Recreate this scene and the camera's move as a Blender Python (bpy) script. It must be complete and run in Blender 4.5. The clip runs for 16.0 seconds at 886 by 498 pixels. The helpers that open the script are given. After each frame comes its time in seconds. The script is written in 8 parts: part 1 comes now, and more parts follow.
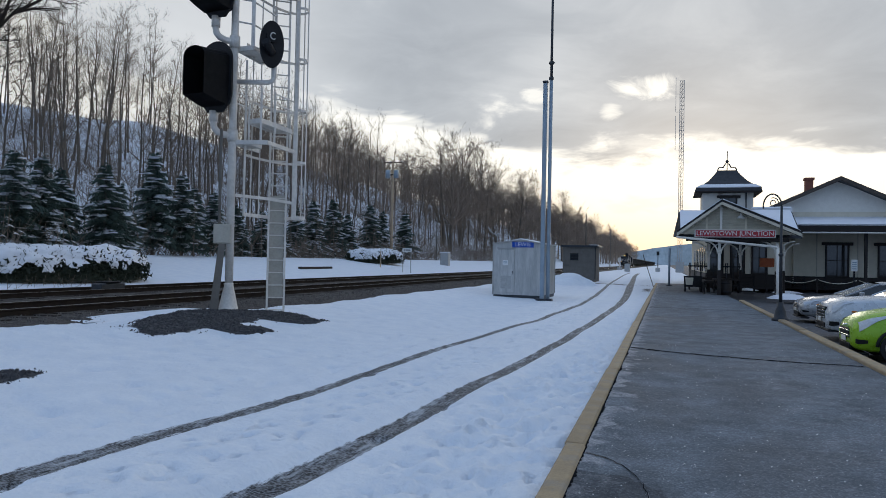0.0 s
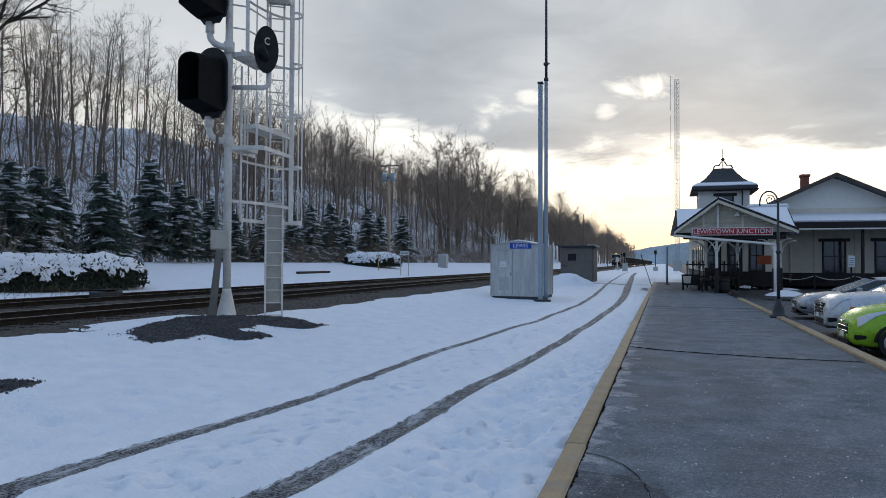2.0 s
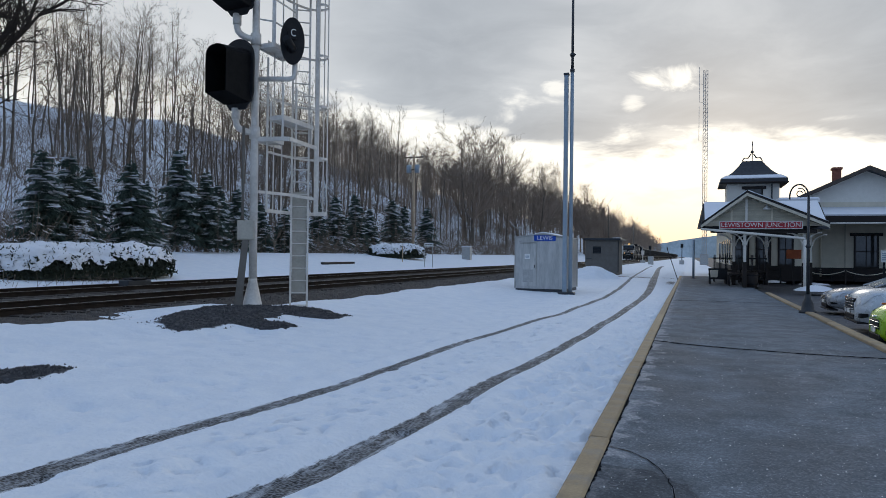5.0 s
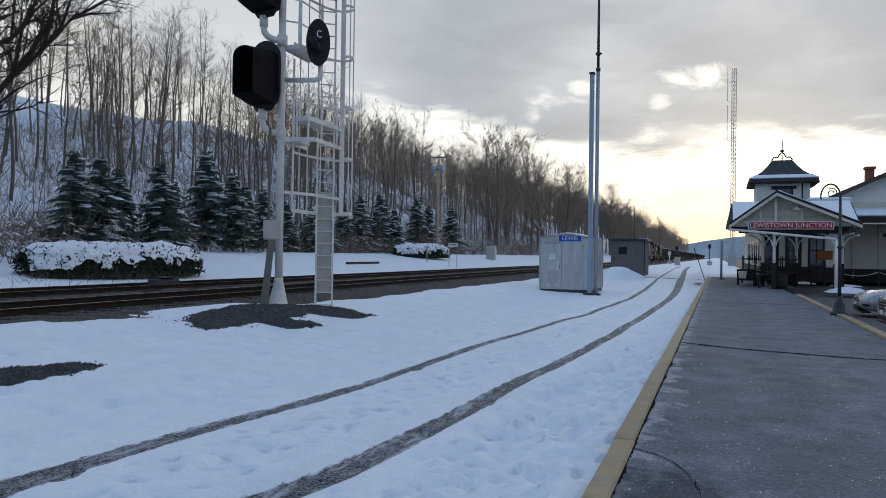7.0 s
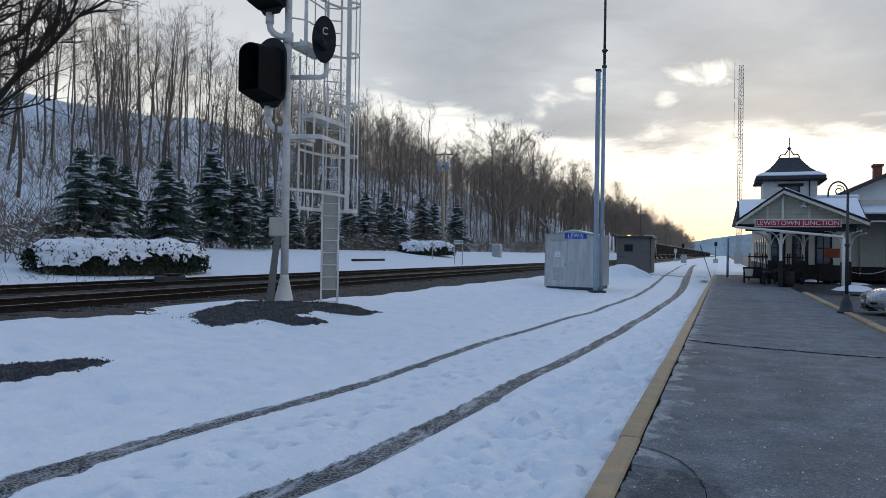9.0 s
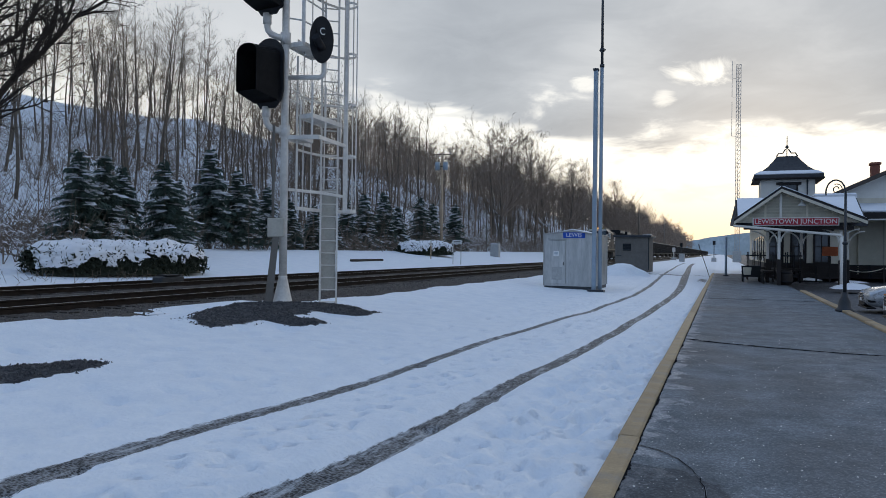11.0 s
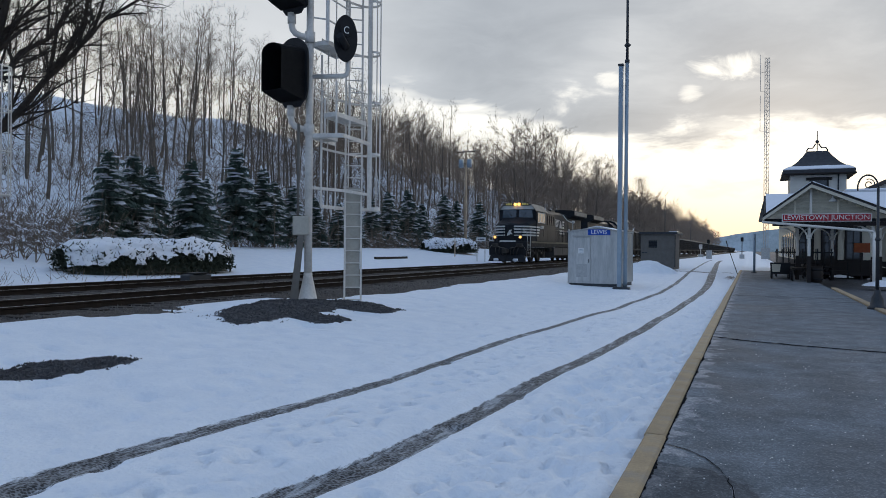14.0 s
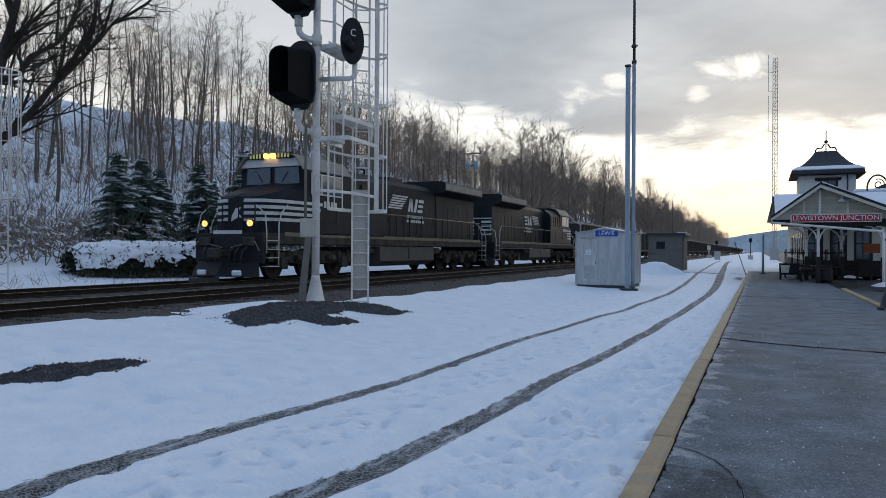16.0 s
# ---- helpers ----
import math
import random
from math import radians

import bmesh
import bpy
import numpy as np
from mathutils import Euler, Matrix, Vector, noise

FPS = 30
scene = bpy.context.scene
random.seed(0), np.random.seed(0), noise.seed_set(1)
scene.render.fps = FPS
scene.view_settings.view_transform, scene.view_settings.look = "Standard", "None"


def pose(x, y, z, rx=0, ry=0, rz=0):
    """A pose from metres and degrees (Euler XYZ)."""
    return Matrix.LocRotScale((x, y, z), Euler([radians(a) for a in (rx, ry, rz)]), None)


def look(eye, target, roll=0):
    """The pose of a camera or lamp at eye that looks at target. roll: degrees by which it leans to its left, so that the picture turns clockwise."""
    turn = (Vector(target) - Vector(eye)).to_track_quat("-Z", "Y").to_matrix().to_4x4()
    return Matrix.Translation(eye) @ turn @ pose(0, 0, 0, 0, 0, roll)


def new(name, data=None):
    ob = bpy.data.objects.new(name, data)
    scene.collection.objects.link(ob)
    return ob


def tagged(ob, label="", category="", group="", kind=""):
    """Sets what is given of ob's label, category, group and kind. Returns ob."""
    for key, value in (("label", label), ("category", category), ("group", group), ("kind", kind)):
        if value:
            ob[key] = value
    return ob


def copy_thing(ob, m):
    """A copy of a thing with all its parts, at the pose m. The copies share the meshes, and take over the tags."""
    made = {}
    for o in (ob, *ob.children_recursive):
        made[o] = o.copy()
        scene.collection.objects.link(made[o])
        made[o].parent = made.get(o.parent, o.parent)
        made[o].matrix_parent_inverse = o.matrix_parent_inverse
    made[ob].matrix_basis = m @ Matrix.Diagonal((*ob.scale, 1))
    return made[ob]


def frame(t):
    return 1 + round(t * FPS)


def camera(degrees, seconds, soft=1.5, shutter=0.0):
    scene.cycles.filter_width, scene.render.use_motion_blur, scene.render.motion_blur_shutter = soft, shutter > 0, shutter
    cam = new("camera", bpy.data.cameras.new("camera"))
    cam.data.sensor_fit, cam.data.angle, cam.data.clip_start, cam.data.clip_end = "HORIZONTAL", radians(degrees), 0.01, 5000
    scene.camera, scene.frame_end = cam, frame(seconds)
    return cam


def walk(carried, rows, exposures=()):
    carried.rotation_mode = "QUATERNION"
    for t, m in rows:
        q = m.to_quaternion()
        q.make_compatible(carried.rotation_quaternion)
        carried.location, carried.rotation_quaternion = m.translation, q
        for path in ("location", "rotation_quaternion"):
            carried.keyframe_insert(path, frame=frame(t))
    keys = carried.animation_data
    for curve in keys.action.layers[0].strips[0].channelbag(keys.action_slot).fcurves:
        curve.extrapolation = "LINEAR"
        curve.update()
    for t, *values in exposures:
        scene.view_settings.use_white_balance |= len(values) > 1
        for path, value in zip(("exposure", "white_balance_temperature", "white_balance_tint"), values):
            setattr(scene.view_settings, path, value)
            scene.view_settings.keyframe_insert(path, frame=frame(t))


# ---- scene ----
EYE = Vector((0.0, 0.0, 1.6))
cam = camera(64.8, 16.0, soft=0.8)


def aim(yaw, pitch, roll):
    """The hand-held camera's pose on its spot: degrees left of the platform's line, up, and lean."""
    a, e = radians(yaw), radians(pitch)
    return look(EYE, EYE + Vector((-math.sin(a) * math.cos(e), math.cos(a) * math.cos(e), math.sin(e))) * 10, roll)


PATH = [
    (0, 17.750, 0.900, 1.150),
    (0.5, 17.743, 0.923, 1.236),
    (1, 17.295, 0.969, 0.530),
    (1.5, 17.124, 0.928, 0.760),
    (2, 17.558, 1.101, 0.229),
    (2.5, 18.135, 0.957, 1.210),
    (3, 18.557, 0.582, 1.368),
    (3.5, 18.843, 0.597, 1.153),
    (4, 18.815, 0.430, 0.713),
    (6.5, 21.131, 0.446, 0.893),
    (7, 21.522, 0.391, 0.807),
    (7.5, 21.679, 0.307, 0.711),
    (8, 22.068, 0.233, 0.462),
    (8.5, 22.123, 0.222, 0.653),
    (9, 21.970, 0.154, 0.904),
    (11.5, 21.858, 0.120, 0.606),
    (12, 21.922, 0.037, 0.559),
    (12.5, 21.958, -0.018, 0.493),
    (13, 22.030, -0.041, 0.427),
    (13.5, 22.704, -0.057, 0.425),
    (14, 23.812, -0.076, 0.514),
    (14.5, 24.175, -0.071, 0.399),
    (15, 24.272, -0.032, 0.451),
    (15.5, 24.279, 0.032, 0.409),
    (16, 24.402, 0.067, 0.331),
]
walk(cam, [(t, aim(a, b, c)) for t, a, b, c in PATH], [(0.0, -0.62, 6420, 9), (16.0, -0.62, 6420, 9)])

# ---- light: overcast winter dusk, the sun low behind thin cloud down the line ----
world = bpy.data.worlds.new("overcast_sky")
scene.world = world
world.use_nodes = True


class Graph:
    """Short notation for node trees."""

    def __init__(self, tree):
        self.tree = tree
        tree.nodes.clear()

    def node(self, kind, **inputs):
        n = self.tree.nodes.new(kind)
        for key, value in inputs.items():
            key = key.replace("_", " ")
            self.put(n, key, value)
        return n

    def put(self, n, key, value):
        sock = n.inputs[int(key[1:])] if key[0] == "i" and key[1:].isdigit() else n.inputs[key]
        if isinstance(value, bpy.types.NodeSocket):
            self.tree.links.new(value, sock)
        else:
            sock.default_value = value

    def math(self, op, a, b=0.0, c=0.0, clamp=False):
        n = self.node("ShaderNodeMath", i0=a, i1=b, i2=c)
        n.operation, n.use_clamp = op, clamp
        return n.outputs[0]

    def noise(self, vec, scale, detail=4.0, rough=0.55, distort=0.0):
        n = self.node("ShaderNodeTexNoise", Vector=vec, Scale=scale, Detail=detail, Roughness=rough, Distortion=distort)
        return n.outputs["Fac"]

    def ramp(self, fac, stops):
        n = self.node("ShaderNodeValToRGB", Fac=fac)
        els = n.color_ramp.elements
        while len(els) < len(stops):
            els.new(0.5)
        for e, (p, c) in zip(els, stops):
            e.position = p
            e.color = (*c, 1) if len(c) == 3 else c
        return n.outputs[0]

    def step(self, x, a, b):
        n = self.node("ShaderNodeMapRange", Value=x, i1=a, i2=b)
        n.interpolation_type = "SMOOTHSTEP"
        return n.outputs[0]

    def mix(self, fac, a, b, mode="MIX"):
        n = self.tree.nodes.new("ShaderNodeMix")
        n.data_type, n.blend_type = "RGBA", mode
        for i, v in ((0, fac), (6, a), (7, b)):
            if isinstance(v, bpy.types.NodeSocket):
                self.tree.links.new(v, n.inputs[i])
            else:
                n.inputs[i].default_value = v if i == 0 else ((*v, 1) if len(v) == 3 else v)
        return n.outputs[2]


def build_sky():
    g = Graph(world.node_tree)
    d = g.node("ShaderNodeTexCoord").outputs["Generated"]
    xyz = g.node("ShaderNodeSeparateXYZ", Vector=d)
    x, y, z = xyz.outputs
    # elevation and bearing from the line of the tracks, in degrees
    el = g.math("MULTIPLY", g.math("ARCSINE", z), 57.3)
    az = g.math("MULTIPLY", g.math("ARCTAN2", x, y), 57.3)
    # cloud sheet seen in perspective
    h = g.math("ADD", g.math("MAXIMUM", z, 0.0), 0.13)
    flat = g.node("ShaderNodeCombineXYZ", X=g.math("DIVIDE", x, h), Y=g.math("DIVIDE", y, h), Z=0.0).outputs[0]
    big = g.noise(flat, 0.75, 3.0, 0.5, 0.4)
    small = g.noise(flat, 2.2, 5.0, 0.6, 0.5)
    n = g.math("ADD", g.math("MULTIPLY", big, 0.65), g.math("MULTIPLY", small, 0.35))
    # breaks in the cloud: the low band down the valley, and small holes over it
    ragged = g.noise(g.node("ShaderNodeMapping", Vector=flat, Rotation=(0, 0, 0.5), Scale=(1.0, 0.6, 1.0)).outputs[0], 5.0, 6.0, 0.62, 0.8)
    wob = g.math("MULTIPLY", g.math("SUBTRACT", n, 0.5), 26.0)
    top = g.math("ADD", g.math("ADD", 9.7, wob), g.math("MULTIPLY", g.math("MAXIMUM", g.math("SUBTRACT", -9.0, az), 0.0), 0.16))
    band = g.step(g.math("SUBTRACT", top, el), -0.9, 1.6)
    near = g.step(g.math("ABSOLUTE", g.math("ADD", az, 2.0)), 100.0, 30.0)
    gap = g.math("MULTIPLY", band, near)

    def hole(a, e, wa, we, amount):
        da = g.math("DIVIDE", g.math("SUBTRACT", az, a), wa)
        de = g.math("DIVIDE", g.math("SUBTRACT", el, e), we)
        r = g.math("ADD", g.math("MULTIPLY", da, da), g.math("MULTIPLY", de, de))
        r = g.math("ADD", r, g.math("MULTIPLY", g.math("SUBTRACT", ragged, 0.5), 7.0))
        return g.math("MULTIPLY", g.step(r, 1.7, -0.2), amount)

    for spec in ((-2.0, 13.8, 2.4, 0.9, 0.85), (-10.3, 13.3, 1.0, 0.5, 0.6), (-4.4, 12.0, 0.8, 0.6, 0.6), (15.0, 19.0, 2.0, 0.7, 0.4)):
        gap = g.math("MAXIMUM", gap, hole(*spec))
    for spec in ((-2.4, 9.4, 3.8, 1.6, 0.7), (-1.0, 4.7, 3.2, 0.7, 0.3), (7.0, 10.5, 6.0, 0.9, 0.4)):
        gap = g.math("MULTIPLY", gap, g.math("SUBTRACT", 1.0, hole(*spec)))
    grey = g.ramp(n, [(0.30, (0.46, 0.50, 0.565)), (0.50, (0.70, 0.745, 0.81)), (0.68, (1.05, 1.08, 1.12))])
    glow = g.ramp(g.step(el, 0.0, 11.0), [(0.0, (1.3, 1.12, 0.90)), (0.35, (1.62, 1.50, 1.30)), (1.0, (1.75, 1.70, 1.58))])
    bright = g.math("MULTIPLY", g.step(az, -20.0, -38.0), g.step(el, 30.0, 12.0))
    grey = g.mix(g.math("MULTIPLY", bright, 0.75), grey, (1.32, 1.33, 1.34))
    away = g.step(g.math("ABSOLUTE", az), 60.0, 180.0)
    grey = g.mix(away, grey, (0.38, 0.56, 0.90))
    zen = g.step(el, 25.0, 80.0)
    grey = g.mix(zen, grey, (0.42, 0.62, 1.02))
    cloud = g.mix(gap, grey, glow)
    air = g.node("ShaderNodeTexSky")
    air.sky_type, air.sun_disc = "NISHITA", False
    air.sun_elevation, air.sun_rotation = radians(8), radians(2)
    low = g.node("ShaderNodeBackground", Color=air.outputs[0], Strength=0.012)
    bg = g.node("ShaderNodeBackground", Color=cloud, Strength=1.0)
    add = g.node("ShaderNodeAddShader", i0=bg.outputs[0], i1=low.outputs[0])
    out = g.node("ShaderNodeOutputWorld")
    g.tree.links.new(add.outputs[0], out.inputs[0])


build_sky()
sun = new("sun", bpy.data.lights.new("sun", "SUN"))
sun.data.energy, sun.data.angle, sun.data.color = 0.5, radians(14), (1.0, 0.9, 0.76)
sun.matrix_world = look((0, 0, 0), (-0.03, -0.98, -0.16))


# ---- materials ----
def material(name, low, high, rough=0.8, metal=0.0, scale=8.0, fine=60.0, bump=0.15, spec=0.4, extra=None, coords="Object", stretch=(1, 1, 1), island=0.0, relief=0.02):
    """A surface with variation at two scales: low and high are its darker and lighter base colours."""
    m = bpy.data.materials.new(name)
    m.use_nodes = True
    g = Graph(m.node_tree)
    co = g.node("ShaderNodeTexCoord").outputs[coords]
    if stretch != (1, 1, 1):
        co = g.node("ShaderNodeMapping", Vector=co, Scale=stretch).outputs[0]
    a = g.noise(co, scale, 5.0, 0.6)
    b = g.noise(co, fine, 3.0, 0.6)
    f = g.math("ADD", g.math("MULTIPLY", a, 0.65), g.math("MULTIPLY", b, 0.35))
    col = g.ramp(f, [(0.32, low), (0.68, high)])
    if island:
        r = g.node("ShaderNodeObjectInfo").outputs["Random"]
        k = g.math("ADD", 1.0 - island / 2, g.math("MULTIPLY", r, island))
        col = g.mix(1.0, col, g.node("ShaderNodeCombineXYZ", X=k, Y=k, Z=k).outputs[0], "MULTIPLY")
    p = g.node("ShaderNodeBsdfPrincipled", Metallic=metal)
    r = g.math("ADD", rough - 0.08, g.math("MULTIPLY", b, 0.16), clamp=True)
    g.put(p, "Roughness", r)
    g.put(p, "Specular IOR Level", spec)
    if extra:
        col = extra(g, co, col, p)
    g.put(p, "Base Color", col)
    if bump:
        bn = g.node("ShaderNodeBump", Strength=bump, Distance=relief, Height=f)
        g.put(p, "Normal", bn.outputs[0])
    out = g.node("ShaderNodeOutputMaterial")
    g.tree.links.new(p.outputs[0], out.inputs[0])
    return m


def glowing(name, colour, strength):
    m = bpy.data.materials.new(name)
    m.use_nodes = True
    g = Graph(m.node_tree)
    e = g.node("ShaderNodeEmission", Color=(*colour, 1), Strength=strength)
    out = g.node("ShaderNodeOutputMaterial")
    g.tree.links.new(e.outputs[0], out.inputs[0])
    return m


SNOW = material("snow", (0.78, 0.81, 0.86), (0.88, 0.90, 0.93), 0.75, scale=1.2, fine=14, bump=0.3, spec=0.3)


def platform_stains(g, co, col, p):
    """Pale salt bloom, damp dark patches, trodden frost and a painted sheen on the asphalt."""
    st = g.node("ShaderNodeMapping", Vector=co, Scale=(0.9, 0.7, 1.0), Rotation=(0, 0, 0.4)).outputs[0]
    salt = g.step(g.noise(st, 1.1, 6.0, 0.65, 0.6), 0.52, 0.75)
    damp = g.step(g.noise(st, 0.45, 4.0, 0.6, 0.8), 0.42, 0.62)
    streak = g.step(g.noise(g.node("ShaderNodeMapping", Vector=co, Scale=(0.7, 1.1, 1.0)).outputs[0], 1.5, 6.0, 0.68, 0.5), 0.54, 0.74)
    col = g.mix(g.math("MULTIPLY", damp, 0.3), col, (0.055, 0.062, 0.074))
    col = g.mix(g.math("MULTIPLY", salt, 0.4), col, (0.20, 0.205, 0.215))
    col = g.mix(g.math("MULTIPLY", streak, 0.2), col, (0.24, 0.25, 0.265))
    x = g.node("ShaderNodeSeparateXYZ", Vector=co).outputs[0]
    ragged = g.math("ADD", x, g.math("MULTIPLY", g.math("SUBTRACT", g.noise(co, 2.2, 6.0, 0.72), 0.52), 1.5))
    col = g.mix(g.math("MULTIPLY", g.step(ragged, -0.50, -0.66), 0.8), col, (0.40, 0.41, 0.43))
    patch_ = g.node("ShaderNodeVectorMath", i0=co, i1=(-0.50, 4.9, 0.0))
    patch_.operation = "DISTANCE"
    tarred = g.step(g.math("ADD", patch_.outputs["Value"], g.math("MULTIPLY", g.noise(co, 4.0, 4.0, 0.6), 0.25)), 0.72, 0.68)
    col = g.mix(g.math("MULTIPLY", tarred, 0.5), col, (0.03, 0.034, 0.04))
    # salt on the outer side, strengthened to paint in the sky's sheen there
    salt_sheen = g.math("MULTIPLY", g.math("MULTIPLY", g.step(x, 0.7, 1.5), g.step(x, 3.1, 2.2)), g.step(g.noise(co, 2.4, 7.0, 0.76), 0.42, 0.66))
    col = g.mix(g.math("MULTIPLY", salt_sheen, 0.75), col, (0.26, 0.28, 0.30))
    pebble = g.node("ShaderNodeTexVoronoi", Vector=co, Scale=70.0, Randomness=1.0)
    shade = g.node("ShaderNodeSeparateXYZ", Vector=pebble.outputs["Color"]).outputs[0]
    col = g.mix(1.0, col, g.ramp(shade, [(0.0, (0.7, 0.7, 0.71)), (0.75, (1.0, 1.0, 1.0)), (1.0, (1.45, 1.43, 1.4))]), "MULTIPLY")
    speck = g.math("MULTIPLY", g.step(g.noise(co, 55.0, 2.0, 0.5), 0.64, 0.72), g.step(g.noise(co, 1.1, 3.0, 0.6), 0.42, 0.6))
    col = g.mix(g.math("MULTIPLY", speck, 0.4), col, (0.42, 0.43, 0.45))
    g.put(p, "Roughness", g.math("SUBTRACT", 0.9, g.math("MULTIPLY", damp, 0.12)))
    return col


ASPHALT = material("asphalt", (0.095, 0.110, 0.125), (0.25, 0.285, 0.315), 0.75, scale=1.6, fine=75, bump=0.8, spec=0.15, extra=platform_stains)
GRAVEL = material("gravel", (0.03, 0.03, 0.034), (0.12, 0.12, 0.125), 0.95, scale=14, fine=60, bump=1.0)
BALLAST = material("ballast", (0.022, 0.019, 0.017), (0.125, 0.113, 0.104), 0.95, scale=10, fine=45, bump=1.0, relief=0.05)


def kerb_wear(g, co, col, p):
    """Rubbed grey concrete and rusty stains under the old paint."""
    worn_ = g.step(g.noise(co, 2.3, 6.0, 0.7), 0.48, 0.66)
    col = g.mix(g.math("MULTIPLY", worn_, 0.7), col, (0.30, 0.27, 0.225))
    rust = g.step(g.noise(co, 0.9, 4.0, 0.6), 0.60, 0.70)
    return g.mix(g.math("MULTIPLY", rust, 0.55), col, (0.26, 0.13, 0.07))


KERB = material("yellow_kerb_paint", (0.28, 0.21, 0.13), (0.47, 0.355, 0.21), 0.8, scale=3, fine=40, bump=0.5, island=0.25, extra=kerb_wear)
RAIL_RUST = material("rail_rust", (0.016, 0.012, 0.010), (0.04, 0.029, 0.022), 0.8, scale=4, fine=50, spec=0.2)
RAIL_TOP = material("rail_head", (0.32, 0.31, 0.30), (0.45, 0.44, 0.43), 0.28, 0.9, scale=4, fine=60, bump=0.0)
TIE = material("creosote_tie", (0.02, 0.017, 0.015), (0.06, 0.05, 0.042), 0.9, scale=6, fine=40, bump=0.4)
GALV = material("galvanised_steel", (0.33, 0.33, 0.32), (0.52, 0.52, 0.505), 0.55, 0.25, scale=5, fine=40, bump=0.05)
SILVER = material("aluminium_paint", (0.54, 0.51, 0.465), (0.85, 0.81, 0.75), 0.6, 0.1, scale=2.5, fine=22, bump=0.08, spec=0.3)
BLUESTEEL = material("blue_grey_steel", (0.24, 0.31, 0.375), (0.36, 0.435, 0.50), 0.5, 0.2, scale=3, fine=30, bump=0.05)
BEIGE = material("weathered_beige_enamel", (0.34, 0.32, 0.275), (0.50, 0.475, 0.41), 0.6, 0.0, scale=3, fine=25, bump=0.06)
DARKSTEEL = material("dark_steel", (0.03, 0.035, 0.04), (0.06, 0.066, 0.075), 0.5, 0.2, scale=5, fine=40, bump=0.05)
BLACK = material("black_paint", (0.007, 0.008, 0.010), (0.018, 0.019, 0.022), 0.55, scale=5, fine=40, bump=0.05, spec=0.25)
HUTMETAL = material("weathered_aluminium", (0.36, 0.365, 0.355), (0.64, 0.635, 0.61), 0.42, 0.6, scale=2.5, fine=14, bump=0.05, stretch=(1.6, 1.6, 0.25))
SHEDGREY = material("grey_brown_shed_paint", (0.13, 0.12, 0.105), (0.19, 0.175, 0.155), 0.8, scale=3, fine=30)
CREAM = material("cream_paint", (0.62, 0.57, 0.45), (0.76, 0.70, 0.57), 0.75, scale=2, fine=30, bump=0.1)
CREAMWHITE = material("off_white_trim_paint", (0.74, 0.71, 0.64), (0.84, 0.81, 0.74), 0.7, scale=3, fine=30, bump=0.1)
BROWN = material("dark_brown_paint", (0.010, 0.007, 0.006), (0.022, 0.016, 0.013), 0.6, scale=3, fine=30, bump=0.1)
TRIMBROWN = material("faded_brown_trim", (0.05, 0.04, 0.034), (0.10, 0.082, 0.07), 0.7, scale=3, fine=30, bump=0.1)
SLATE = material("slate_roof", (0.035, 0.037, 0.042), (0.075, 0.078, 0.085), 0.7, scale=4, fine=40, bump=0.3)
RED = material("sign_red", (0.33, 0.02, 0.03), (0.45, 0.035, 0.045), 0.5, scale=4, fine=30, bump=0.02)
WHITE = material("white_paint", (0.72, 0.72, 0.70), (0.82, 0.82, 0.80), 0.6, scale=4, fine=30, bump=0.02)
BLUE = material("sign_blue", (0.01, 0.06, 0.36), (0.015, 0.085, 0.46), 0.5, scale=4, fine=30, bump=0.02)
BARK = material("bark", (0.07, 0.059, 0.048), (0.21, 0.175, 0.14), 0.95, scale=5, fine=30, bump=0.5, stretch=(1, 1, 0.3))


# ---- building helpers ----
def part(name, bm, mat, parent, label="", smooth=False):
    """Links a bmesh as one mesh object under a thing or a part."""
    me = bpy.data.meshes.new(name)
    bm.to_mesh(me)
    bm.free()
    if smooth:
        me.shade_smooth()
    mats = mat if isinstance(mat, (list, tuple)) else (mat,)
    for m in mats:
        me.materials.append(m)
    ob = new(name, me)
    if parent:
        ob.parent = parent
    return tagged(ob, label)


def again(ob, name, parent, m):
    """Another object on the same mesh."""
    o = new(name, ob.data)
    o.parent = parent
    o.matrix_basis = m
    return o


def thing(name, m, label, category, group="", kind=""):
    ob = new(name)
    ob.matrix_basis = m
    ob.empty_display_size = 0.2
    return tagged(ob, label, category, group, kind)


def box(bm, x0, y0, z0, x1, y1, z1, bevel=0.0, mi=0):
    """A box between two corners, its edges bevelled."""
    vs = [bm.verts.new((x, y, z)) for x in (x0, x1) for y in (y0, y1) for z in (z0, z1)]
    fs = []
    for a, b, c, d in ((0, 1, 3, 2), (4, 6, 7, 5), (0, 4, 5, 1), (2, 3, 7, 6), (0, 2, 6, 4), (1, 5, 7, 3)):
        fs.append(bm.faces.new((vs[a], vs[b], vs[c], vs[d])))
    for f in fs:
        f.material_index = mi
    if bevel:
        es = list({e for f in fs for e in f.edges})
        r = bmesh.ops.bevel(bm, geom=es, offset=bevel, segments=1, affect="EDGES", profile=0.7)
        for f in r["faces"]:
            f.material_index = mi
    return bm


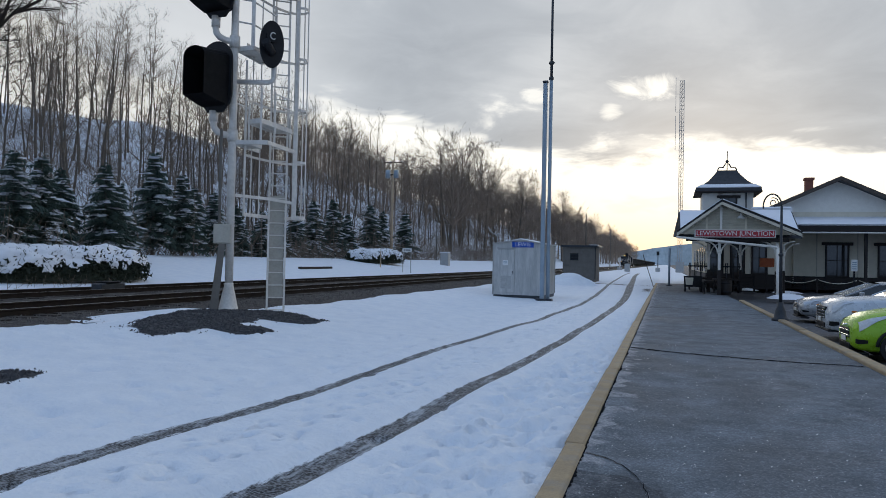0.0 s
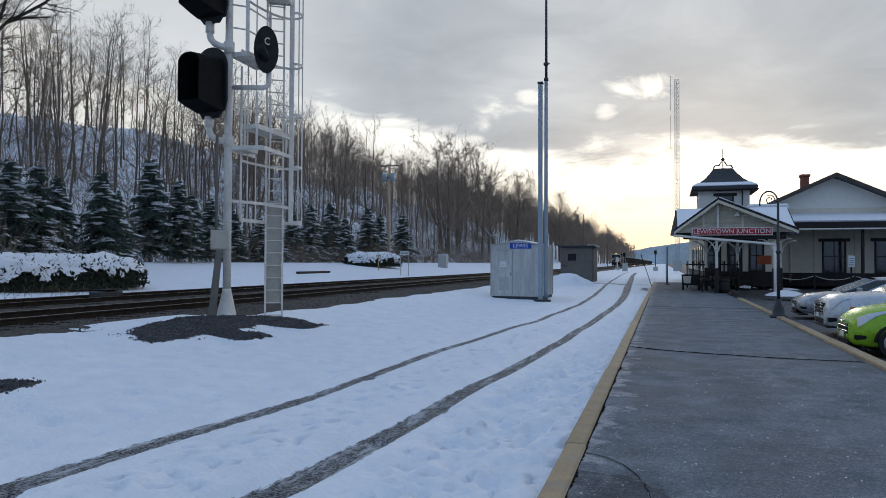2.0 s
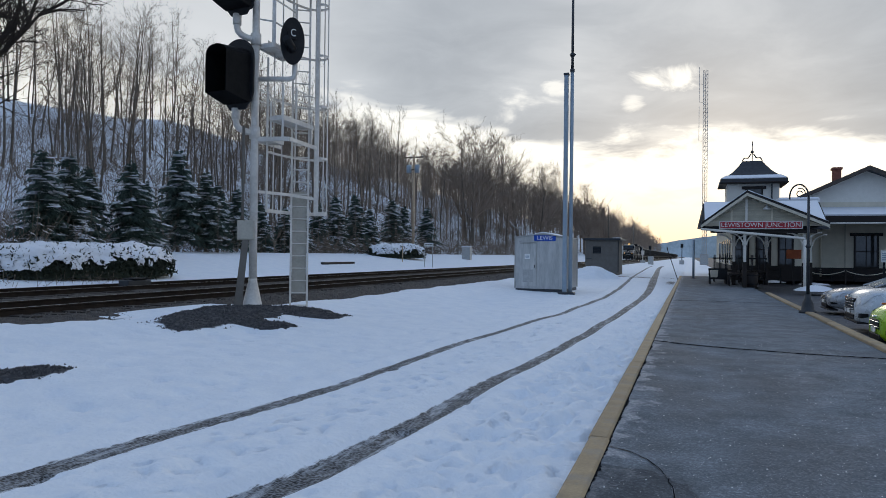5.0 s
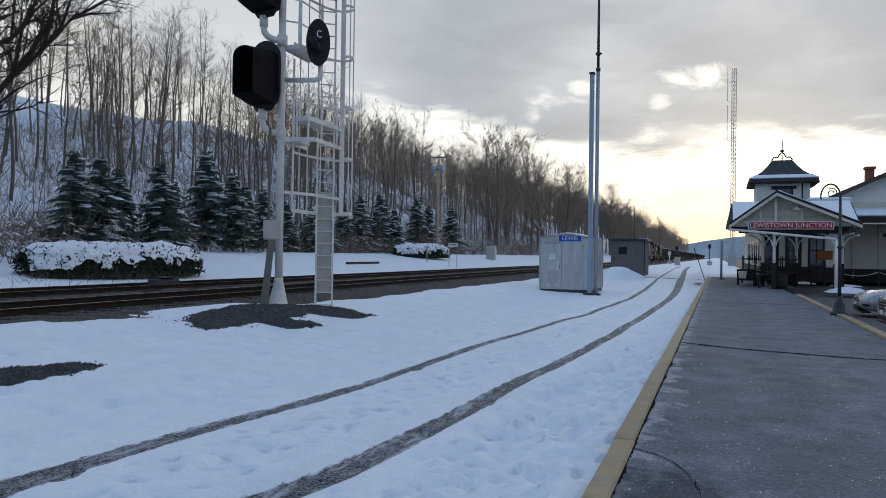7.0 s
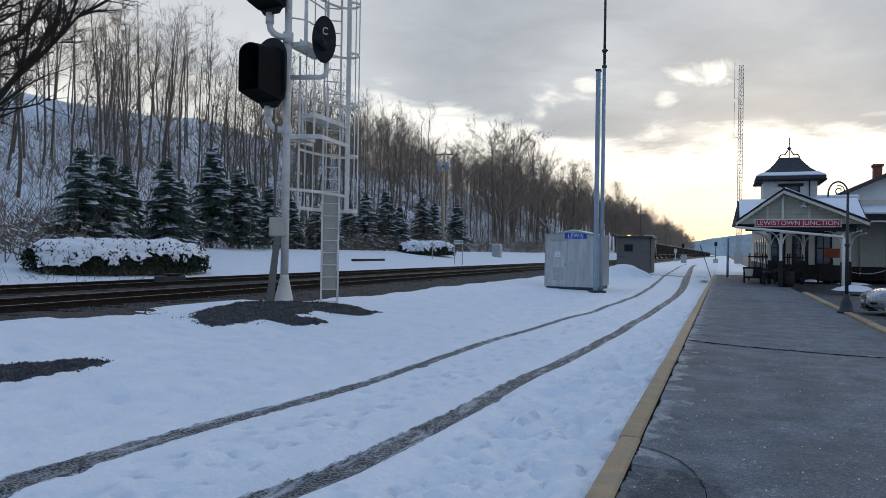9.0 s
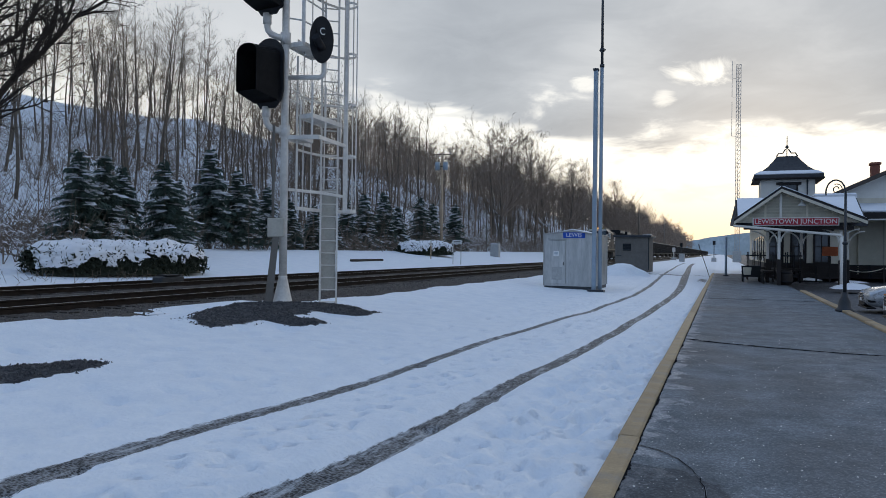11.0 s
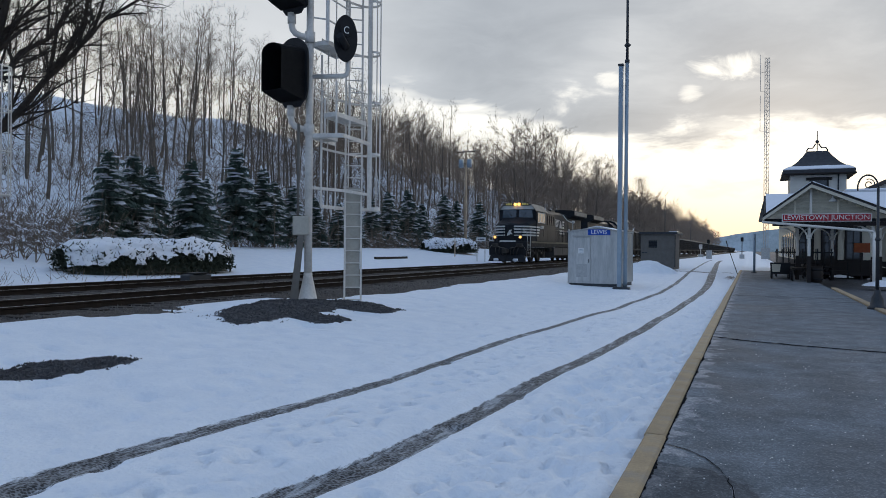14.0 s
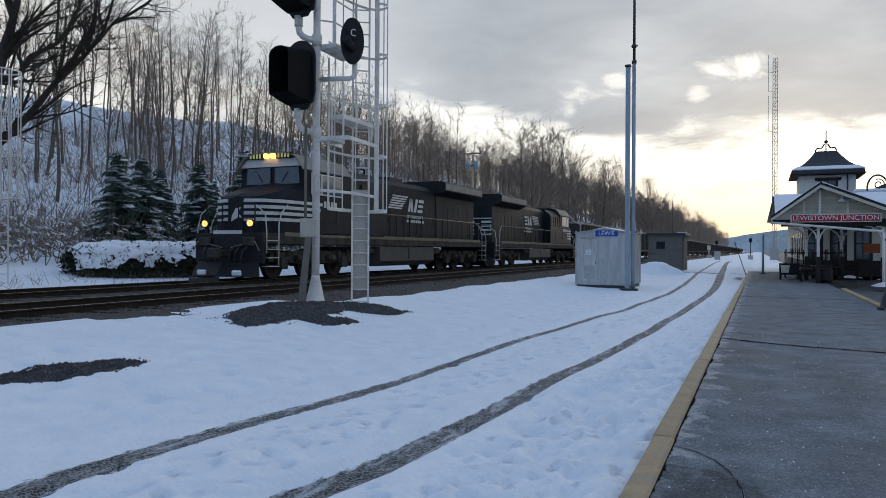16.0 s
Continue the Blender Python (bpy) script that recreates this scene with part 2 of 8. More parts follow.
def tube(bm, a, b, r0, r1=None, n=10, caps=True, mi=0):
    """A tapered round bar from a to b."""
    r1 = r0 if r1 is None else r1
    a, b = Vector(a), Vector(b)
    d = (b - a).normalized()
    u = d.orthogonal().normalized()
    v = d.cross(u)
    ring = []
    for c, r in ((a, r0), (b, r1)):
        ring.append([bm.verts.new(c + (u * math.cos(k * math.tau / n) + v * math.sin(k * math.tau / n)) * r) for k in range(n)])
    for k in range(n):
        f = bm.faces.new((ring[0][k], ring[0][(k + 1) % n], ring[1][(k + 1) % n], ring[1][k]))
        f.smooth, f.material_index = n > 6, mi
    if caps:
        bm.faces.new(ring[0][::-1]).material_index = mi
        bm.faces.new(ring[1]).material_index = mi
    return bm


def bar(bm, points, r, n=8, mi=0):
    """A round bar bent along points."""
    ps = [Vector(p) for p in points]
    closed = (ps[0] - ps[-1]).length < 1e-4
    if closed:
        ps = ps[:-1]
    m = len(ps)
    rings, u = [], None
    for k, p in enumerate(ps):
        a = ps[(k - 1) % m] if closed or k else p
        b = ps[(k + 1) % m] if closed or k < m - 1 else p
        d = (b - a).normalized()
        u = d.orthogonal().normalized() if u is None else (u - d * u.dot(d)).normalized()
        w = d.cross(u)
        rings.append([bm.verts.new(p + (u * math.cos(j * math.tau / n) + w * math.sin(j * math.tau / n)) * r) for j in range(n)])
    for p, q in zip(rings, rings[1:] + (rings[:1] if closed else [])):
        for j in range(n):
            f = bm.faces.new((p[j], p[(j + 1) % n], q[(j + 1) % n], q[j]))
            f.smooth, f.material_index = True, mi
    if not closed:
        bm.faces.new(rings[0][::-1]).material_index = mi
        bm.faces.new(rings[-1]).material_index = mi
    return bm


def prism(bm, outline, axis, lo, hi, mi=0):
    """A flat outline given thickness along an axis ('x', 'y' or 'z')."""
    def put(p, q):
        return {"x": (q, p[0], p[1]), "y": (p[0], q, p[1]), "z": (p[0], p[1], q)}[axis]
    a = [bm.verts.new(put(p, lo)) for p in outline]
    b = [bm.verts.new(put(p, hi)) for p in outline]
    fs = [bm.faces.new(a), bm.faces.new(b[::-1])]
    n = len(outline)
    for k in range(n):
        fs.append(bm.faces.new((a[k], b[k], b[(k + 1) % n], a[(k + 1) % n])))
    for f in fs:
        f.material_index = mi
    bmesh.ops.recalc_face_normals(bm, faces=fs)
    return bm


def lathe(bm, profile, n=16, centre=(0, 0, 0), mi=0):
    """A turned shape from (radius, z) pairs."""
    c = Vector(centre)
    rings = [[bm.verts.new(c + Vector((r * math.cos(k * math.tau / n), r * math.sin(k * math.tau / n), z))) for k in range(n)] for r, z in profile]
    for p, q in zip(rings, rings[1:]):
        for k in range(n):
            f = bm.faces.new((p[k], p[(k + 1) % n], q[(k + 1) % n], q[k]))
            f.smooth, f.material_index = True, mi
    bm.faces.new(rings[0][::-1]).material_index = mi
    bm.faces.new(rings[-1]).material_index = mi
    return bm


def B():
    return bmesh.new()


def lettering(name, words, size, mat, parent, m, extrude=0.008, squeeze=1.0):
    """Raised letters as a mesh, centred."""
    cu = bpy.data.curves.new(name, "FONT")
    cu.body, cu.size, cu.extrude, cu.align_x, cu.align_y = words, size, extrude, "CENTER", "CENTER"
    tmp = bpy.data.objects.new(name, cu)
    scene.collection.objects.link(tmp)
    bpy.context.view_layer.update()
    me = bpy.data.meshes.new_from_object(tmp.evaluated_get(bpy.context.evaluated_depsgraph_get()))
    bpy.data.objects.remove(tmp)
    bpy.data.curves.remove(cu)
    me.materials.clear()
    me.materials.append(mat)
    ob = new(name, me)
    ob.parent = parent
    ob.matrix_basis = m @ Matrix.Diagonal((squeeze, 1, 1, 1))
    return ob


# ---- ground ----
RAIL_TOP_Z = 0.54
TRACKS = (-12.2, -16.5)   # centre lines, both parallel to the platform


def lerp(x, pts):
    if x <= pts[0][0]:
        return pts[0][1]
    for (a, u), (b, v) in zip(pts, pts[1:]):
        if x <= b:
            k = (x - a) / (b - a)
            return u + (v - u) * k
    return pts[-1][1]


_steps = random.Random(12)
FOOTPRINTS = [(-5.2 - 0.35 * k + (0.13 if k % 2 else -0.13), 5.5 + 0.62 * k) for k in range(9)] + [(_steps.uniform(-8, -1.1), _steps.uniform(3, 13)) for k in range(60)] + [(_steps.uniform(-2.0, -1.0), _steps.uniform(3, 14)) for k in range(90)]
CROSS = [(-900, 60), (-300, 40), (-110, 27), (-78, 23), (-70, 20.5), (-52, 10.5), (-40, 4.4), (-33, 1.9), (-28, 1.3), (-24.5, 0.84), (-22, 0.56), (-20, 0.4), (-19.4, 0.23),
         (-11.0, 0.2), (-10.75, 0.36), (-10.45, 0.40), (-10.0, 0.37), (-9.55, 0.31), (-9.1, 0.25), (-8, 0.09), (-6.5, 0.01), (-5, -0.08), (-3, -0.13), (-0.9, -0.10), (-0.7, -0.2), (3.3, -0.25), (3.6, -0.24), (14, -0.22), (60, 0.0), (900, 0.0)]


def glide(x, pts):
    """Smooth curve through points, without overshoot at the ends."""
    if x <= pts[0][0]:
        return pts[0][1]
    if x >= pts[-1][0]:
        return pts[-1][1]
    i = max(k for k in range(len(pts) - 1) if pts[k][0] <= x)
    (a, u), (b, v) = pts[i], pts[i + 1]
    p, q = pts[max(0, i - 1)], pts[min(len(pts) - 1, i + 2)]
    m0, m1 = (v - p[1]) / (b - p[0]), (q[1] - u) / (q[0] - a)
    h = b - a
    t = (x - a) / h
    return (2 * t ** 3 - 3 * t * t + 1) * u + (t ** 3 - 2 * t * t + t) * h * m0 + (3 * t * t - 2 * t ** 3) * v + (t ** 3 - t * t) * h * m1


def rut_near(y):
    return glide(y, [(0, -3.5), (4.0, -3.03), (5.0, -2.83), (6.9, -2.68), (9.0, -2.59), (11.5, -2.43), (16, -2.21), (25, -1.98), (36, -1.96), (60, -2.75), (120, -4.5), (400, -6)])


def rut_far(y):
    return glide(y, [(0, -4.6), (3.6, -4.68), (5.3, -4.63), (6.8, -4.46), (8.4, -4.30), (12.0, -4.20), (16, -4.00), (21, -3.66), (31, -3.42), (45, -3.85), (60, -4.5), (120, -6), (400, -7.4)])


def blob(x, y, cx, cy, rx, ry, turn=0.0):
    c, s = math.cos(turn), math.sin(turn)
    u, v = (x - cx) * c + (y - cy) * s, -(x - cx) * s + (y - cy) * c
    return 1.0 - math.hypot(u / rx, v / ry)


def stony(x, y):
    """How far inside the bare gravel patches a place lies (positive inside)."""
    edge = 0.20 * noise.noise((x * 2.3, y * 1.9, 6)) + 0.12 * noise.noise((x * 7, y * 6, 2))
    a = max(blob(x, y, -8.95, 12.2, 0.72, 2.3, 0.05), blob(x, y, -8.35, 14.2, 0.9, 1.0), blob(x, y, -7.95, 11.9, 0.62, 0.5, 0.5))
    a = min(a, -blob(x, y, -7.75, 13.05, 0.55, 0.62) * 1.2)
    return max(a, blob(x, y, -7.68, 5.85, 0.42, 1.05, -0.15)) + edge


def worn(x, y):
    """How bare the wheel ruts are at a place, 0 to 1."""
    w = 0.0
    for r, wide, k in ((rut_near(y), lerp(y, [(4, 0.21), (9, 0.165), (14, 0.15), (30, 0.175), (50, 0.30)]), 1.0), (rut_far(y), lerp(y, [(4, 0.205), (9, 0.145), (20, 0.125), (40, 0.16)]), 0.72)):
        d = abs(x - r) / wide
        w = max(w, k * max(0.0, 1.25 - d ** 2) * (0.97 + 0.10 * noise.noise((r, y * 0.7, 8)) + 0.06 * noise.noise((x * 3, y * 3.1, 8))))
    # wet crossing at the platform's end
    if 40 < y < 66 and -9 < x < -0.8:
        w = max(w, 0.75 + 0.7 * noise.noise((x * 0.8, y * 0.5, 3)) - abs(y - 58.5 - 0.15 * x) / 3.2)
        w = max(w, 0.9 + 0.6 * noise.noise((x * 1.6, y * 0.5, 13)) - math.hypot((x + 1.15) / 0.75, (y - 48) / 6.5))
    return w


def land(x, y):
    z = lerp(x, CROSS)
    if -11.0 < x < -9.1:
        k = max(0.0, min(1.0, lerp(y, [(12, 0.0), (19, 1.0)]) + 0.5 * noise.noise((x * 1.5, y * 0.45, 4))))
        z += (lerp(x, [(-11.0, 0.1), (-10.05, 0.16), (-9.55, 0.27), (-9.1, 0.25)]) - z) * k
    if x < -30:
        z *= lerp(y, [(-200, 0.7), (40, 0.78), (70, 0.86), (100, 0.92), (200, 0.88), (450, 0.85), (900, 0.6)])
        z += noise.noise((x * 0.06, y * 0.05, 3.0)) * min(2.5, (-30 - x) * 0.12)
    if -10.2 < x < -0.85 and -5 < y < 130:
        calm = min(1.0, max(0.0, (min(abs(x - rut_near(y)), abs(x - rut_far(y))) - 0.22) / 0.45)) * min(1.0, max(0.0, y - 0.6))
        z += 0.05 * noise.noise((x * 0.5, y * 0.35, 0)) + 0.02 * calm * noise.noise((x * 2.2, y * 1.6, 4))
        lump = noise.noise((x * 3.5, y * 2.6, 9))
        if -2.2 < x:
            z += calm * (0.09 * max(0, lump) - 0.03 + 0.06 * max(0.0, noise.noise((x * 6, y * 5, 2))) + 0.03 * noise.noise((x * 13, y * 11, 5)))
            z -= calm * 0.24 * max(0.0, noise.noise((x * 10.5, y * 8.0, 41)) - 0.24)
        elif y < 30:
            z += calm * (0.02 * max(0, lump) + 0.012 * noise.noise((x * 8, y * 7, 5)))
            if -4.5 < x:
                z += calm * (0.04 * max(0.0, noise.noise((x * 5, y * 3.6, 7))) - 0.36 * max(0.0, noise.noise((x * 8.5, y * 6.0, 17)) - 0.26))
            else:
                z -= 0.35 * calm * max(0.0, noise.noise((x * 4.5, y * 3.0, 27)) - 0.40)
                z += calm * 0.05 * max(0.0, noise.noise((x * 0.9, y * 0.8, 31)) - 0.1)
        for r, wide, deep in ((rut_near(y), 0.27, 0.07), (rut_far(y), 0.27, 0.03)):
            k = (x - r) / wide
            if abs(k) < 2.6:
                z += -deep * max(0.0, 1 - abs(k) ** (4 if k < 0 else 2.5))
                z += (0.022 if k < 0 else 0.015) * math.exp(-(abs(k) - 1.45) ** 2 * 7) * (0.8 + 0.8 * noise.noise((x * 9, y * 7, 21)))
        if -11 < x < -6 and 4 < y < 17:
            f = stony(x, y)
            z += (0.09 if y > 8.5 else 0.035) * max(0.0, min(1.0, f * 1.6 + 0.5)) + (0.02 * noise.noise((x * 9, y * 9, 3)) if f > 0 else 0)
        for cx, cy in FOOTPRINTS:
            if abs(x - cx) < 0.3 and abs(y - cy) < 0.3:
                z -= 0.05 * max(0.0, 1 - ((x - cx) / 0.11) ** 2 - ((y - cy) / 0.2) ** 2)
        d = math.hypot((x + 6.7) / 1.9, (y - 52.0) / 3.2) + 0.25 * noise.noise((x * 1.1, y * 0.9, 2))
        if d < 1:
            z += 0.85 * (1 - d * d) ** 1.6 if d > 0 else 0.85
    return z


def spread(stops):
    out = []
    for (a, step), (b, _) in zip(stops, stops[1:]):
        n = max(1, round((b - a) / step))
        out += [a + (b - a) * k / n for k in range(n)]
    return out + [stops[-1][0]]


def snow_ground(g, co, col, p):
    """Snow, with wet gravelly ruts, ploughed asphalt on the parking side and leaf litter on the hill."""
    xyz = g.node("ShaderNodeSeparateXYZ", Vector=co)
    x, y = xyz.outputs[0], xyz.outputs[1]
    n = g.noise(co, 1.6, 5.0, 0.7)
    mud = g.node("ShaderNodeAttribute")
    mud.attribute_name = "worn"
    patchy = g.math("MULTIPLY", g.math("SUBTRACT", g.noise(co, 3.4, 4.0, 0.65), 0.52), 0.4)
    bare = g.step(g.math("ADD", g.math("ADD", mud.outputs["Fac"], patchy), g.math("MULTIPLY", g.math("SUBTRACT", g.noise(g.node("ShaderNodeMapping", Vector=co, Scale=(1.6, 0.5, 1.0)).outputs[0], 12, 5, 0.7), 0.5), 1.15)), 0.38, 0.64)
    lugs = g.node("ShaderNodeTexVoronoi", Vector=g.node("ShaderNodeMapping", Vector=co, Rotation=(0, 0, 0.5), Scale=(0.75, 1.25, 1.0)).outputs[0], Scale=42.0, Randomness=0.9).outputs["Distance"]
    bare = g.math("MULTIPLY", bare, g.math("SUBTRACT", 1.0, g.math("MULTIPLY", g.step(lugs, 0.30, 0.75), 0.24)))
    drifted = g.noise(g.node("ShaderNodeMapping", Vector=co, Scale=(2.6, 0.45, 1.0)).outputs[0], 3.0, 5.0, 0.7)
    bare = g.math("MULTIPLY", bare, g.math("SUBTRACT", 1.0, g.math("MULTIPLY", g.step(drifted, 0.48, 0.66), 0.42)))
    slush = g.ramp(g.noise(co, 7, 6, 0.7), [(0.40, (0.020, 0.020, 0.021)), (0.54, (0.058, 0.055, 0.052)), (0.64, (0.15, 0.148, 0.145)), (0.72, (0.52, 0.54, 0.58))])
    col = g.mix(bare, col, slush)
    rock = g.node("ShaderNodeAttribute")
    rock.attribute_name = "stony"
    stones = g.node("ShaderNodeTexVoronoi", Vector=co, Scale=22.0).outputs["Color"]
    grit = g.ramp(g.node("ShaderNodeSeparateXYZ", Vector=stones).outputs[0], [(0.1, (0.022, 0.023, 0.026)), (0.9, (0.085, 0.087, 0.093))])
    col = g.mix(g.step(rock.outputs["Fac"], 0.0, 0.06), col, grit)
    lot = g.step(x, 3.35, 3.5)
    wet = g.ramp(g.noise(co, 6, 6, 0.7), [(0.35, (0.07, 0.072, 0.077)), (0.62, (0.14, 0.142, 0.15)), (0.70, (0.5, 0.52, 0.55))])
    col = g.mix(lot, col, wet)
    far = g.math("MULTIPLY", g.step(y, 50.0, 95.0), 0.05)
    hill = g.math("MULTIPLY", g.step(x, -31.0, -36.0), g.step(g.math("ADD", far, g.noise(co, 0.9, 7.0, 0.75)), 0.53, 0.68))
    litter = g.ramp(n, [(0.3, (0.10, 0.08, 0.062)), (0.7, (0.26, 0.21, 0.165))])
    return g.mix(g.math("MULTIPLY", hill, 0.85), col, litter)


GROUND = material("snow_ground", (0.75, 0.81, 0.88), (0.88, 0.92, 0.955), 0.8, scale=2.2, fine=20, bump=0.9, spec=0.25, relief=0.05, extra=snow_ground)


def build_ground():
    xs = spread([(-900, 150), (-300, 40), (-120, 6), (-60, 3), (-32, 1.0), (-20, 0.4), (-11.2, 0.16), (-5.6, 0.045), (-0.9, 0.1), (-0.6, 1.3), (3.3, 0.3), (4, 2), (20, 15), (60, 120), (900, 1)])
    ys = spread([(-150, 30), (-30, 5), (0, 0.12), (3, 0.055), (12, 0.11), (26, 0.4), (60, 2), (130, 8), (300, 25), (600, 100), (2400, 1)])
    verts = [(x, y, land(x, y)) for y in ys for x in xs]
    w = len(xs)
    faces = [(j * w + i, j * w + i + 1, (j + 1) * w + i + 1, (j + 1) * w + i) for j in range(len(ys) - 1) for i in range(w - 1)]
    me = bpy.data.meshes.new("ground")
    me.from_pydata(verts, [], faces)
    me.shade_smooth()
    me.materials.append(GROUND)
    for name, fn, box_ in (("worn", worn, (-9, -0.85, 0, 130)), ("stony", stony, (-11, -6, 4, 17))):
        lay = me.attributes.new(name, "FLOAT", "POINT")
        x0, x1, y0, y1 = box_
        lay.data.foreach_set("value", [fn(x, y) if x0 < x < x1 and y0 < y < y1 else -1.0 for x, y, _ in verts])
    return tagged(new("ground", me), "snow-covered ground with wheel ruts, rising to a wooded hillside", "snow ground", kind="structure")


build_ground()


def build_stones():
    """Loose crushed stone on the bare patches."""
    rnd = random.Random(31)
    verts, faces = [], []
    while len(faces) < 4 * 6500:
        if rnd.random() < 0.75:
            x, y = rnd.uniform(-10.2, -6.6), rnd.uniform(9, 15.8)
        else:
            x, y = rnd.uniform(-8.6, -7.0), rnd.uniform(4.4, 7.2)
        f = stony(x, y)
        if f < 0.02 - rnd.random() ** 8 * 0.12:
            continue
        r, z, a = rnd.uniform(0.009, 0.026), land(x, y), rnd.uniform(0, 6)
        i = len(verts)
        verts += [(x + r * math.cos(a + k * 2.09) * rnd.uniform(0.7, 1.3), y + r * math.sin(a + k * 2.09) * rnd.uniform(0.7, 1.3), z - 0.008) for k in range(3)] + [(x + rnd.gauss(0, r * 0.3), y + rnd.gauss(0, r * 0.3), z + r * rnd.uniform(0.7, 1.3))]
        faces += [(i, i + 1, i + 3), (i + 1, i + 2, i + 3), (i + 2, i, i + 3), (i, i + 2, i + 1)]
    me = bpy.data.meshes.new("gravel_stones")
    me.from_pydata(verts, [], faces)
    me.materials.append(GRAVEL)
    tagged(new("gravel", me), "bare patches of dark crushed stone in the snow", "gravel", kind="stuff")


build_stones()


def build_platform():
    ob = part("platform", box(B(), -0.645, -6, -0.3, 3.14, 62, 0.0), ASPHALT, None)
    tagged(ob, "worn dark asphalt station platform with salt stains", "platform", kind="structure")


build_platform()


# ---- railway ----
def build_ballast():
    xs = [-19.6, -19.0, -18.4, -17.9, -17.2, -16.5, -15.8, -15.1, -14.4, -13.6, -12.9, -12.2, -11.5, -10.9, -10.55, -10.2, -9.85, -9.5]
    top = [0.20, 0.32, 0.40, 0.42, 0.40, 0.39, 0.40, 0.41, 0.39, 0.40, 0.40, 0.39, 0.40, 0.40, 0.37, 0.33, 0.265, 0.16]
    ys = spread([(-60, 2), (0, 0.25), (60, 1.0), (140, 10), (400, 60), (1900, 1)])
    verts = [(x, y, z + 0.035 * noise.noise((x * 5, y * 5, 1)) + 0.03 * noise.noise((x * 1.3, y * 1.1, 5))) for y in ys for x, z in zip(xs, top)]
    w = len(xs)
    faces = [(j * w + i, j * w + i + 1, (j + 1) * w + i + 1, (j + 1) * w + i) for j in range(len(ys) - 1) for i in range(w - 1)]
    me = bpy.data.meshes.new("ballast")
    me.from_pydata(verts, [], faces)
    me.materials.append(BALLAST)
    tagged(new("ballast_bed", me), "brown-grey crushed stone ballast under two railway tracks", "ballast", kind="structure")



build_ballast()


def build_loose_ballast():
    """Broken stone lying on the near shoulder and between the rails."""
    rnd = random.Random(77)
    verts, faces = [], []
    for k in range(9000):
        y = 3 + 62 * rnd.random() ** 1.4
        x = rnd.uniform(-11.1, -9.6) if k % 3 else rnd.uniform(-15.6, -11.0)
        z = lerp(x, [(-16, 0.40), (-10.9, 0.40), (-10.55, 0.37), (-10.2, 0.33), (-9.85, 0.265), (-9.5, 0.16)])
        r, a, i = rnd.uniform(0.02, 0.05), rnd.uniform(0, 6), len(verts)
        verts += [(x + r * math.cos(a + q * 2.09) * rnd.uniform(0.7, 1.3), y + r * math.sin(a + q * 2.09) * rnd.uniform(0.7, 1.3), z - 0.03) for q in range(3)] + [(x + rnd.gauss(0, r * 0.3), y + rnd.gauss(0, r * 0.3), z + r * rnd.uniform(0.6, 1.2))]
        faces += [(i, i + 1, i + 3), (i + 1, i + 2, i + 3), (i + 2, i, i + 3), (i, i + 2, i + 1)]
    me = bpy.data.meshes.new("ballast_stones")
    me.from_pydata(verts, [], faces)
    me.materials.append(LOOSE)
    tagged(new("ballast_stones", me), "loose brown-grey ballast stones beside the rails", "ballast", kind="stuff")


LOOSE = material("loose_ballast", (0.05, 0.045, 0.042), (0.21, 0.195, 0.185), 0.95, scale=6, fine=45, bump=0.4, island=0.5)
build_loose_ballast()


def rail_mesh(x):
    out = [(-0.07, 0.0), (0.07, 0.0), (0.07, 0.015), (0.015, 0.03), (0.012, 0.12), (0.036, 0.135), (0.036, 0.162), (-0.036, 0.162), (-0.036, 0.135), (-0.012, 0.12), (-0.015, 0.03), (-0.07, 0.015)]
    bm = B()
    prism(bm, [(x + a, RAIL_TOP_Z - 0.165 + b) for a, b in out], "y", -60, 1900)
    box(bm, x - 0.028, -60, RAIL_TOP_Z - 0.003, x + 0.028, 1900, RAIL_TOP_Z, mi=1)
    return bm


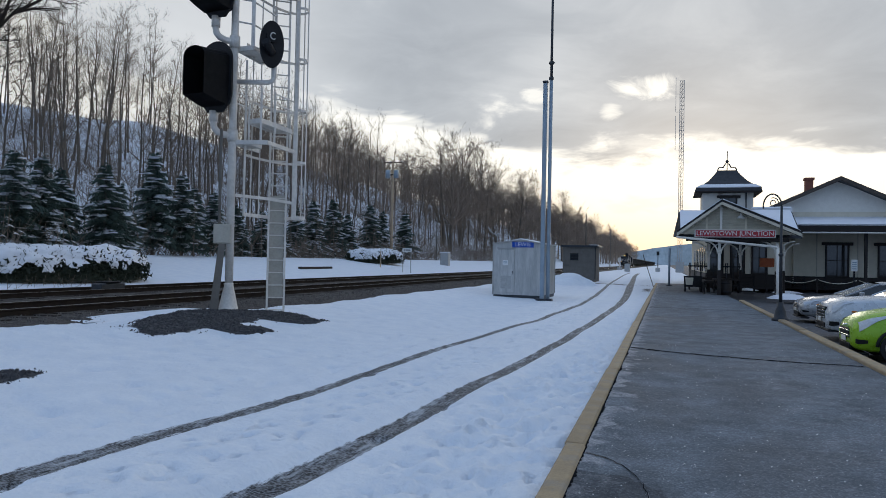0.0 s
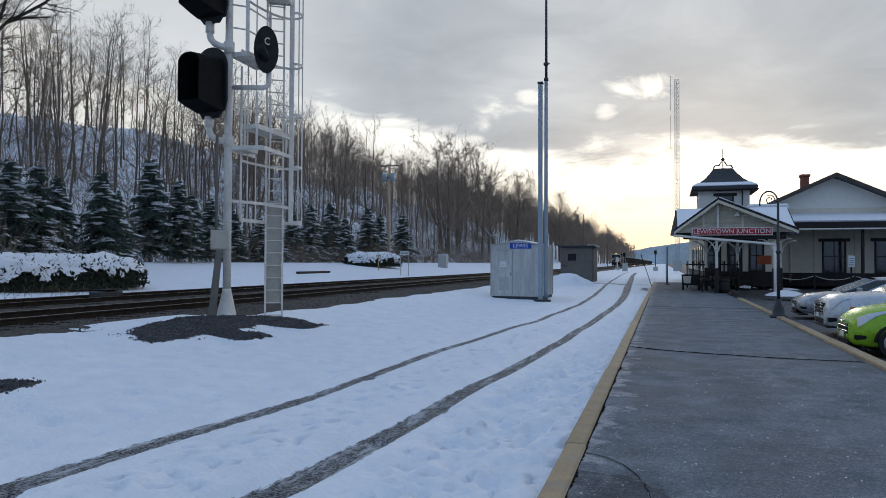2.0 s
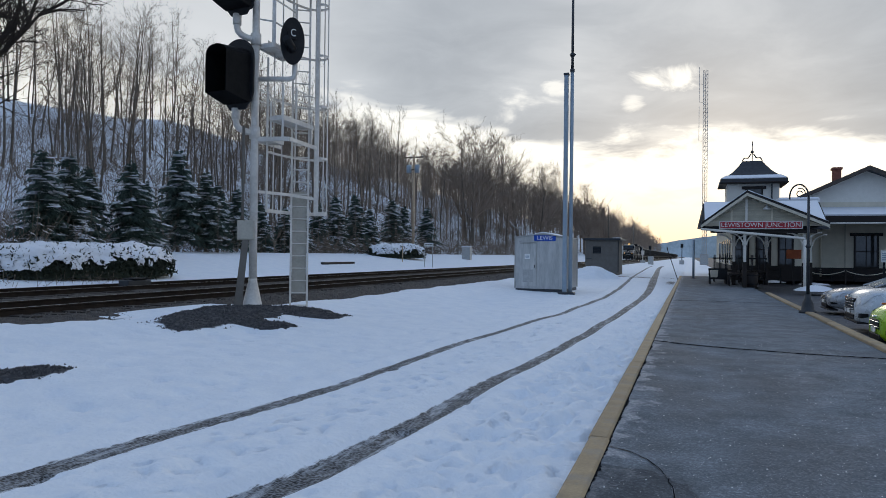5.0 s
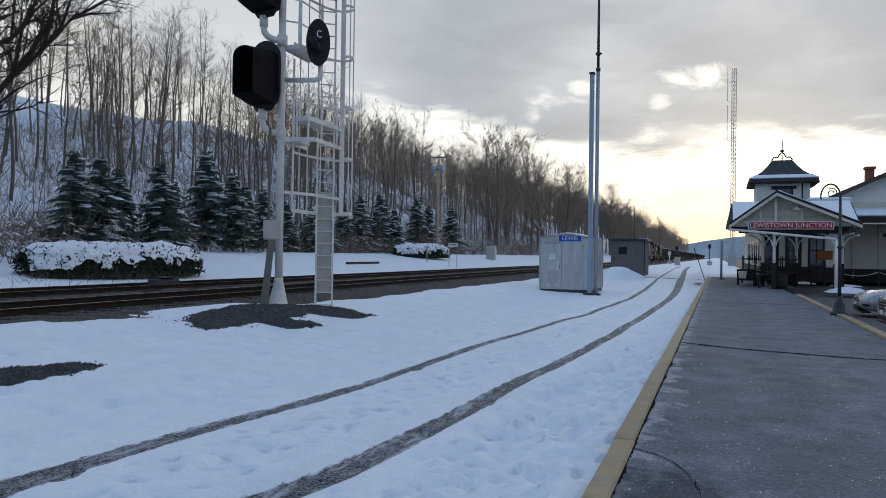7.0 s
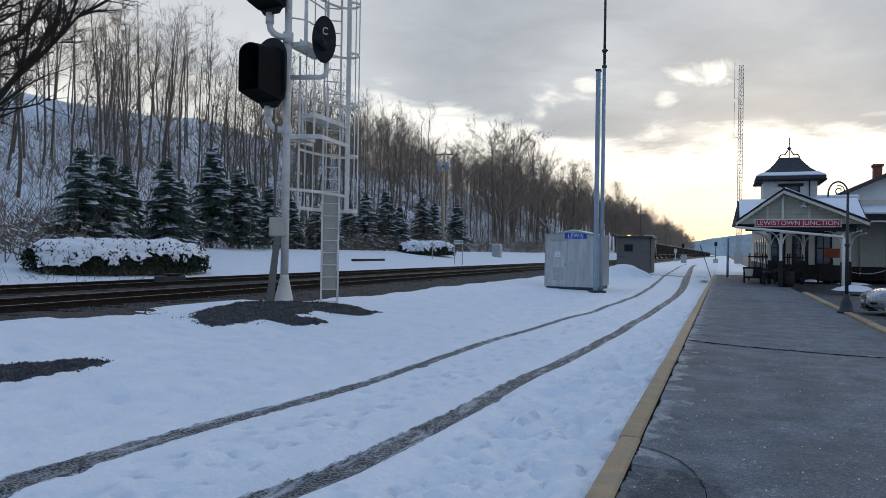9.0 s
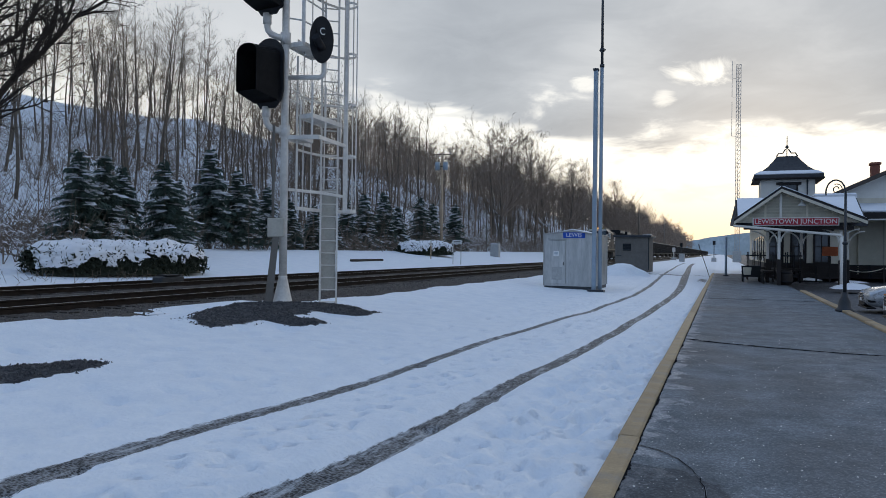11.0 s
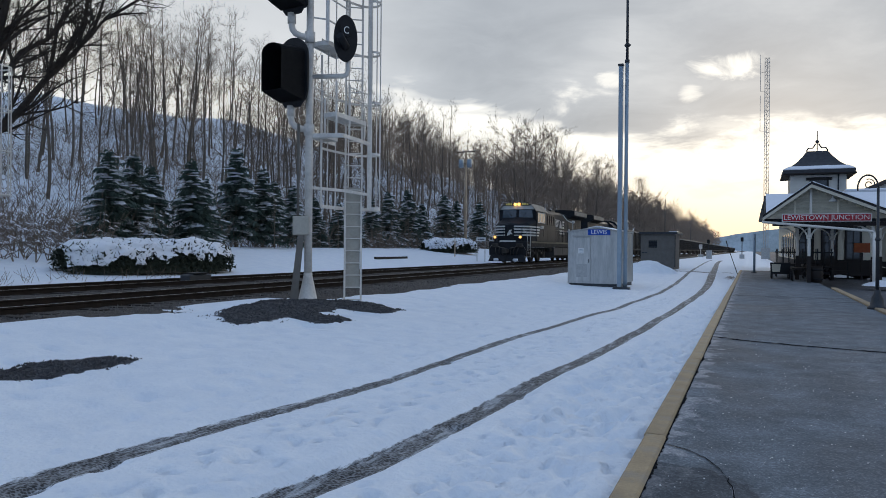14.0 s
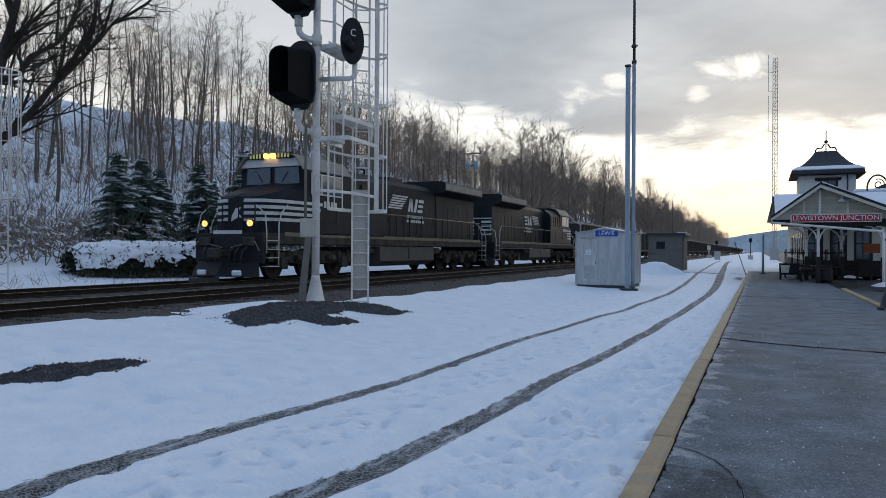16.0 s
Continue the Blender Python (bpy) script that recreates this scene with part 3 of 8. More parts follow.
def build_tracks():
    tie = None
    for k, x in enumerate(TRACKS):
        track = thing("railway_track", pose(0, 0, 0), "worn steel railway track on dark wooden ties", "railway track", "main line tracks")
        for s in (-0.753, 0.753):
            part("rail", rail_mesh(x + s), (RAIL_RUST, RAIL_TOP), track)
        rnd = random.Random(k)
        for i in range(150):
            m = pose(x + rnd.uniform(-0.03, 0.03), 2 + i * 0.52 + rnd.uniform(-0.03, 0.03), 0.4, 0, 0, rnd.uniform(-1, 1))
            if tie is None:
                tie = part("tie", box(B(), -1.3, -0.11, -0.14, 1.3, 0.11, 0.018, 0.01), TIE, track)
                tie.matrix_basis = m
            else:
                again(tie, "tie", track, m)
        bm = B()
        for i in range(500):
            y = 80.5 + i * 0.52
            box(bm, x - 1.3, y - 0.11, 0.3, x + 1.3, y + 0.11, 0.415)
        tagged(part("far_ties", bm, TIE, track), kind="stuff")
    # the oiler box between the rails and snow lodged along the shoulder
    gear = thing("wayside_lubricator", pose(-16.2, 17.2, 0.42), "dark steel rail lubricator box beside the track", "lubricator")
    part("tank", box(B(), -0.2, -0.5, 0, 0.2, 0.5, 0.28, 0.04), DARKSTEEL, gear)
    part("lid", box(B(), -0.22, -0.3, 0.283, 0.22, 0.3, 0.33, 0.02), BLACK, gear)
    rnd = random.Random(5)

    def bz(x):
        return lerp(x, [(-10.9, 0.40), (-10.55, 0.37), (-10.2, 0.33), (-9.85, 0.265), (-9.5, 0.16)]) + 0.012

    bm = B()
    for i in range(46):
        y, x = rnd.uniform(5, 14), -9.95 + rnd.gauss(0, 0.16)
        r = rnd.uniform(0.08, 0.4)
        pts = [bm.verts.new((x + 0.25 * r * math.cos(a) * rnd.uniform(0.5, 1.3), y + r * math.sin(a) * rnd.uniform(0.6, 1.2), bz(x))) for a in [j * math.tau / 9 for j in range(9)]]
        top = bm.verts.new((x, y, bz(x) + 0.04))
        for a, b in zip(pts, pts[1:] + pts[:1]):
            bm.faces.new((a, b, top))
    ob = part("snow_patches", bm, SNOW, None, smooth=True)
    tagged(ob, "thin patches of snow lying on the ballast shoulder", "snow patches", kind="stuff")


build_tracks()


# ---- the coal train: two black diesel locomotives and hopper cars, all moving towards the camera ----
LOCO = material("weathered_black_loco_paint", (0.009, 0.0105, 0.0135), (0.026, 0.030, 0.037), 0.55, scale=1.3, fine=12, bump=0.04, stretch=(1, 1, 0.35), spec=0.12)
SILL = material("faded_sill_stripe", (0.10, 0.092, 0.065), (0.22, 0.20, 0.14), 0.7, scale=3, fine=20, bump=0.02)
DIRTY = material("grimy_underframe", (0.028, 0.026, 0.023), (0.095, 0.086, 0.075), 0.85, scale=3, fine=20, bump=0.2, spec=0.12)
TANKGREY = material("dusty_fuel_tank", (0.055, 0.053, 0.051), (0.10, 0.097, 0.092), 0.7, scale=2, fine=20, bump=0.05)
STRIPE = material("dirty_white_stripe", (0.50, 0.50, 0.48), (0.70, 0.70, 0.67), 0.6, scale=3, fine=20, bump=0.02)
ROOFGREY = material("dusty_roof_panel", (0.17, 0.155, 0.13), (0.34, 0.31, 0.265), 0.7, scale=2, fine=14, bump=0.05)
HOPPER = material("sooty_hopper_steel", (0.025, 0.023, 0.022), (0.065, 0.058, 0.052), 0.7, scale=1.2, fine=12, bump=0.1)
COAL = material("coal", (0.008, 0.008, 0.009), (0.035, 0.035, 0.037), 0.6, scale=5, fine=18, bump=1.0)
LOCOGLASS = material("cab_glass", (0.03, 0.05, 0.07), (0.06, 0.09, 0.12), 0.08, 0.0, scale=2, fine=10, bump=0.0, spec=0.9)
HEADLIGHT = glowing("headlight_glow", (1.0, 0.48, 0.10), 6.0)
DITCH = glowing("ditch_light_glow", (1.0, 0.52, 0.16), 2.6)
BOARD = glowing("lit_number_board", (0.78, 0.76, 0.30), 0.55)
WHEEL = material("worn_wheel_steel", (0.016, 0.014, 0.013), (0.045, 0.04, 0.036), 0.7, 0.2, scale=3, fine=20, bump=0.1)


def wheelset(r=0.53):
    bm = B()
    for s in (-1, 1):
        tube(bm, (s * 0.70, 0, 0), (s * 0.82, 0, 0), r, n=24)
        tube(bm, (s * 0.66, 0, 0), (s * 0.70, 0, 0), r + 0.03, n=24)
        for k in range(6):
            a = k * math.tau / 6
            tube(bm, (s * 0.82, 0.3 * math.cos(a), 0.3 * math.sin(a)), (s * 0.835, 0.3 * math.cos(a), 0.3 * math.sin(a)), 0.06, n=8)
    tube(bm, (-0.7, 0, 0), (0.7, 0, 0), 0.09, n=10)
    return bm


def truck_frame(loco, y, spacing):
    bm = B()
    for s in (-1, 1):
        x0, x1 = sorted((s * 0.98, s * 1.16))
        prism(bm, [(y - spacing - 0.75, 0.62), (y - spacing - 0.6, 0.9), (y - 0.9, 1.0), (y + 0.9, 1.0), (y + spacing + 0.6, 0.9), (y + spacing + 0.75, 0.62), (y + 0.8, 0.52), (y - 0.8, 0.52)], "x", x0, x1)
        for k in (-1, 0, 1):
            box(bm, *sorted((s * 1.10, s * 1.32))[:1], y + k * spacing - 0.2, 0.35, sorted((s * 1.10, s * 1.32))[1], y + k * spacing + 0.2, 0.78, 0.03)
            for q in (-0.32, 0.32):
                tube(bm, (s * 1.2, y + k * spacing + q, 0.55), (s * 1.2, y + k * spacing + q, 1.02), 0.085, n=8)
        for q in (-0.5, 0.5):
            tube(bm, (s * 1.25, y + q * spacing * 1.02 - 0.25, 0.72), (s * 1.25, y + q * spacing * 1.02 + 0.25, 0.72), 0.12, n=10)
    return part("truck", bm, DIRTY, loco)


def build_loco(name, label, paint):
    """Six-axle diesel locomotive: y = 0 at its cab end's coupler, z = 0 on the rail."""
    L = 22.3
    loco = thing(name, pose(-16.5, 0, RAIL_TOP_Z), label, "locomotive", "coal train")
    bm = B()
    box(bm, -1.48, 0.75, 1.22, 1.48, L - 0.75, 1.60, 0.02)
    part("underframe", bm, DIRTY, loco)
    for s in (-1, 1):
        x0, x1 = sorted((s * 1.484, s * 1.50))
        part("sill_stripe", box(B(), x0, 1.9, 1.50, x1, L - 1.9, 1.64), SILL, loco, "faded cream sill stripe")
    # pilot, plough, couplers
    for end, d in ((0.0, 1), (L, -1)):
        bm = B()
        y0, y1 = sorted((end + d * 0.72, end + d * 0.95))
        box(bm, -1.45, y0, 0.55, 1.45, y1, 1.60, 0.03)
        part("pilot", bm, BLACK, loco)
        bm = B()
        a = [bm.verts.new(p) for p in ((-1.3, end + d * 0.72, 0.62), (0, end + d * 0.5, 0.62), (1.3, end + d * 0.72, 0.62), (1.45, end + d * 0.55, 0.12), (0, end + d * 0.12, 0.12), (-1.45, end + d * 0.55, 0.12))]
        b = [bm.verts.new(v.co + Vector((0, d * 0.06, 0))) for v in a]
        for q in ((0, 1, 4, 5), (1, 2, 3, 4)):
            bm.faces.new([a[i] for i in q])
            bm.faces.new([b[i] for i in q][::-1])
        for i in range(6):
            bm.faces.new((a[i], b[i], b[(i + 1) % 6], a[(i + 1) % 6]))
        bmesh.ops.recalc_face_normals(bm, faces=bm.faces)
        plow = part("snow_plough", bm, BLACK, loco, "black plough with snow on its lower edge")
        for sx in (-0.75, 0.75):
            y0, y1 = sorted((end + d * 0.24, end + d * 0.36))
            part("snow_cake", box(B(), sx - 0.2, y0, 0.14, sx + 0.2, y1, 0.34, 0.05), SNOW, plow)
        bm = B()
        y0, y1 = sorted((end - d * 0.05, end + d * 0.75))
        box(bm, -0.12, y0, 0.78, 0.12, y1, 1.02, 0.03)
        y0, y1 = sorted((end - d * 0.08, end + d * 0.2))
        box(bm, -0.2, y0, 0.72, 0.2, y1, 1.08, 0.05)
        part("coupler", bm, DIRTY, loco)
        for sx in (-0.9, -0.6, -0.35, 0.35, 0.6, 0.9):
            part("air_hose", bar(B(), [(sx, end + d * 0.72, 1.2), (sx * 0.95, end + d * 0.45, 0.95), (sx * 0.9, end + d * 0.42, 0.7), (sx * 0.85, end + d * 0.6, 0.6)], 0.03, 6), DIRTY, loco)
        # corner steps and grab rails
        for s in (-1, 1):
            for k in range(4):
                y0, y1 = sorted((end + d * 0.95, end + d * 1.5))
                x0, x1 = sorted((s * 1.22, s * (1.52 + 0.02 * k)))
                part("step", box(B(), x0, y0, 0.45 + 0.29 * (3 - k), x1, y1, 0.48 + 0.29 * (3 - k), 0.006), STRIPE if k < 4 else BLACK, loco, "white-edged step")
            bm = B()
            bar(bm, [(s * 1.50, end + d * 0.90, 0.9), (s * 1.50, end + d * 0.90, 1.7), (s * 1.40, end + d * 0.95, 2.25), (s * 1.0, end + d * 0.95, 2.55)], 0.022, 6)
            bar(bm, [(s * 1.50, end + d * 1.55, 0.5), (s * 1.50, end + d * 1.55, 1.9), (s * 1.45, end + d * 1.75, 2.3), (s * 1.38, end + d * 2.2, 2.6)], 0.022, 6)
            part("grab_rail", bm, STRIPE, loco, "off-white bent grab rail")
        bm = B()
        for sx in (-1.05, -0.35, 0.35, 1.05):
            tube(bm, (sx, end + d * 0.85, 1.6), (sx, end + d * 0.85, 2.6), 0.024, n=6)
        for z in (2.1, 2.6):
            tube(bm, (-1.05, end + d * 0.85, z), (-0.3, end + d * 0.85, z), 0.02, n=6)
            tube(bm, (1.05, end + d * 0.85, z), (0.3, end + d * 0.85, z), 0.02, n=6)
        part("end_rail", bm, BLACK, loco)
    for sx in (-0.95, 0.95):
        part("hose_box", box(B(), sx - 0.25, 0.60, 1.15, sx + 0.25, 0.72, 1.45, 0.03), DIRTY, loco)
        part("lift_lever", bar(B(), [(sx * 0.2, 0.66, 1.1), (sx * 1.3, 0.62, 1.3), (sx * 1.5, 0.62, 1.0)], 0.02, 5), ROOFGREY, loco)
    part("drawbar_plate", box(B(), -0.62, 0.70, 1.56, 0.62, 0.72, 1.68), STRIPE, loco)
    # nose: wide, sloping down to the front, with chamfered corners
    bm = B()
    rows = []
    for y, hw, top in ((1.15, 0.55, 2.78), (1.32, 0.98, 2.88), (1.9, 1.34, 3.05), (3.15, 1.46, 3.42)):
        rows.append([bm.verts.new(v) for v in ((-hw, y, 1.6), (-hw, y, top - 0.22), (-hw * 0.82, y, top), (0, y, top + 0.10), (hw * 0.82, y, top), (hw, y, top - 0.22), (hw, y, 1.6))])
    for p, q in zip(rows, rows[1:]):
        for i in range(6):
            bm.faces.new((p[i], p[i + 1], q[i + 1], q[i]))
    bm.faces.new(rows[0][::-1])
    bm.faces.new(rows[-1])
    bmesh.ops.recalc_face_normals(bm, faces=bm.faces)
    nose = part("nose", bm, paint, loco)
    part("nose_door", box(B(), -0.34, 1.12, 1.66, 0.34, 1.15, 2.66, 0.01), BLACK, nose)
    for k in range(4):
        z = 2.02 + k * 0.215
        part("nose_stripe", box(B(), -0.56, 1.128 if k > 4 else 1.095, z, -0.36, 1.145, z + 0.115), STRIPE, nose)
        part("nose_stripe", box(B(), 0.36, 1.095, z, 0.56, 1.145, z + 0.115), STRIPE, nose)
        for s in (-1, 1):
            for (ya, xa), (yb, xb) in (((1.15, 0.562), (1.32, 0.992)), ((1.32, 0.992), (1.9, 1.352)), ((1.9, 1.352), (3.15, 1.474)), ((3.15, 1.512), (3.75 + 0.13 * k, 1.512))):
                bm = B()
                n = Vector((yb - ya, -(xb - xa), 0)).normalized()
                pts = [(xa, ya), (xb, yb), (xb + n.x * 0.006, yb + n.y * 0.006), (xa + n.x * 0.006, ya + n.y * 0.006)]
                prism(bm, [(s * p[0], p[1]) for p in pts], "z", z, z + 0.115)
                part("nose_stripe", bm, STRIPE, nose)
    part("nose_emblem", prism(B(), [(-0.16, 2.2), (0.0, 2.45), (0.22, 2.5), (0.12, 2.3), (0.3, 2.1), (0.1, 2.15), (-0.2, 2.0)], "y", 1.10, 1.117), STRIPE, nose)
    # cab with a faceted roof
    bm = B()
    for y0, y1, zt in ((3.0, 6.1, 4.45),):
        prism(bm, [(-1.5, 1.6), (-1.5, 3.95), (-1.12, 4.42), (-0.6, 4.56), (0.6, 4.56), (1.12, 4.42), (1.5, 3.95), (1.5, 1.6)], "y", y0 + 0.15, y1)
    cab = part("cab", bm, paint, loco)
    bm = B()
    for s in (-1, 1):
        prism(bm, [(s * 1.53, 3.93), (s * 1.13, 4.44), (s * 0.6, 4.58), (s * 0.6, 4.61), (s * 1.15, 4.47), (s * 1.56, 3.96)], "y", 2.86, 6.14)
    box(bm, -0.62, 2.86, 4.57, 0.62, 6.14, 4.62)
    part("cab_roof", bm, ROOFGREY, cab, "dusty pale cab roof")
    bm = B()
    prism(bm, [(-1.42, 4.10), (-1.12, 4.38), (-0.9, 4.43), (0.9, 4.43), (1.12, 4.38), (1.42, 4.10)], "y", 3.02, 3.14)
    part("brow", bm, STRIPE, cab, "off-white brow above the windshield")
    for s in (-1, 1):
        a, b = sorted((s * 0.10, s * 1.22))
        part("windshield", prism(B(), [(a, 3.46), (b, 3.46), (b - 0.06 if s > 0 else b, 4.07), (a if s > 0 else a + 0.06, 4.07)], "y", 3.10, 3.145), LOCOGLASS, cab, "dark bluish windshield")
        part("wiper", bar(B(), [(s * 0.7, 3.085, 3.9), (s * 0.45, 3.08, 3.55)], 0.012, 5), BLACK, cab)
        a, b = sorted((s * 0.30, s * 0.98))
        nb = part("number_board", box(B(), a, 2.90, 4.38, b, 3.00, 4.60, 0.01), BLACK, cab, "number board with lit yellow-green digits")
        w = (b - a) / 5.2
        for k in range(4):
            part("digit_bar", box(B(), a + 0.08 + k * w * 1.12, 2.893, 4.41, a + 0.08 + k * w * 1.12 + w * 0.62, 2.899, 4.57), BOARD, nb)
        part("headlight", tube(B(), (s * 0.15, 2.86, 4.49), (s * 0.15, 2.99, 4.49), 0.10, n=16), HEADLIGHT, cab, "lit warm headlight")
        part("ditch_light", tube(B(), (s * 0.98, 0.64, 1.92), (s * 0.98, 0.70, 1.92), 0.105, n=16), DITCH, loco, "lit ditch light")
        part("ditch_housing", tube(B(), (s * 0.98, 0.701, 1.92), (s * 0.98, 0.9, 1.92), 0.14, 0.1, n=14), BLACK, loco)
        part("ditch_bracket", box(B(), s * 0.98 - 0.05, 0.76, 1.58, s * 0.98 + 0.05, 0.84, 1.80), BLACK, loco)
        x0, x1 = sorted((s * 1.495, s * 1.515))
        for y0, y1 in ((3.45, 4.0), (4.12, 4.85), (4.97, 5.45)):
            part("side_window", box(B(), x0, y0, 3.12, x1, y1, 3.82, 0.005), LOCOGLASS, cab, "dark cab side window")
            bm = B()
            x2, x3 = sorted((s * 1.515, s * 1.53))
            for q in ((y0 - 0.05, 3.07, y0, 3.87), (y1, 3.07, y1 + 0.05, 3.87), (y0, 3.07, y1, 3.12), (y0, 3.82, y1, 3.87)):
                box(bm, x2, q[0], q[1], x3, q[2], q[3])
            part("window_frame", bm, STRIPE, cab)
        part("side_grille", box(B(), x0, 5.1, 2.0, x1, 5.35, 2.6), BLACK, cab)
        for k in range(4):
            part("cab_digit_bar", box(B(), x0, 4.25 + 0.24 * k, 2.62, x1, 4.25 + 0.24 * k + 0.15, 2.86), STRIPE, cab)
    # equipment cabinets, engine hood, radiator
    bm = B()
    prism(bm, [(-1.5, 1.6), (-1.5, 2.6), (-1.42, 3.9), (-0.9, 4.3), (0.9, 4.3), (1.42, 3.9), (1.5, 2.6), (1.5, 1.6)], "y", 6.1, 8.9)
    aux = part("equipment_cabinet", bm, paint, loco)
    for s in (-1, 1):
        for y in (6.35, 7.0, 7.65, 8.3):
            x0, x1 = sorted((s * 1.44, s * 1.50))
            part("blower_grille", box(B(), x0, y, 3.0, x1, y + 0.45, 3.75, 0.01), BLACK, aux)
        part("door_panel", box(B(), *(sorted((s * 1.5, s * 1.512))[:1]), 6.4, 1.75, sorted((s * 1.5, s * 1.512))[1], 7.4, 2.5), paint, aux)
    bm = B()
    prism(bm, [(-0.92, 1.6), (-0.92, 4.05), (-0.7, 4.28), (0.7, 4.28), (0.92, 4.05), (0.92, 1.6)], "y", 8.9, 15.4)
    hood = part("engine_hood", bm, paint, loco)
    for s in (-1, 1):
        for k in range(9):
            y = 9.05 + k * 0.7
            x0, x1 = sorted((s * 0.92, s * 0.935))
            part("hood_door", box(B(), x0, y, 1.75, x1, y + 0.64, 3.2, 0.004), paint, hood)
            part("door_latch", box(B(), *(sorted((s * 0.935, s * 0.95))[:1]), y + 0.55, 2.3, sorted((s * 0.935, s * 0.95))[1], y + 0.6, 2.5), BLACK, hood)
    part("exhaust_stack", box(B(), -0.45, 11.2, 4.28, 0.45, 12.6, 4.52, 0.03), BLACK, hood)
    for y in (9.6, 10.3, 13.6):
        part("roof_hatch", box(B(), -0.5, y, 4.285, 0.5, y + 0.5, 4.36, 0.02), paint, hood)
    part("horn", bar(B(), [(0.3, 9.2, 4.3), (0.3, 9.2, 4.62), (0.3, 8.85, 4.66)], 0.05, 8), BLACK, hood)
    bm = B()
    prism(bm, [(-0.95, 1.6), (-0.95, 3.9), (0.95, 3.9), (0.95, 1.6)], "y", 15.4, L - 1.55)
    rad = part("radiator_cabin", bm, paint, loco)
    bm = B()
    prism(bm, [(-0.95, 3.9), (-1.5, 4.12), (-1.56, 4.18), (-1.56, 4.56), (-1.3, 4.66), (1.3, 4.66), (1.56, 4.56), (1.56, 4.18), (1.5, 4.12), (0.95, 3.9)], "y", 15.3, L - 1.7)
    wing = part("radiator_wing", bm, BLACK, loco)
    for s in (-1, 1):
        x0, x1 = sorted((s * 1.56, s * 1.572))
        part("radiator_screen", box(B(), x0, 15.35, 4.2, x1, L - 1.75, 4.54), ROOFGREY, wing, "dusty radiator intake screen")
        for k in range(7):
            x0, x1 = sorted((s * 0.95, s * 0.963))
            part("radiator_door", box(B(), x0, 15.5 + k * 0.72, 1.75, x1, 16.15 + k * 0.72, 3.4, 0.004), paint, rad)
    for y in (16.5, 18.2):
        part("roof_fan", tube(B(), (0, y, 4.66), (0, y, 4.72), 0.62, n=20), BLACK, wing)
    for k in range(4):
        z = 2.02 + k * 0.26
        for sx in (-1, 1):
            a, b = sorted((sx * 0.25, sx * 0.93))
            part("rear_stripe", box(B(), a, L - 1.55, z, b, L - 1.538, z + 0.14), STRIPE, rad)
    part("rear_stripe", box(B(), -0.93, L - 1.55, 3.06, 0.93, L - 1.538, 3.13), STRIPE, rad)
    # company mark on the hood as plain shapes: slanted bars and two blocks
    for s in (-1, 1):
        x0, x1 = sorted((s * 1.502, s * 1.512))
        def flank(name, y0, y1, z0, z1, slant=0.0):
            part(name, prism(B(), [(y0, z0), (y1, z0), (y1 + slant, z1), (y0 + slant, z1)], "x", *sorted((s * 0.955, s * 0.968))), STRIPE, hood)
        for k in range(6):
            flank("mark_bar", 10.2 + 0.09 * k, 11.9 + 0.05 * k - 0.07 * (5 - k), 2.98 + 0.115 * k, 3.05 + 0.115 * k, 0.05)
        flank("mark_block", 12.2, 12.42, 2.9, 3.55, 0.2)
        flank("mark_block", 12.55, 12.78, 2.9, 3.55, -0.12)
        flank("mark_block", 12.85, 13.08, 2.9, 3.55, 0.2)
        flank("mark_block", 13.25, 13.8, 2.9, 3.05)
        flank("mark_block", 13.35, 13.85, 3.16, 3.29)
        flank("mark_block", 13.4, 13.95, 3.4, 3.55)
        for k in range(7):
            flank("name_bar", 12.15 + 0.25 * k, 12.33 + 0.25 * k, 2.60, 2.73)
        for k in range(8):
            flank("name_bar", 12.1 + 0.24 * k, 12.27 + 0.24 * k, 2.38, 2.51)
    # walkway rails with posts
    for s in (-1, 1):
        rail = part("handrail", bar(B(), [(s * 1.46, 8.9, 2.62), (s * 1.46, L - 1.9, 2.62)], 0.022, 6), ROOFGREY, loco, "pale handrail")
        for k in range(10):
            y = 8.95 + k * 1.25
            part("handrail_post", box(B(), s * 1.46 - 0.02, y - 0.04, 1.6, s * 1.46 + 0.02, y + 0.04, 2.61), BLACK, rail)
    # tank and running gear
    bm = B()
    prism(bm, [(-1.15, 0.32), (-1.42, 0.55), (-1.42, 1.18), (1.42, 1.18), (1.42, 0.55), (1.15, 0.32)], "y", 8.7, 14.2)
    tank = part("fuel_tank", bm, TANKGREY, loco, "dusty grey fuel tank")
    for s in (-1, 1):
        part("tank_band", box(B(), *(sorted((s * 1.42, s * 1.432))[:1]), 11.4, 0.6, sorted((s * 1.42, s * 1.432))[1], 11.5, 1.15), DIRTY, tank)
        for y in (7.9, 14.7):
            part("air_reservoir", tube(B(), (s * 1.15, y - 0.5, 1.0), (s * 1.15, y + 0.5, 1.0), 0.17, n=12), DIRTY, loco)
    axles = []
    first = None
    for y in (4.1, L - 4.1):
        truck_frame(loco, y, 1.95)
        for k in (-1, 0, 1):
            if first is None:
                first = part("wheelset", wheelset(), WHEEL, loco)
                first.matrix_basis = pose(0, y + k * 1.95, 0.53)
                axles.append((first, y + k * 1.95))
            else:
                axles.append((again(first, "wheelset", loco, pose(0, y + k * 1.95, 0.53)), y + k * 1.95))
    return loco, axles


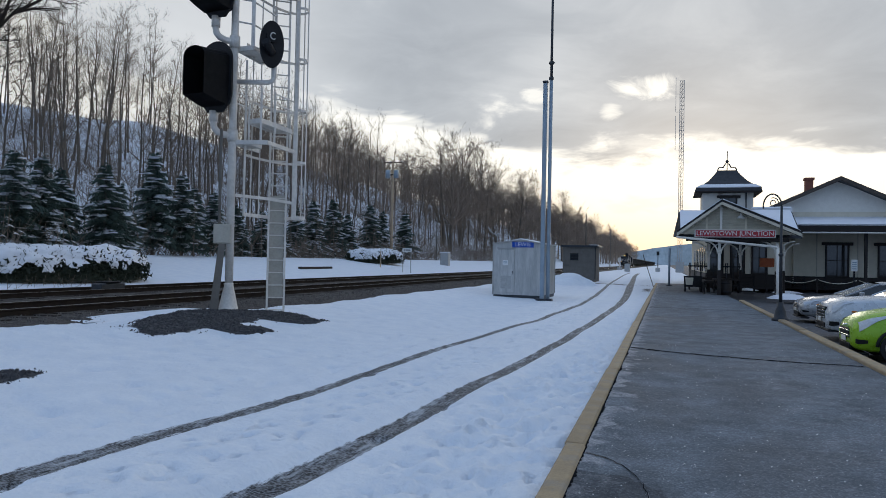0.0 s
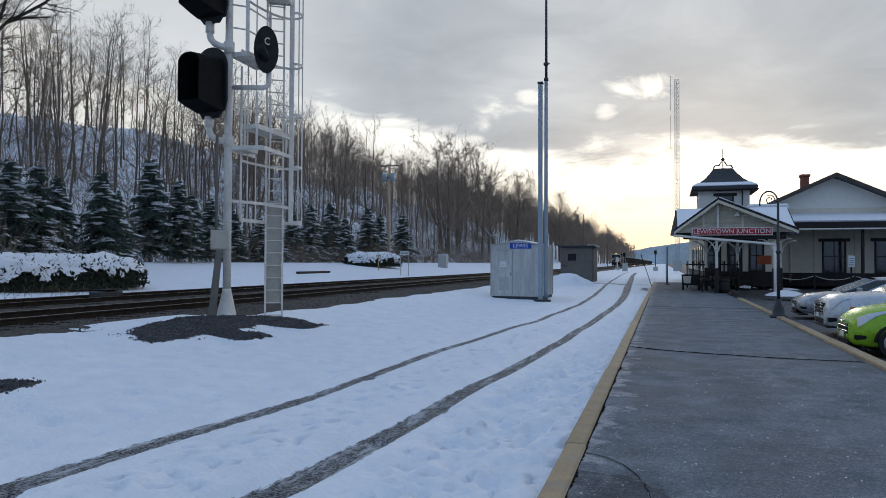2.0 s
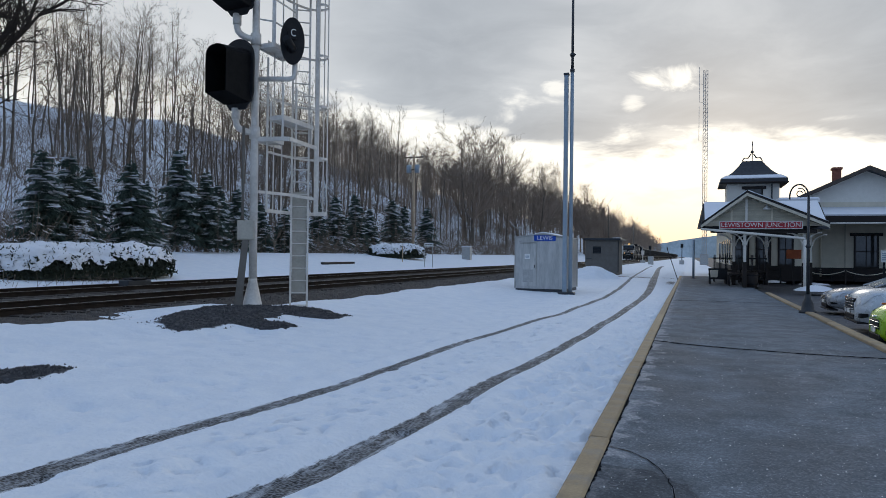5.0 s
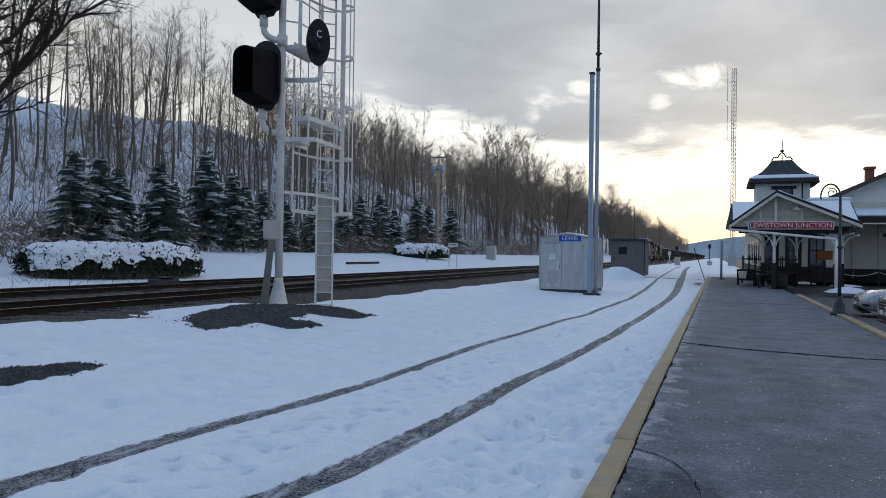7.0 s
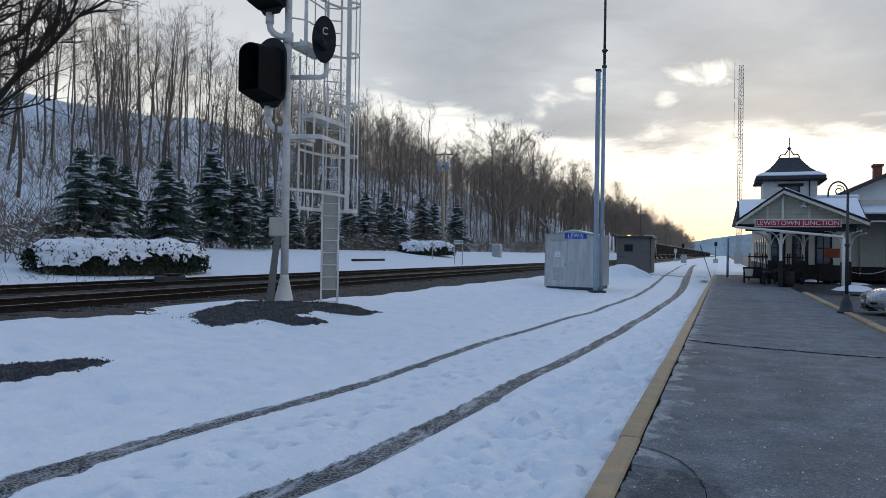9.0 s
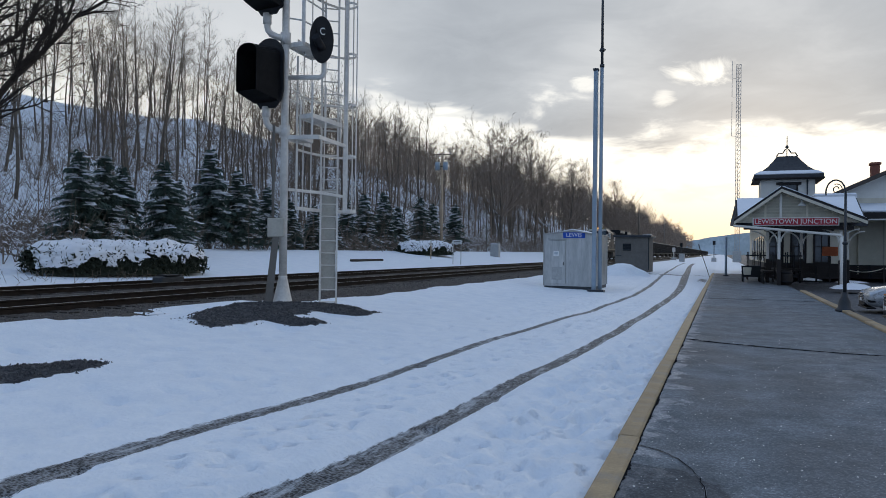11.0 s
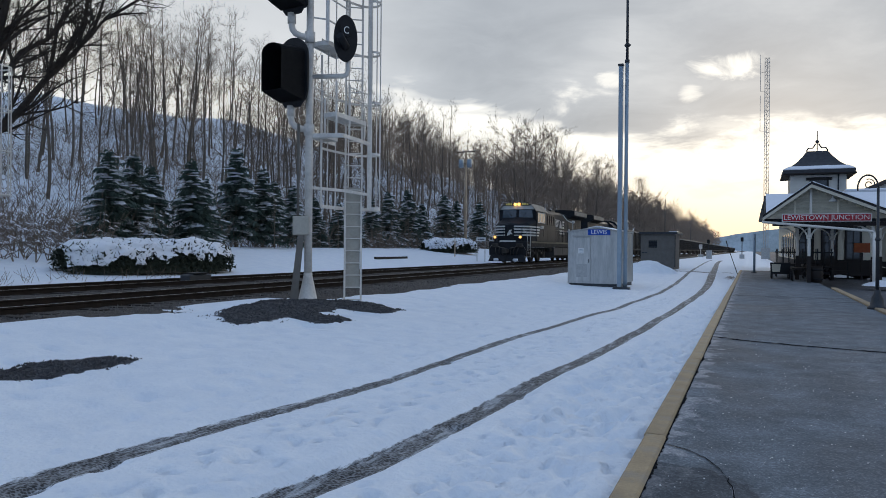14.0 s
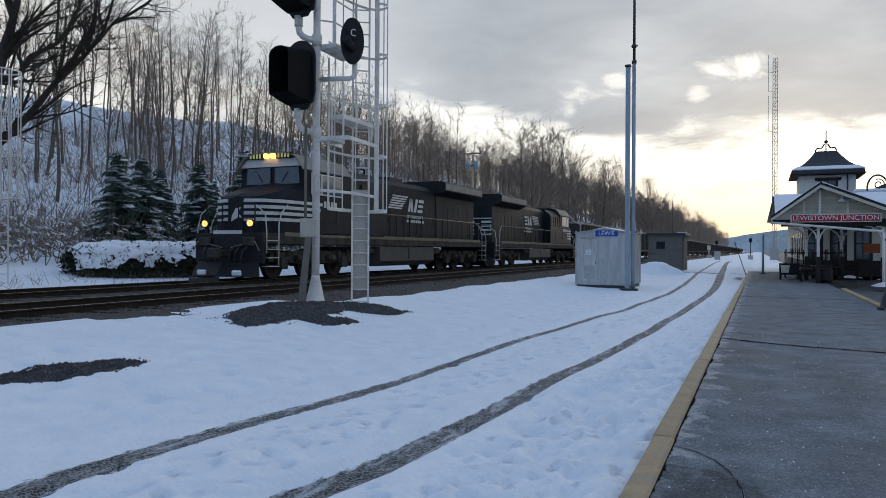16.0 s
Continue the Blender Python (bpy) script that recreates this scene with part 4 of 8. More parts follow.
def build_hopper():
    """Open-top coal hopper, 16.2 m over couplers; y = 0 at its leading coupler."""
    car = thing("hopper_car", pose(-16.5, 0, RAIL_TOP_Z), "dark sooty steel open-top hopper car heaped with coal", "hopper car", "coal train")
    L = 16.2
    bm = B()
    prism(bm, [(0.9, 3.55), (0.9, 2.6), (3.6, 1.0), (L - 3.6, 1.0), (L - 0.9, 2.6), (L - 0.9, 3.55)], "x", -1.42, 1.42)
    body = part("body", bm, HOPPER, car)
    for s in (-1, 1):
        x0, x1 = sorted((s * 1.40, s * 1.54))
        part("top_chord", box(B(), x0, 0.85, 3.50, x1, L - 0.85, 3.66, 0.01), ROOFGREY, body, "dusty top chord")
        part("side_sill", box(B(), x0, 0.6, 0.98, x1, L - 0.6, 1.16, 0.01), HOPPER, body)
        for k in range(12):
            y = 0.95 + k * (L - 1.9) / 11
            part("side_post", box(B(), sorted((s * 1.42, s * 1.53))[0], y - 0.06, 1.16, sorted((s * 1.42, s * 1.53))[1], y + 0.06, 3.5), HOPPER, body)
    bm = B()
    n = 24
    vs = [[bm.verts.new((x, 1.0 + (L - 2.0) * k / n, 3.5 + (0.42 + 0.12 * noise.noise((k * 0.9, x * 3, 2))) * (1 - (x / 1.42) ** 2) * min(1, 3 * min(k, n - k) / n + 0.2))) for x in (-1.4, -0.8, 0, 0.8, 1.4)] for k in range(n + 1)]
    for p, q in zip(vs, vs[1:]):
        for i in range(4):
            bm.faces.new((p[i], p[i + 1], q[i + 1], q[i]))
    part("coal_load", bm, COAL, car, "heaped black coal")
    bm = B()
    box(bm, -0.3, 0.05, 0.75, 0.3, L - 0.05, 1.0)
    for y in (6.2, 10.0):
        prism(bm, [(y - 0.9, 1.0), (y - 0.35, 0.35), (y + 0.35, 0.35), (y + 0.9, 1.0)], "x", -1.2, 1.2)
    part("centre_sill", bm, DIRTY, car)
    for y in (2.0, L - 2.0):
        bm = B()
        for q in (-0.89, 0.89):
            for s in (-1, 1):
                tube(bm, (s * 0.70, y + q, 0.46), (s * 0.82, y + q, 0.46), 0.46, n=16)
        for s in (-1, 1):
            prism(bm, [(y - 1.15, 0.38), (y - 1.15, 0.6), (y - 0.4, 0.85), (y + 0.4, 0.85), (y + 1.15, 0.6), (y + 1.15, 0.38), (y + 0.4, 0.25), (y - 0.4, 0.25)], "x", *sorted((s * 0.9, s * 1.08)))
        part("truck", bm, DIRTY, car)
    return car


TRAIN = []      # (thing, how far behind the train's front, turned end for end)
AXLES = []
lead, ax = build_loco("locomotive", "weathered black diesel locomotive with white nose stripes, headlights lit", LOCO)
TRAIN.append((lead, 0.0, 0))
AXLES += [(o, y, 1) for o, y in ax]
second, ax = build_loco("locomotive", "dusty black trailing diesel locomotive coupled back to back", LOCO)
for o in second.children_recursive:      # its lamps are out
    if o.data and o.data.materials and o.data.materials[0] in (HEADLIGHT, DITCH, BOARD):
        o.data.materials[0] = BLACK
        o["label"] = "unlit lamp"
TRAIN.append((second, 44.6, 180))
AXLES += [(o, y, -1) for o, y in ax]
hopper = build_hopper()
for i in range(42):
    TRAIN.append((hopper if i == 0 else copy_thing(hopper, pose(-16.5, 0, RAIL_TOP_Z)), 44.6 + i * 16.2, 0))


def front(t):
    """Where the leading coupler stands at t seconds: the train slows a little as it comes in."""
    s = 16.0 - t
    return 17.9 + 15.0 * s + 0.15 * s * s


def motions():
    for ob, back, turned in TRAIN:
        walk(ob, [(t, pose(-16.5, front(t) + back, RAIL_TOP_Z, 0, 0, turned)) for t in range(0, 17)])
    for ob, y, side in AXLES:
        rows = []
        for k in range(0, 481):
            t = k / 30
            rows.append((t, pose(0, y, 0.53, math.degrees((front(0) - front(t)) / 0.53) * side % 360.0)))
        walk(ob, rows)


# ---- wayside signals ----
def arc(cx, cy, z, r, a0, a1, n=14, ry=None):
    ry = r if ry is None else ry
    return [(cx + r * math.cos(radians(a0 + (a1 - a0) * k / n)), cy + ry * math.sin(radians(a0 + (a1 - a0) * k / n)), z) for k in range(n + 1)]


def oval(bm, c, normal_deg, hw, hh, thick, n=28, mi=0):
    """An upright oval plate, its face turned normal_deg about z (0 faces -y)."""
    m = Matrix.Translation(c) @ Matrix.Rotation(radians(normal_deg), 4, "Z")
    a = [bm.verts.new(m @ Vector((hw * math.cos(k * math.tau / n), -thick / 2, hh * math.sin(k * math.tau / n)))) for k in range(n)]
    b = [bm.verts.new(m @ Vector((hw * math.cos(k * math.tau / n), thick / 2, hh * math.sin(k * math.tau / n)))) for k in range(n)]
    fs = [bm.faces.new(a), bm.faces.new(b[::-1])] + [bm.faces.new((a[k], b[k], b[(k + 1) % n], a[(k + 1) % n])) for k in range(n)]
    bmesh.ops.recalc_face_normals(bm, faces=fs)
    return bm


def signal_head(mast, x, y, z, turn):
    """Colour light head: oval backplate, lamp case, deep hood open to its front."""
    out = [(0.46 * math.cos(k * math.pi / 16), 0.36 + 0.45 * math.sin(k * math.pi / 16)) for k in range(17)]
    out += [(-0.46, -0.42), (-0.42, -0.56), (-0.22, -0.80), (0.22, -0.80), (0.42, -0.56), (0.46, -0.42)]
    bm = prism(B(), out, "y", -0.025, 0.025)
    bm.transform(Matrix.Translation((x, y, z)) @ Matrix.Rotation(radians(turn), 4, "Z"))
    head = part("signal_head", bm, BLACK, mast, "matt black backplate with a deep hood")
    m = Matrix.Translation((x, y, z)) @ Matrix.Rotation(radians(turn), 4, "Z")
    bm = B()
    box(bm, -0.22, 0.03, -0.6, 0.22, 0.3, 0.6, 0.06)
    bm.transform(m)
    part("lamp_case", bm, BLACK, head)
    bm = B()
    # hood: a bent sheet open below and in front
    n = 12
    rows = []
    for yy, r, foot, crown in ((-0.02, 0.38, -0.66, 0.40), (-0.36, 0.34, -0.60, 0.36), (-0.70, 0.30, -0.52, 0.33)):
        line = [(-r, foot)] + [(-r * math.cos(k * math.pi / n), crown + 0.2 * math.sin(k * math.pi / n)) for k in range(n + 1)] + [(r, foot)]
        rows.append([bm.verts.new((a, yy, b)) for a, b in line])
    fs = []
    for p, q in zip(rows, rows[1:]):
        fs += [bm.faces.new((p[i], p[i + 1], q[i + 1], q[i])) for i in range(n + 2)]
        fs.append(bm.faces.new((p[0], q[0], q[-1], p[-1])))
    ext = bmesh.ops.solidify(bm, geom=fs, thickness=0.02)
    bm.transform(m)
    part("hood", bm, BLACK, head)
    bm = B()
    for dz in (-0.38, 0.0, 0.38):
        tube(bm, (0, -0.06, dz), (0, -0.027, dz), 0.13, n=18)
    bm.transform(m)
    part("lens", bm, LOCOGLASS, head, "dark unlit lens")
    return head


def build_signal(place, turn, turn_away, label):
    """Tall silver mast with caged ladder, landings and signal heads; local x points right of the approach, y away."""
    mast = thing("railway_signal", place, label, "railway signal", "wayside signals")
    bm = B()
    tube(bm, (0, 0, 0.5), (0, 0, 9.4), 0.092, 0.08, n=16)
    part("mast_pole", bm, SILVER, mast)
    bm = lathe(B(), [(0.27, 0.0), (0.27, 0.03), (0.235, 0.05), (0.10, 0.68), (0.105, 0.72), (0.09, 0.73)], 16)
    part("base_cone", bm, SILVER, mast)
    part("footing", box(B(), -0.32, -0.32, -0.5, 0.42, 0.32, -0.003, 0.02), KERB, mast, "stained concrete footing")
    bm = B()
    for a in range(4):
        t = a * math.pi / 2 + 0.78
        tube(bm, (0.24 * math.cos(t), 0.24 * math.sin(t), 0.02), (0.24 * math.cos(t), 0.24 * math.sin(t), 0.1), 0.022, n=6)
    part("anchor_bolts", bm, SILVER, mast)
    part("pole_cap", lathe(B(), [(0.1, 9.4), (0.09, 9.46), (0.02, 9.5)], 14), SILVER, mast)
    # cabinet and conduits beside the mast
    cabinet = part("junction_box", box(B(), -0.36, -0.22, 1.62, 0.02, -0.10, 2.06, 0.015), BEIGE, mast, "beige steel junction box")
    part("lid", box(B(), -0.34, -0.235, 1.64, 0.0, -0.222, 2.04, 0.006), BEIGE, cabinet)
    bm = B()
    prism(bm, [(-0.42, 0.0), (-0.24, 0.0), (-0.10, 1.63), (-0.24, 1.63)], "y", -0.2, -0.1)
    part("cable_duct", bm, SHEDGREY, mast, "grey-brown leaning cable duct")
    part("conduit", bar(B(), [(-0.24, -0.14, 2.06), (-0.24, -0.14, 4.2)], 0.032, 8), SHEDGREY, mast)
    # ladder with its panel
    lx, ly = 1.10, 0.95
    ladder = part("ladder", box(box(B(), lx - 0.225, ly - 0.03, -0.22, lx - 0.18, ly + 0.03, 8.6), lx + 0.18, ly - 0.03, -0.22, lx + 0.225, ly + 0.03, 8.6), SILVER, mast, "silver-painted ladder")
    rung = None
    for k in range(29):
        z = 0.04 + k * 0.305
        if rung is None:
            rung = part("rung", tube(B(), (lx - 0.18, ly, 0), (lx + 0.18, ly, 0), 0.016, n=6), SILVER, ladder)
            rung.matrix_basis = pose(0, 0, z)
        else:
            again(rung, "rung", ladder, pose(0, 0, z))
    part("climb_panel", box(B(), lx - 0.175, ly + 0.035, 0.35, lx + 0.175, ly + 0.05, 2.85, 0.004), BEIGE, ladder, "plain grey anti-climb panel")
    part("cage_upright", box(B(), 1.44, 0.94, 2.28, 1.55, 1.0, 9.3, 0.012), SILVER, mast)
    part("cage_upright", box(B(), 0.26, 0.12, 2.28, 0.31, 0.17, 5.9, 0.008), SILVER, mast)

    def rail(name, a, b, parent, wide=0.04, tall=0.05):
        """A flat bar between two points."""
        a, b = Vector(a), Vector(b)
        d = b - a
        m = Matrix.Translation(a) @ d.to_track_quat("Y", "Z").to_matrix().to_4x4()
        bm = box(B(), -wide / 2, 0, -tall / 2, wide / 2, d.length, tall / 2, 0.006)
        bm.transform(m)
        return part(name, bm, SILVER, parent)

    def deck(z, corners, thick):
        """A flat landing of folded plate with an upstand round it."""
        bm = prism(B(), corners, "z", z - thick / 2, z)
        d = part("landing", bm, SILVER, mast)
        for a, b in zip(corners, corners[1:] + corners[:1]):
            rail("landing_edge", (*a, z - 0.02), (*b, z - 0.02), d, 0.035, 0.11)
        return d

    # lower landing: an open frame and a raised step plate behind it; both run along the track
    low = rail("landing_frame", (0.0, -0.02, 3.95), (0.76, -0.30, 3.95), mast, 0.05, 0.10)
    rail("landing_frame", (0.76, -0.30, 3.95), (1.48, 0.95, 3.95), low, 0.05, 0.09)
    rail("landing_frame", (0.0, 0.02, 3.95), (0.62, 1.15, 3.95), low, 0.05, 0.09)
    deck(3.96, [(0.04, 0.03), (0.42, -0.12), (0.66, 0.30), (0.28, 0.45)], 0.05)
    deck(4.47, [(0.34, 0.02), (0.62, -0.25), (1.40, 0.95), (0.95, 1.05)], 0.04)
    for x, y, z1 in ((0.36, 0.04, 4.85), (0.62, -0.24, 5.2), (0.95, 0.25, 5.25), (1.36, 0.92, 4.85)):
        rail("guard_post", (x, y, 3.96), (x, y, z1), low, 0.045, 0.03)
    for z in (4.75, 5.0):
        rail("guard_rail", (0.05, 0.02, z + 0.12), (0.36, 0.04, z), low, 0.03, 0.03)
        rail("guard_rail", (0.95, 0.25, z + 0.2), (1.45, 0.96, z + 0.2), low, 0.03, 0.03)
    # upper landing
    up = deck(6.13, [(0.06, 0.06), (0.41, -0.20), (1.04, 0.75), (0.62, 0.98)], 0.06)
    rail("guard_post", (0.40, -0.19, 6.13), (0.40, -0.19, 8.4), up, 0.085, 0.05)
    rail("guard_post", (0.95, 0.66, 6.13), (0.95, 0.66, 7.4), up, 0.06, 0.05)
    for z in (6.65, 7.18, 7.7):
        rail("guard_rail", (0.05, 0.05, z + 0.1), (0.40, -0.18, z), up, 0.03, 0.035)
        rail("guard_rail", (0.40, -0.18, z), (0.95, 0.66, z), up, 0.03, 0.035)
    deck(7.78, [(0.62, 0.05), (1.05, -0.2), (1.48, 0.9), (0.95, 0.98)], 0.06)
    # bar that ties the ladder to the mast, and the cage that runs along the track
    rail("bracket", (0.05, 0.0, 2.74), (0.80, 0.62, 2.74), mast, 0.05, 0.07)
    rail("bracket", (0.80, 0.62, 2.74), (1.44, 0.96, 2.68), mast, 0.05, 0.07)
    loop = [(0.28, 0.14), (0.42, 0.42), (0.60, 0.70), (0.82, 0.97), (1.05, 1.20), (1.30, 1.38), (1.52, 1.42), (1.70, 1.32), (1.78, 1.15), (1.74, 1.00), (1.62, 0.93), (1.50, 0.96)]

    def hoop_at(z, tall):
        """One flat bar bent round the cage."""
        bm, rows = B(), []
        for k, (x, y) in enumerate(loop):
            (xa, ya), (xb, yb) = loop[max(0, k - 1)], loop[min(len(loop) - 1, k + 1)]
            n = Vector((ya - yb, xb - xa, 0)).normalized() * 0.008
            rows.append([bm.verts.new((x + e * n.x, y + e * n.y, z + f * tall / 2)) for e, f in ((-1, -1), (1, -1), (1, 1), (-1, 1))])
        for p, q in zip(rows, rows[1:]):
            for i in range(4):
                bm.faces.new((p[i], p[(i + 1) % 4], q[(i + 1) % 4], q[i]))
        bm.faces.new(rows[0])
        bm.faces.new(rows[-1][::-1])
        bmesh.ops.recalc_face_normals(bm, faces=bm.faces)
        return bm

    cage = part("cage", hoop_at(2.32, 0.085), SILVER, mast, "open safety cage of flat bars")
    for z in (3.70, 5.0, 6.27, 7.55, 8.8):
        part("hoop", hoop_at(z, 0.055), SILVER, cage)
    for x, y in ((0.44, 0.46), (0.64, 0.75), (0.98, 1.14), (1.58, 1.40), (1.70, 1.31), (1.775, 1.13)):
        part("cage_strip", box(B(), x - 0.014, y - 0.012, 2.30, x + 0.014, y + 0.012, 8.8), SILVER, cage)
    # heads: two face the near approach, one turned away carries a lettered disc
    for z in (5.36, 7.52):
        head = signal_head(mast, -0.38, -0.1, z + 0.02, turn)
        pipe = part("head_pipe", bar(B(), [(-0.42, -0.05, z - 0.76), (-0.42, -0.05, z - 1.02), (-0.40, -0.05, z - 1.12), (-0.33, -0.04, z - 1.2), (-0.2, -0.02, z - 1.25), (0.0, 0, z - 1.27)], 0.075, 12), SILVER, mast)
        part("pipe_collar", tube(B(), (-0.42, -0.05, z - 0.98), (-0.42, -0.05, z - 0.74), 0.098, n=14), SILVER, pipe)
        part("pole_clamp", tube(B(), (0, 0, z - 1.40), (0, 0, z - 1.14), 0.12, n=16), SILVER, pipe)
    bm = oval(B(), (0.81, -0.30, 6.20), turn_away, 0.28, 0.54, 0.06)
    far = part("signal_head", bm, BLACK, mast, "black oval head seen from behind")
    m = Matrix.Translation((0.81, -0.30, 6.20)) @ Matrix.Rotation(radians(turn_away), 4, "Z")
    bm = B()
    tube(bm, (0.0, -0.03, 0.17), (0, -0.065, 0.17), 0.14, n=20)
    bm.transform(m)
    disc = part("disc", bm, BLACK, far)
    lettering("disc_letter", "C", 0.24, WHITE, disc, m @ pose(0, -0.068, 0.17, 90, 0, 0), 0.003, 0.8)
    bm = B()
    tube(bm, (0.0, -0.02, -0.2), (-0.22, -0.25, -0.02), 0.1, 0.09, n=14)
    bm.transform(m)
    part("lamp_tube", bm, BLACK, far)
    part("head_pipe", bar(B(), [(0.88, -0.22, 5.76), (0.88, -0.22, 5.46), (0.84, -0.21, 5.38), (0.76, -0.19, 5.35), (0.05, 0, 5.34)], 0.06, 10), SILVER, mast)
    return mast


near_signal = build_signal(pose(-9.5, 13.7, 0.25, 0, 0, 34.75), -42, 14, "silver signal mast with caged ladder and black signal heads")


def build_short_signal():
    """A lower mast with a caged ladder across the tracks."""
    m = thing("railway_signal", pose(-20.52, 12.71, 0.52, 0, 0, 56), "low silver signal mast with a caged ladder across the tracks", "railway signal", "wayside signals")
    part("mast_pole", tube(B(), (0, 0, 0), (0, 0, 6.4), 0.1, n=14), SILVER, m)
    part("base_cone", lathe(B(), [(0.27, 0.0), (0.27, 0.03), (0.11, 0.6), (0.1, 0.62)], 14), SILVER, m)
    ladder = part("ladder", box(box(B(), 0.42, -0.03, 0, 0.46, 0.03, 6.3), 0.78, -0.03, 0, 0.82, 0.03, 6.3), SILVER, m)
    for k in range(18):
        part("rung", tube(B(), (0.46, 0, 0.3 + 0.3 * k), (0.78, 0, 0.3 + 0.3 * k), 0.014, n=6), SILVER, ladder)
    for z in (2.5, 3.75, 4.95, 6.2):
        part("hoop", bar(B(), arc(0.62, -0.15, z, 0.48, 0, -360, 24, 0.45), 0.022, 6), SILVER, m)
        part("bracket", box(B(), 0.05, -0.03, z - 0.03, 0.5, 0.0, z + 0.03), SILVER, m)
    for a in (0, -30, -60, -90, -120, -150, 180):
        x, y = 0.62 + 0.48 * math.cos(radians(a)), -0.15 + 0.45 * math.sin(radians(a))
        part("cage_strip", box(B(), x - 0.02, y - 0.016, 2.5, x + 0.016, y + 0.016, 6.2), SILVER, m)


build_short_signal()


# ---- signal hut, radio mast, shed, line-side things ----
def build_hut():
    hut = thing("signal_hut", pose(-7.44, 30.75, 0.10, 0, 0, -1.3), "weathered aluminium signal hut with a blue name sign", "signal hut")
    W, D, H = 2.22, 3.2, 2.26
    bm = B()
    prism(bm, [(0, 0), (0, H), (W * 0.56, H + 0.17), (W, H + 0.0), (W, 0)], "y", 0, D)
    body = part("body", bm, HUTMETAL, hut)
    for k in range(1, 4):
        x = W * k / 4
        part("seam", box(B(), x - 0.006, -0.006, 0.05, x + 0.006, 0.0, H - 0.02), GALV, body)
        y = D * k / 4
        part("seam", box(B(), W, y - 0.006, 0.05, W + 0.006, y + 0.006, H - 0.02), GALV, body)
    for x, y in ((0, 0), (W, 0), (W, D)):
        part("corner_post", box(B(), x - 0.03, y - 0.03, 0, x + 0.03, y + 0.03, H + 0.12, 0.006), GALV, body)
    bm = B()
    prism(bm, [(-0.06, H), (W * 0.56, H + 0.18), (W + 0.06, H + 0.01), (W + 0.06, H + 0.05), (W * 0.56, H + 0.23), (-0.06, H + 0.05)], "y", -0.08, D + 0.08)
    part("roof", bm, GALV, hut, "low-pitched metal roof")
    part("roof_snow", prism(B(), [(0.7, H + 0.16), (W * 0.56, H + 0.232), (W - 0.3, H + 0.12), (W * 0.56, H + 0.28)], "y", 0.0, D), SNOW, hut)
    door = part("door", box(B(), 0.22, -0.035, 0.1, 0.98, -0.004, 2.02, 0.008), HUTMETAL, hut, "dull metal door")
    part("drip_rail", box(B(), 0.18, -0.07, 2.07, 1.02, -0.004, 2.12, 0.006), GALV, hut)
    part("louvre", box(B(), 0.36, -0.045, 0.28, 0.84, -0.036, 0.85, 0.004), GALV, door)
    part("handle", bar(B(), [(0.9, -0.036, 1.05), (0.9, -0.09, 1.05), (0.9, -0.09, 0.92)], 0.015, 6), DARKSTEEL, door)
    part("notice", box(B(), 0.44, -0.043, 1.32, 0.68, -0.036, 1.55), WHITE, door, "small white notice")
    for k in range(3):
        part("notice_bar", box(B(), 0.48, -0.047, 1.37 + 0.055 * k, 0.64, -0.0435, 1.39 + 0.055 * k), BLUESTEEL, door)
    sign = part("name_sign", box(B(), 0.86, -0.05, 2.13, 1.84, -0.032, 2.38, 0.004), BLUE, hut, "blue enamel name sign")
    lettering("letters", "LEWIS", 0.25, WHITE, sign, pose(1.35, -0.053, 2.255, 90, 0, 0), 0.002, 1.02)
    bm = B()
    bar(bm, [(0.15, 0.1, H), (0.15, 0.1, H + 0.45)], 0.02, 6)
    bar(bm, [(0.15, 0.1, H + 0.40), (-0.1, 0.1, H + 0.52), (-0.32, 0.1, H + 0.78)], 0.022, 6)
    lathe(bm, [(0.02, H + 0.38), (0.08, H + 0.42), (0.08, H + 0.48), (0.02, H + 0.52)], 10, (0.17, 0.1, 0))
    part("lamp_bracket", bm, GALV, hut)
    bm = B()
    bar(bm, [(W - 0.05, 1.4, H), (W - 0.05, 1.4, H + 0.5), (W + 0.15, 1.4, H + 0.5)], 0.018, 6)
    part("vent_pipe", bm, GALV, hut)
    part("base_frame", box(B(), 0.02, 0.02, -0.25, W - 0.02, D - 0.02, 0.0), DARKSTEEL, hut)
    # graffiti-like scuffs on the side as plain marks
    for k in range(4):
        y = 0.5 + k * 0.42
        part("scrawl", bar(B(), [(W + 0.006, y, 1.1), (W + 0.006, y + 0.12, 1.32), (W + 0.006, y + 0.22, 1.1)], 0.008, 4), WHITE, body)


build_hut()


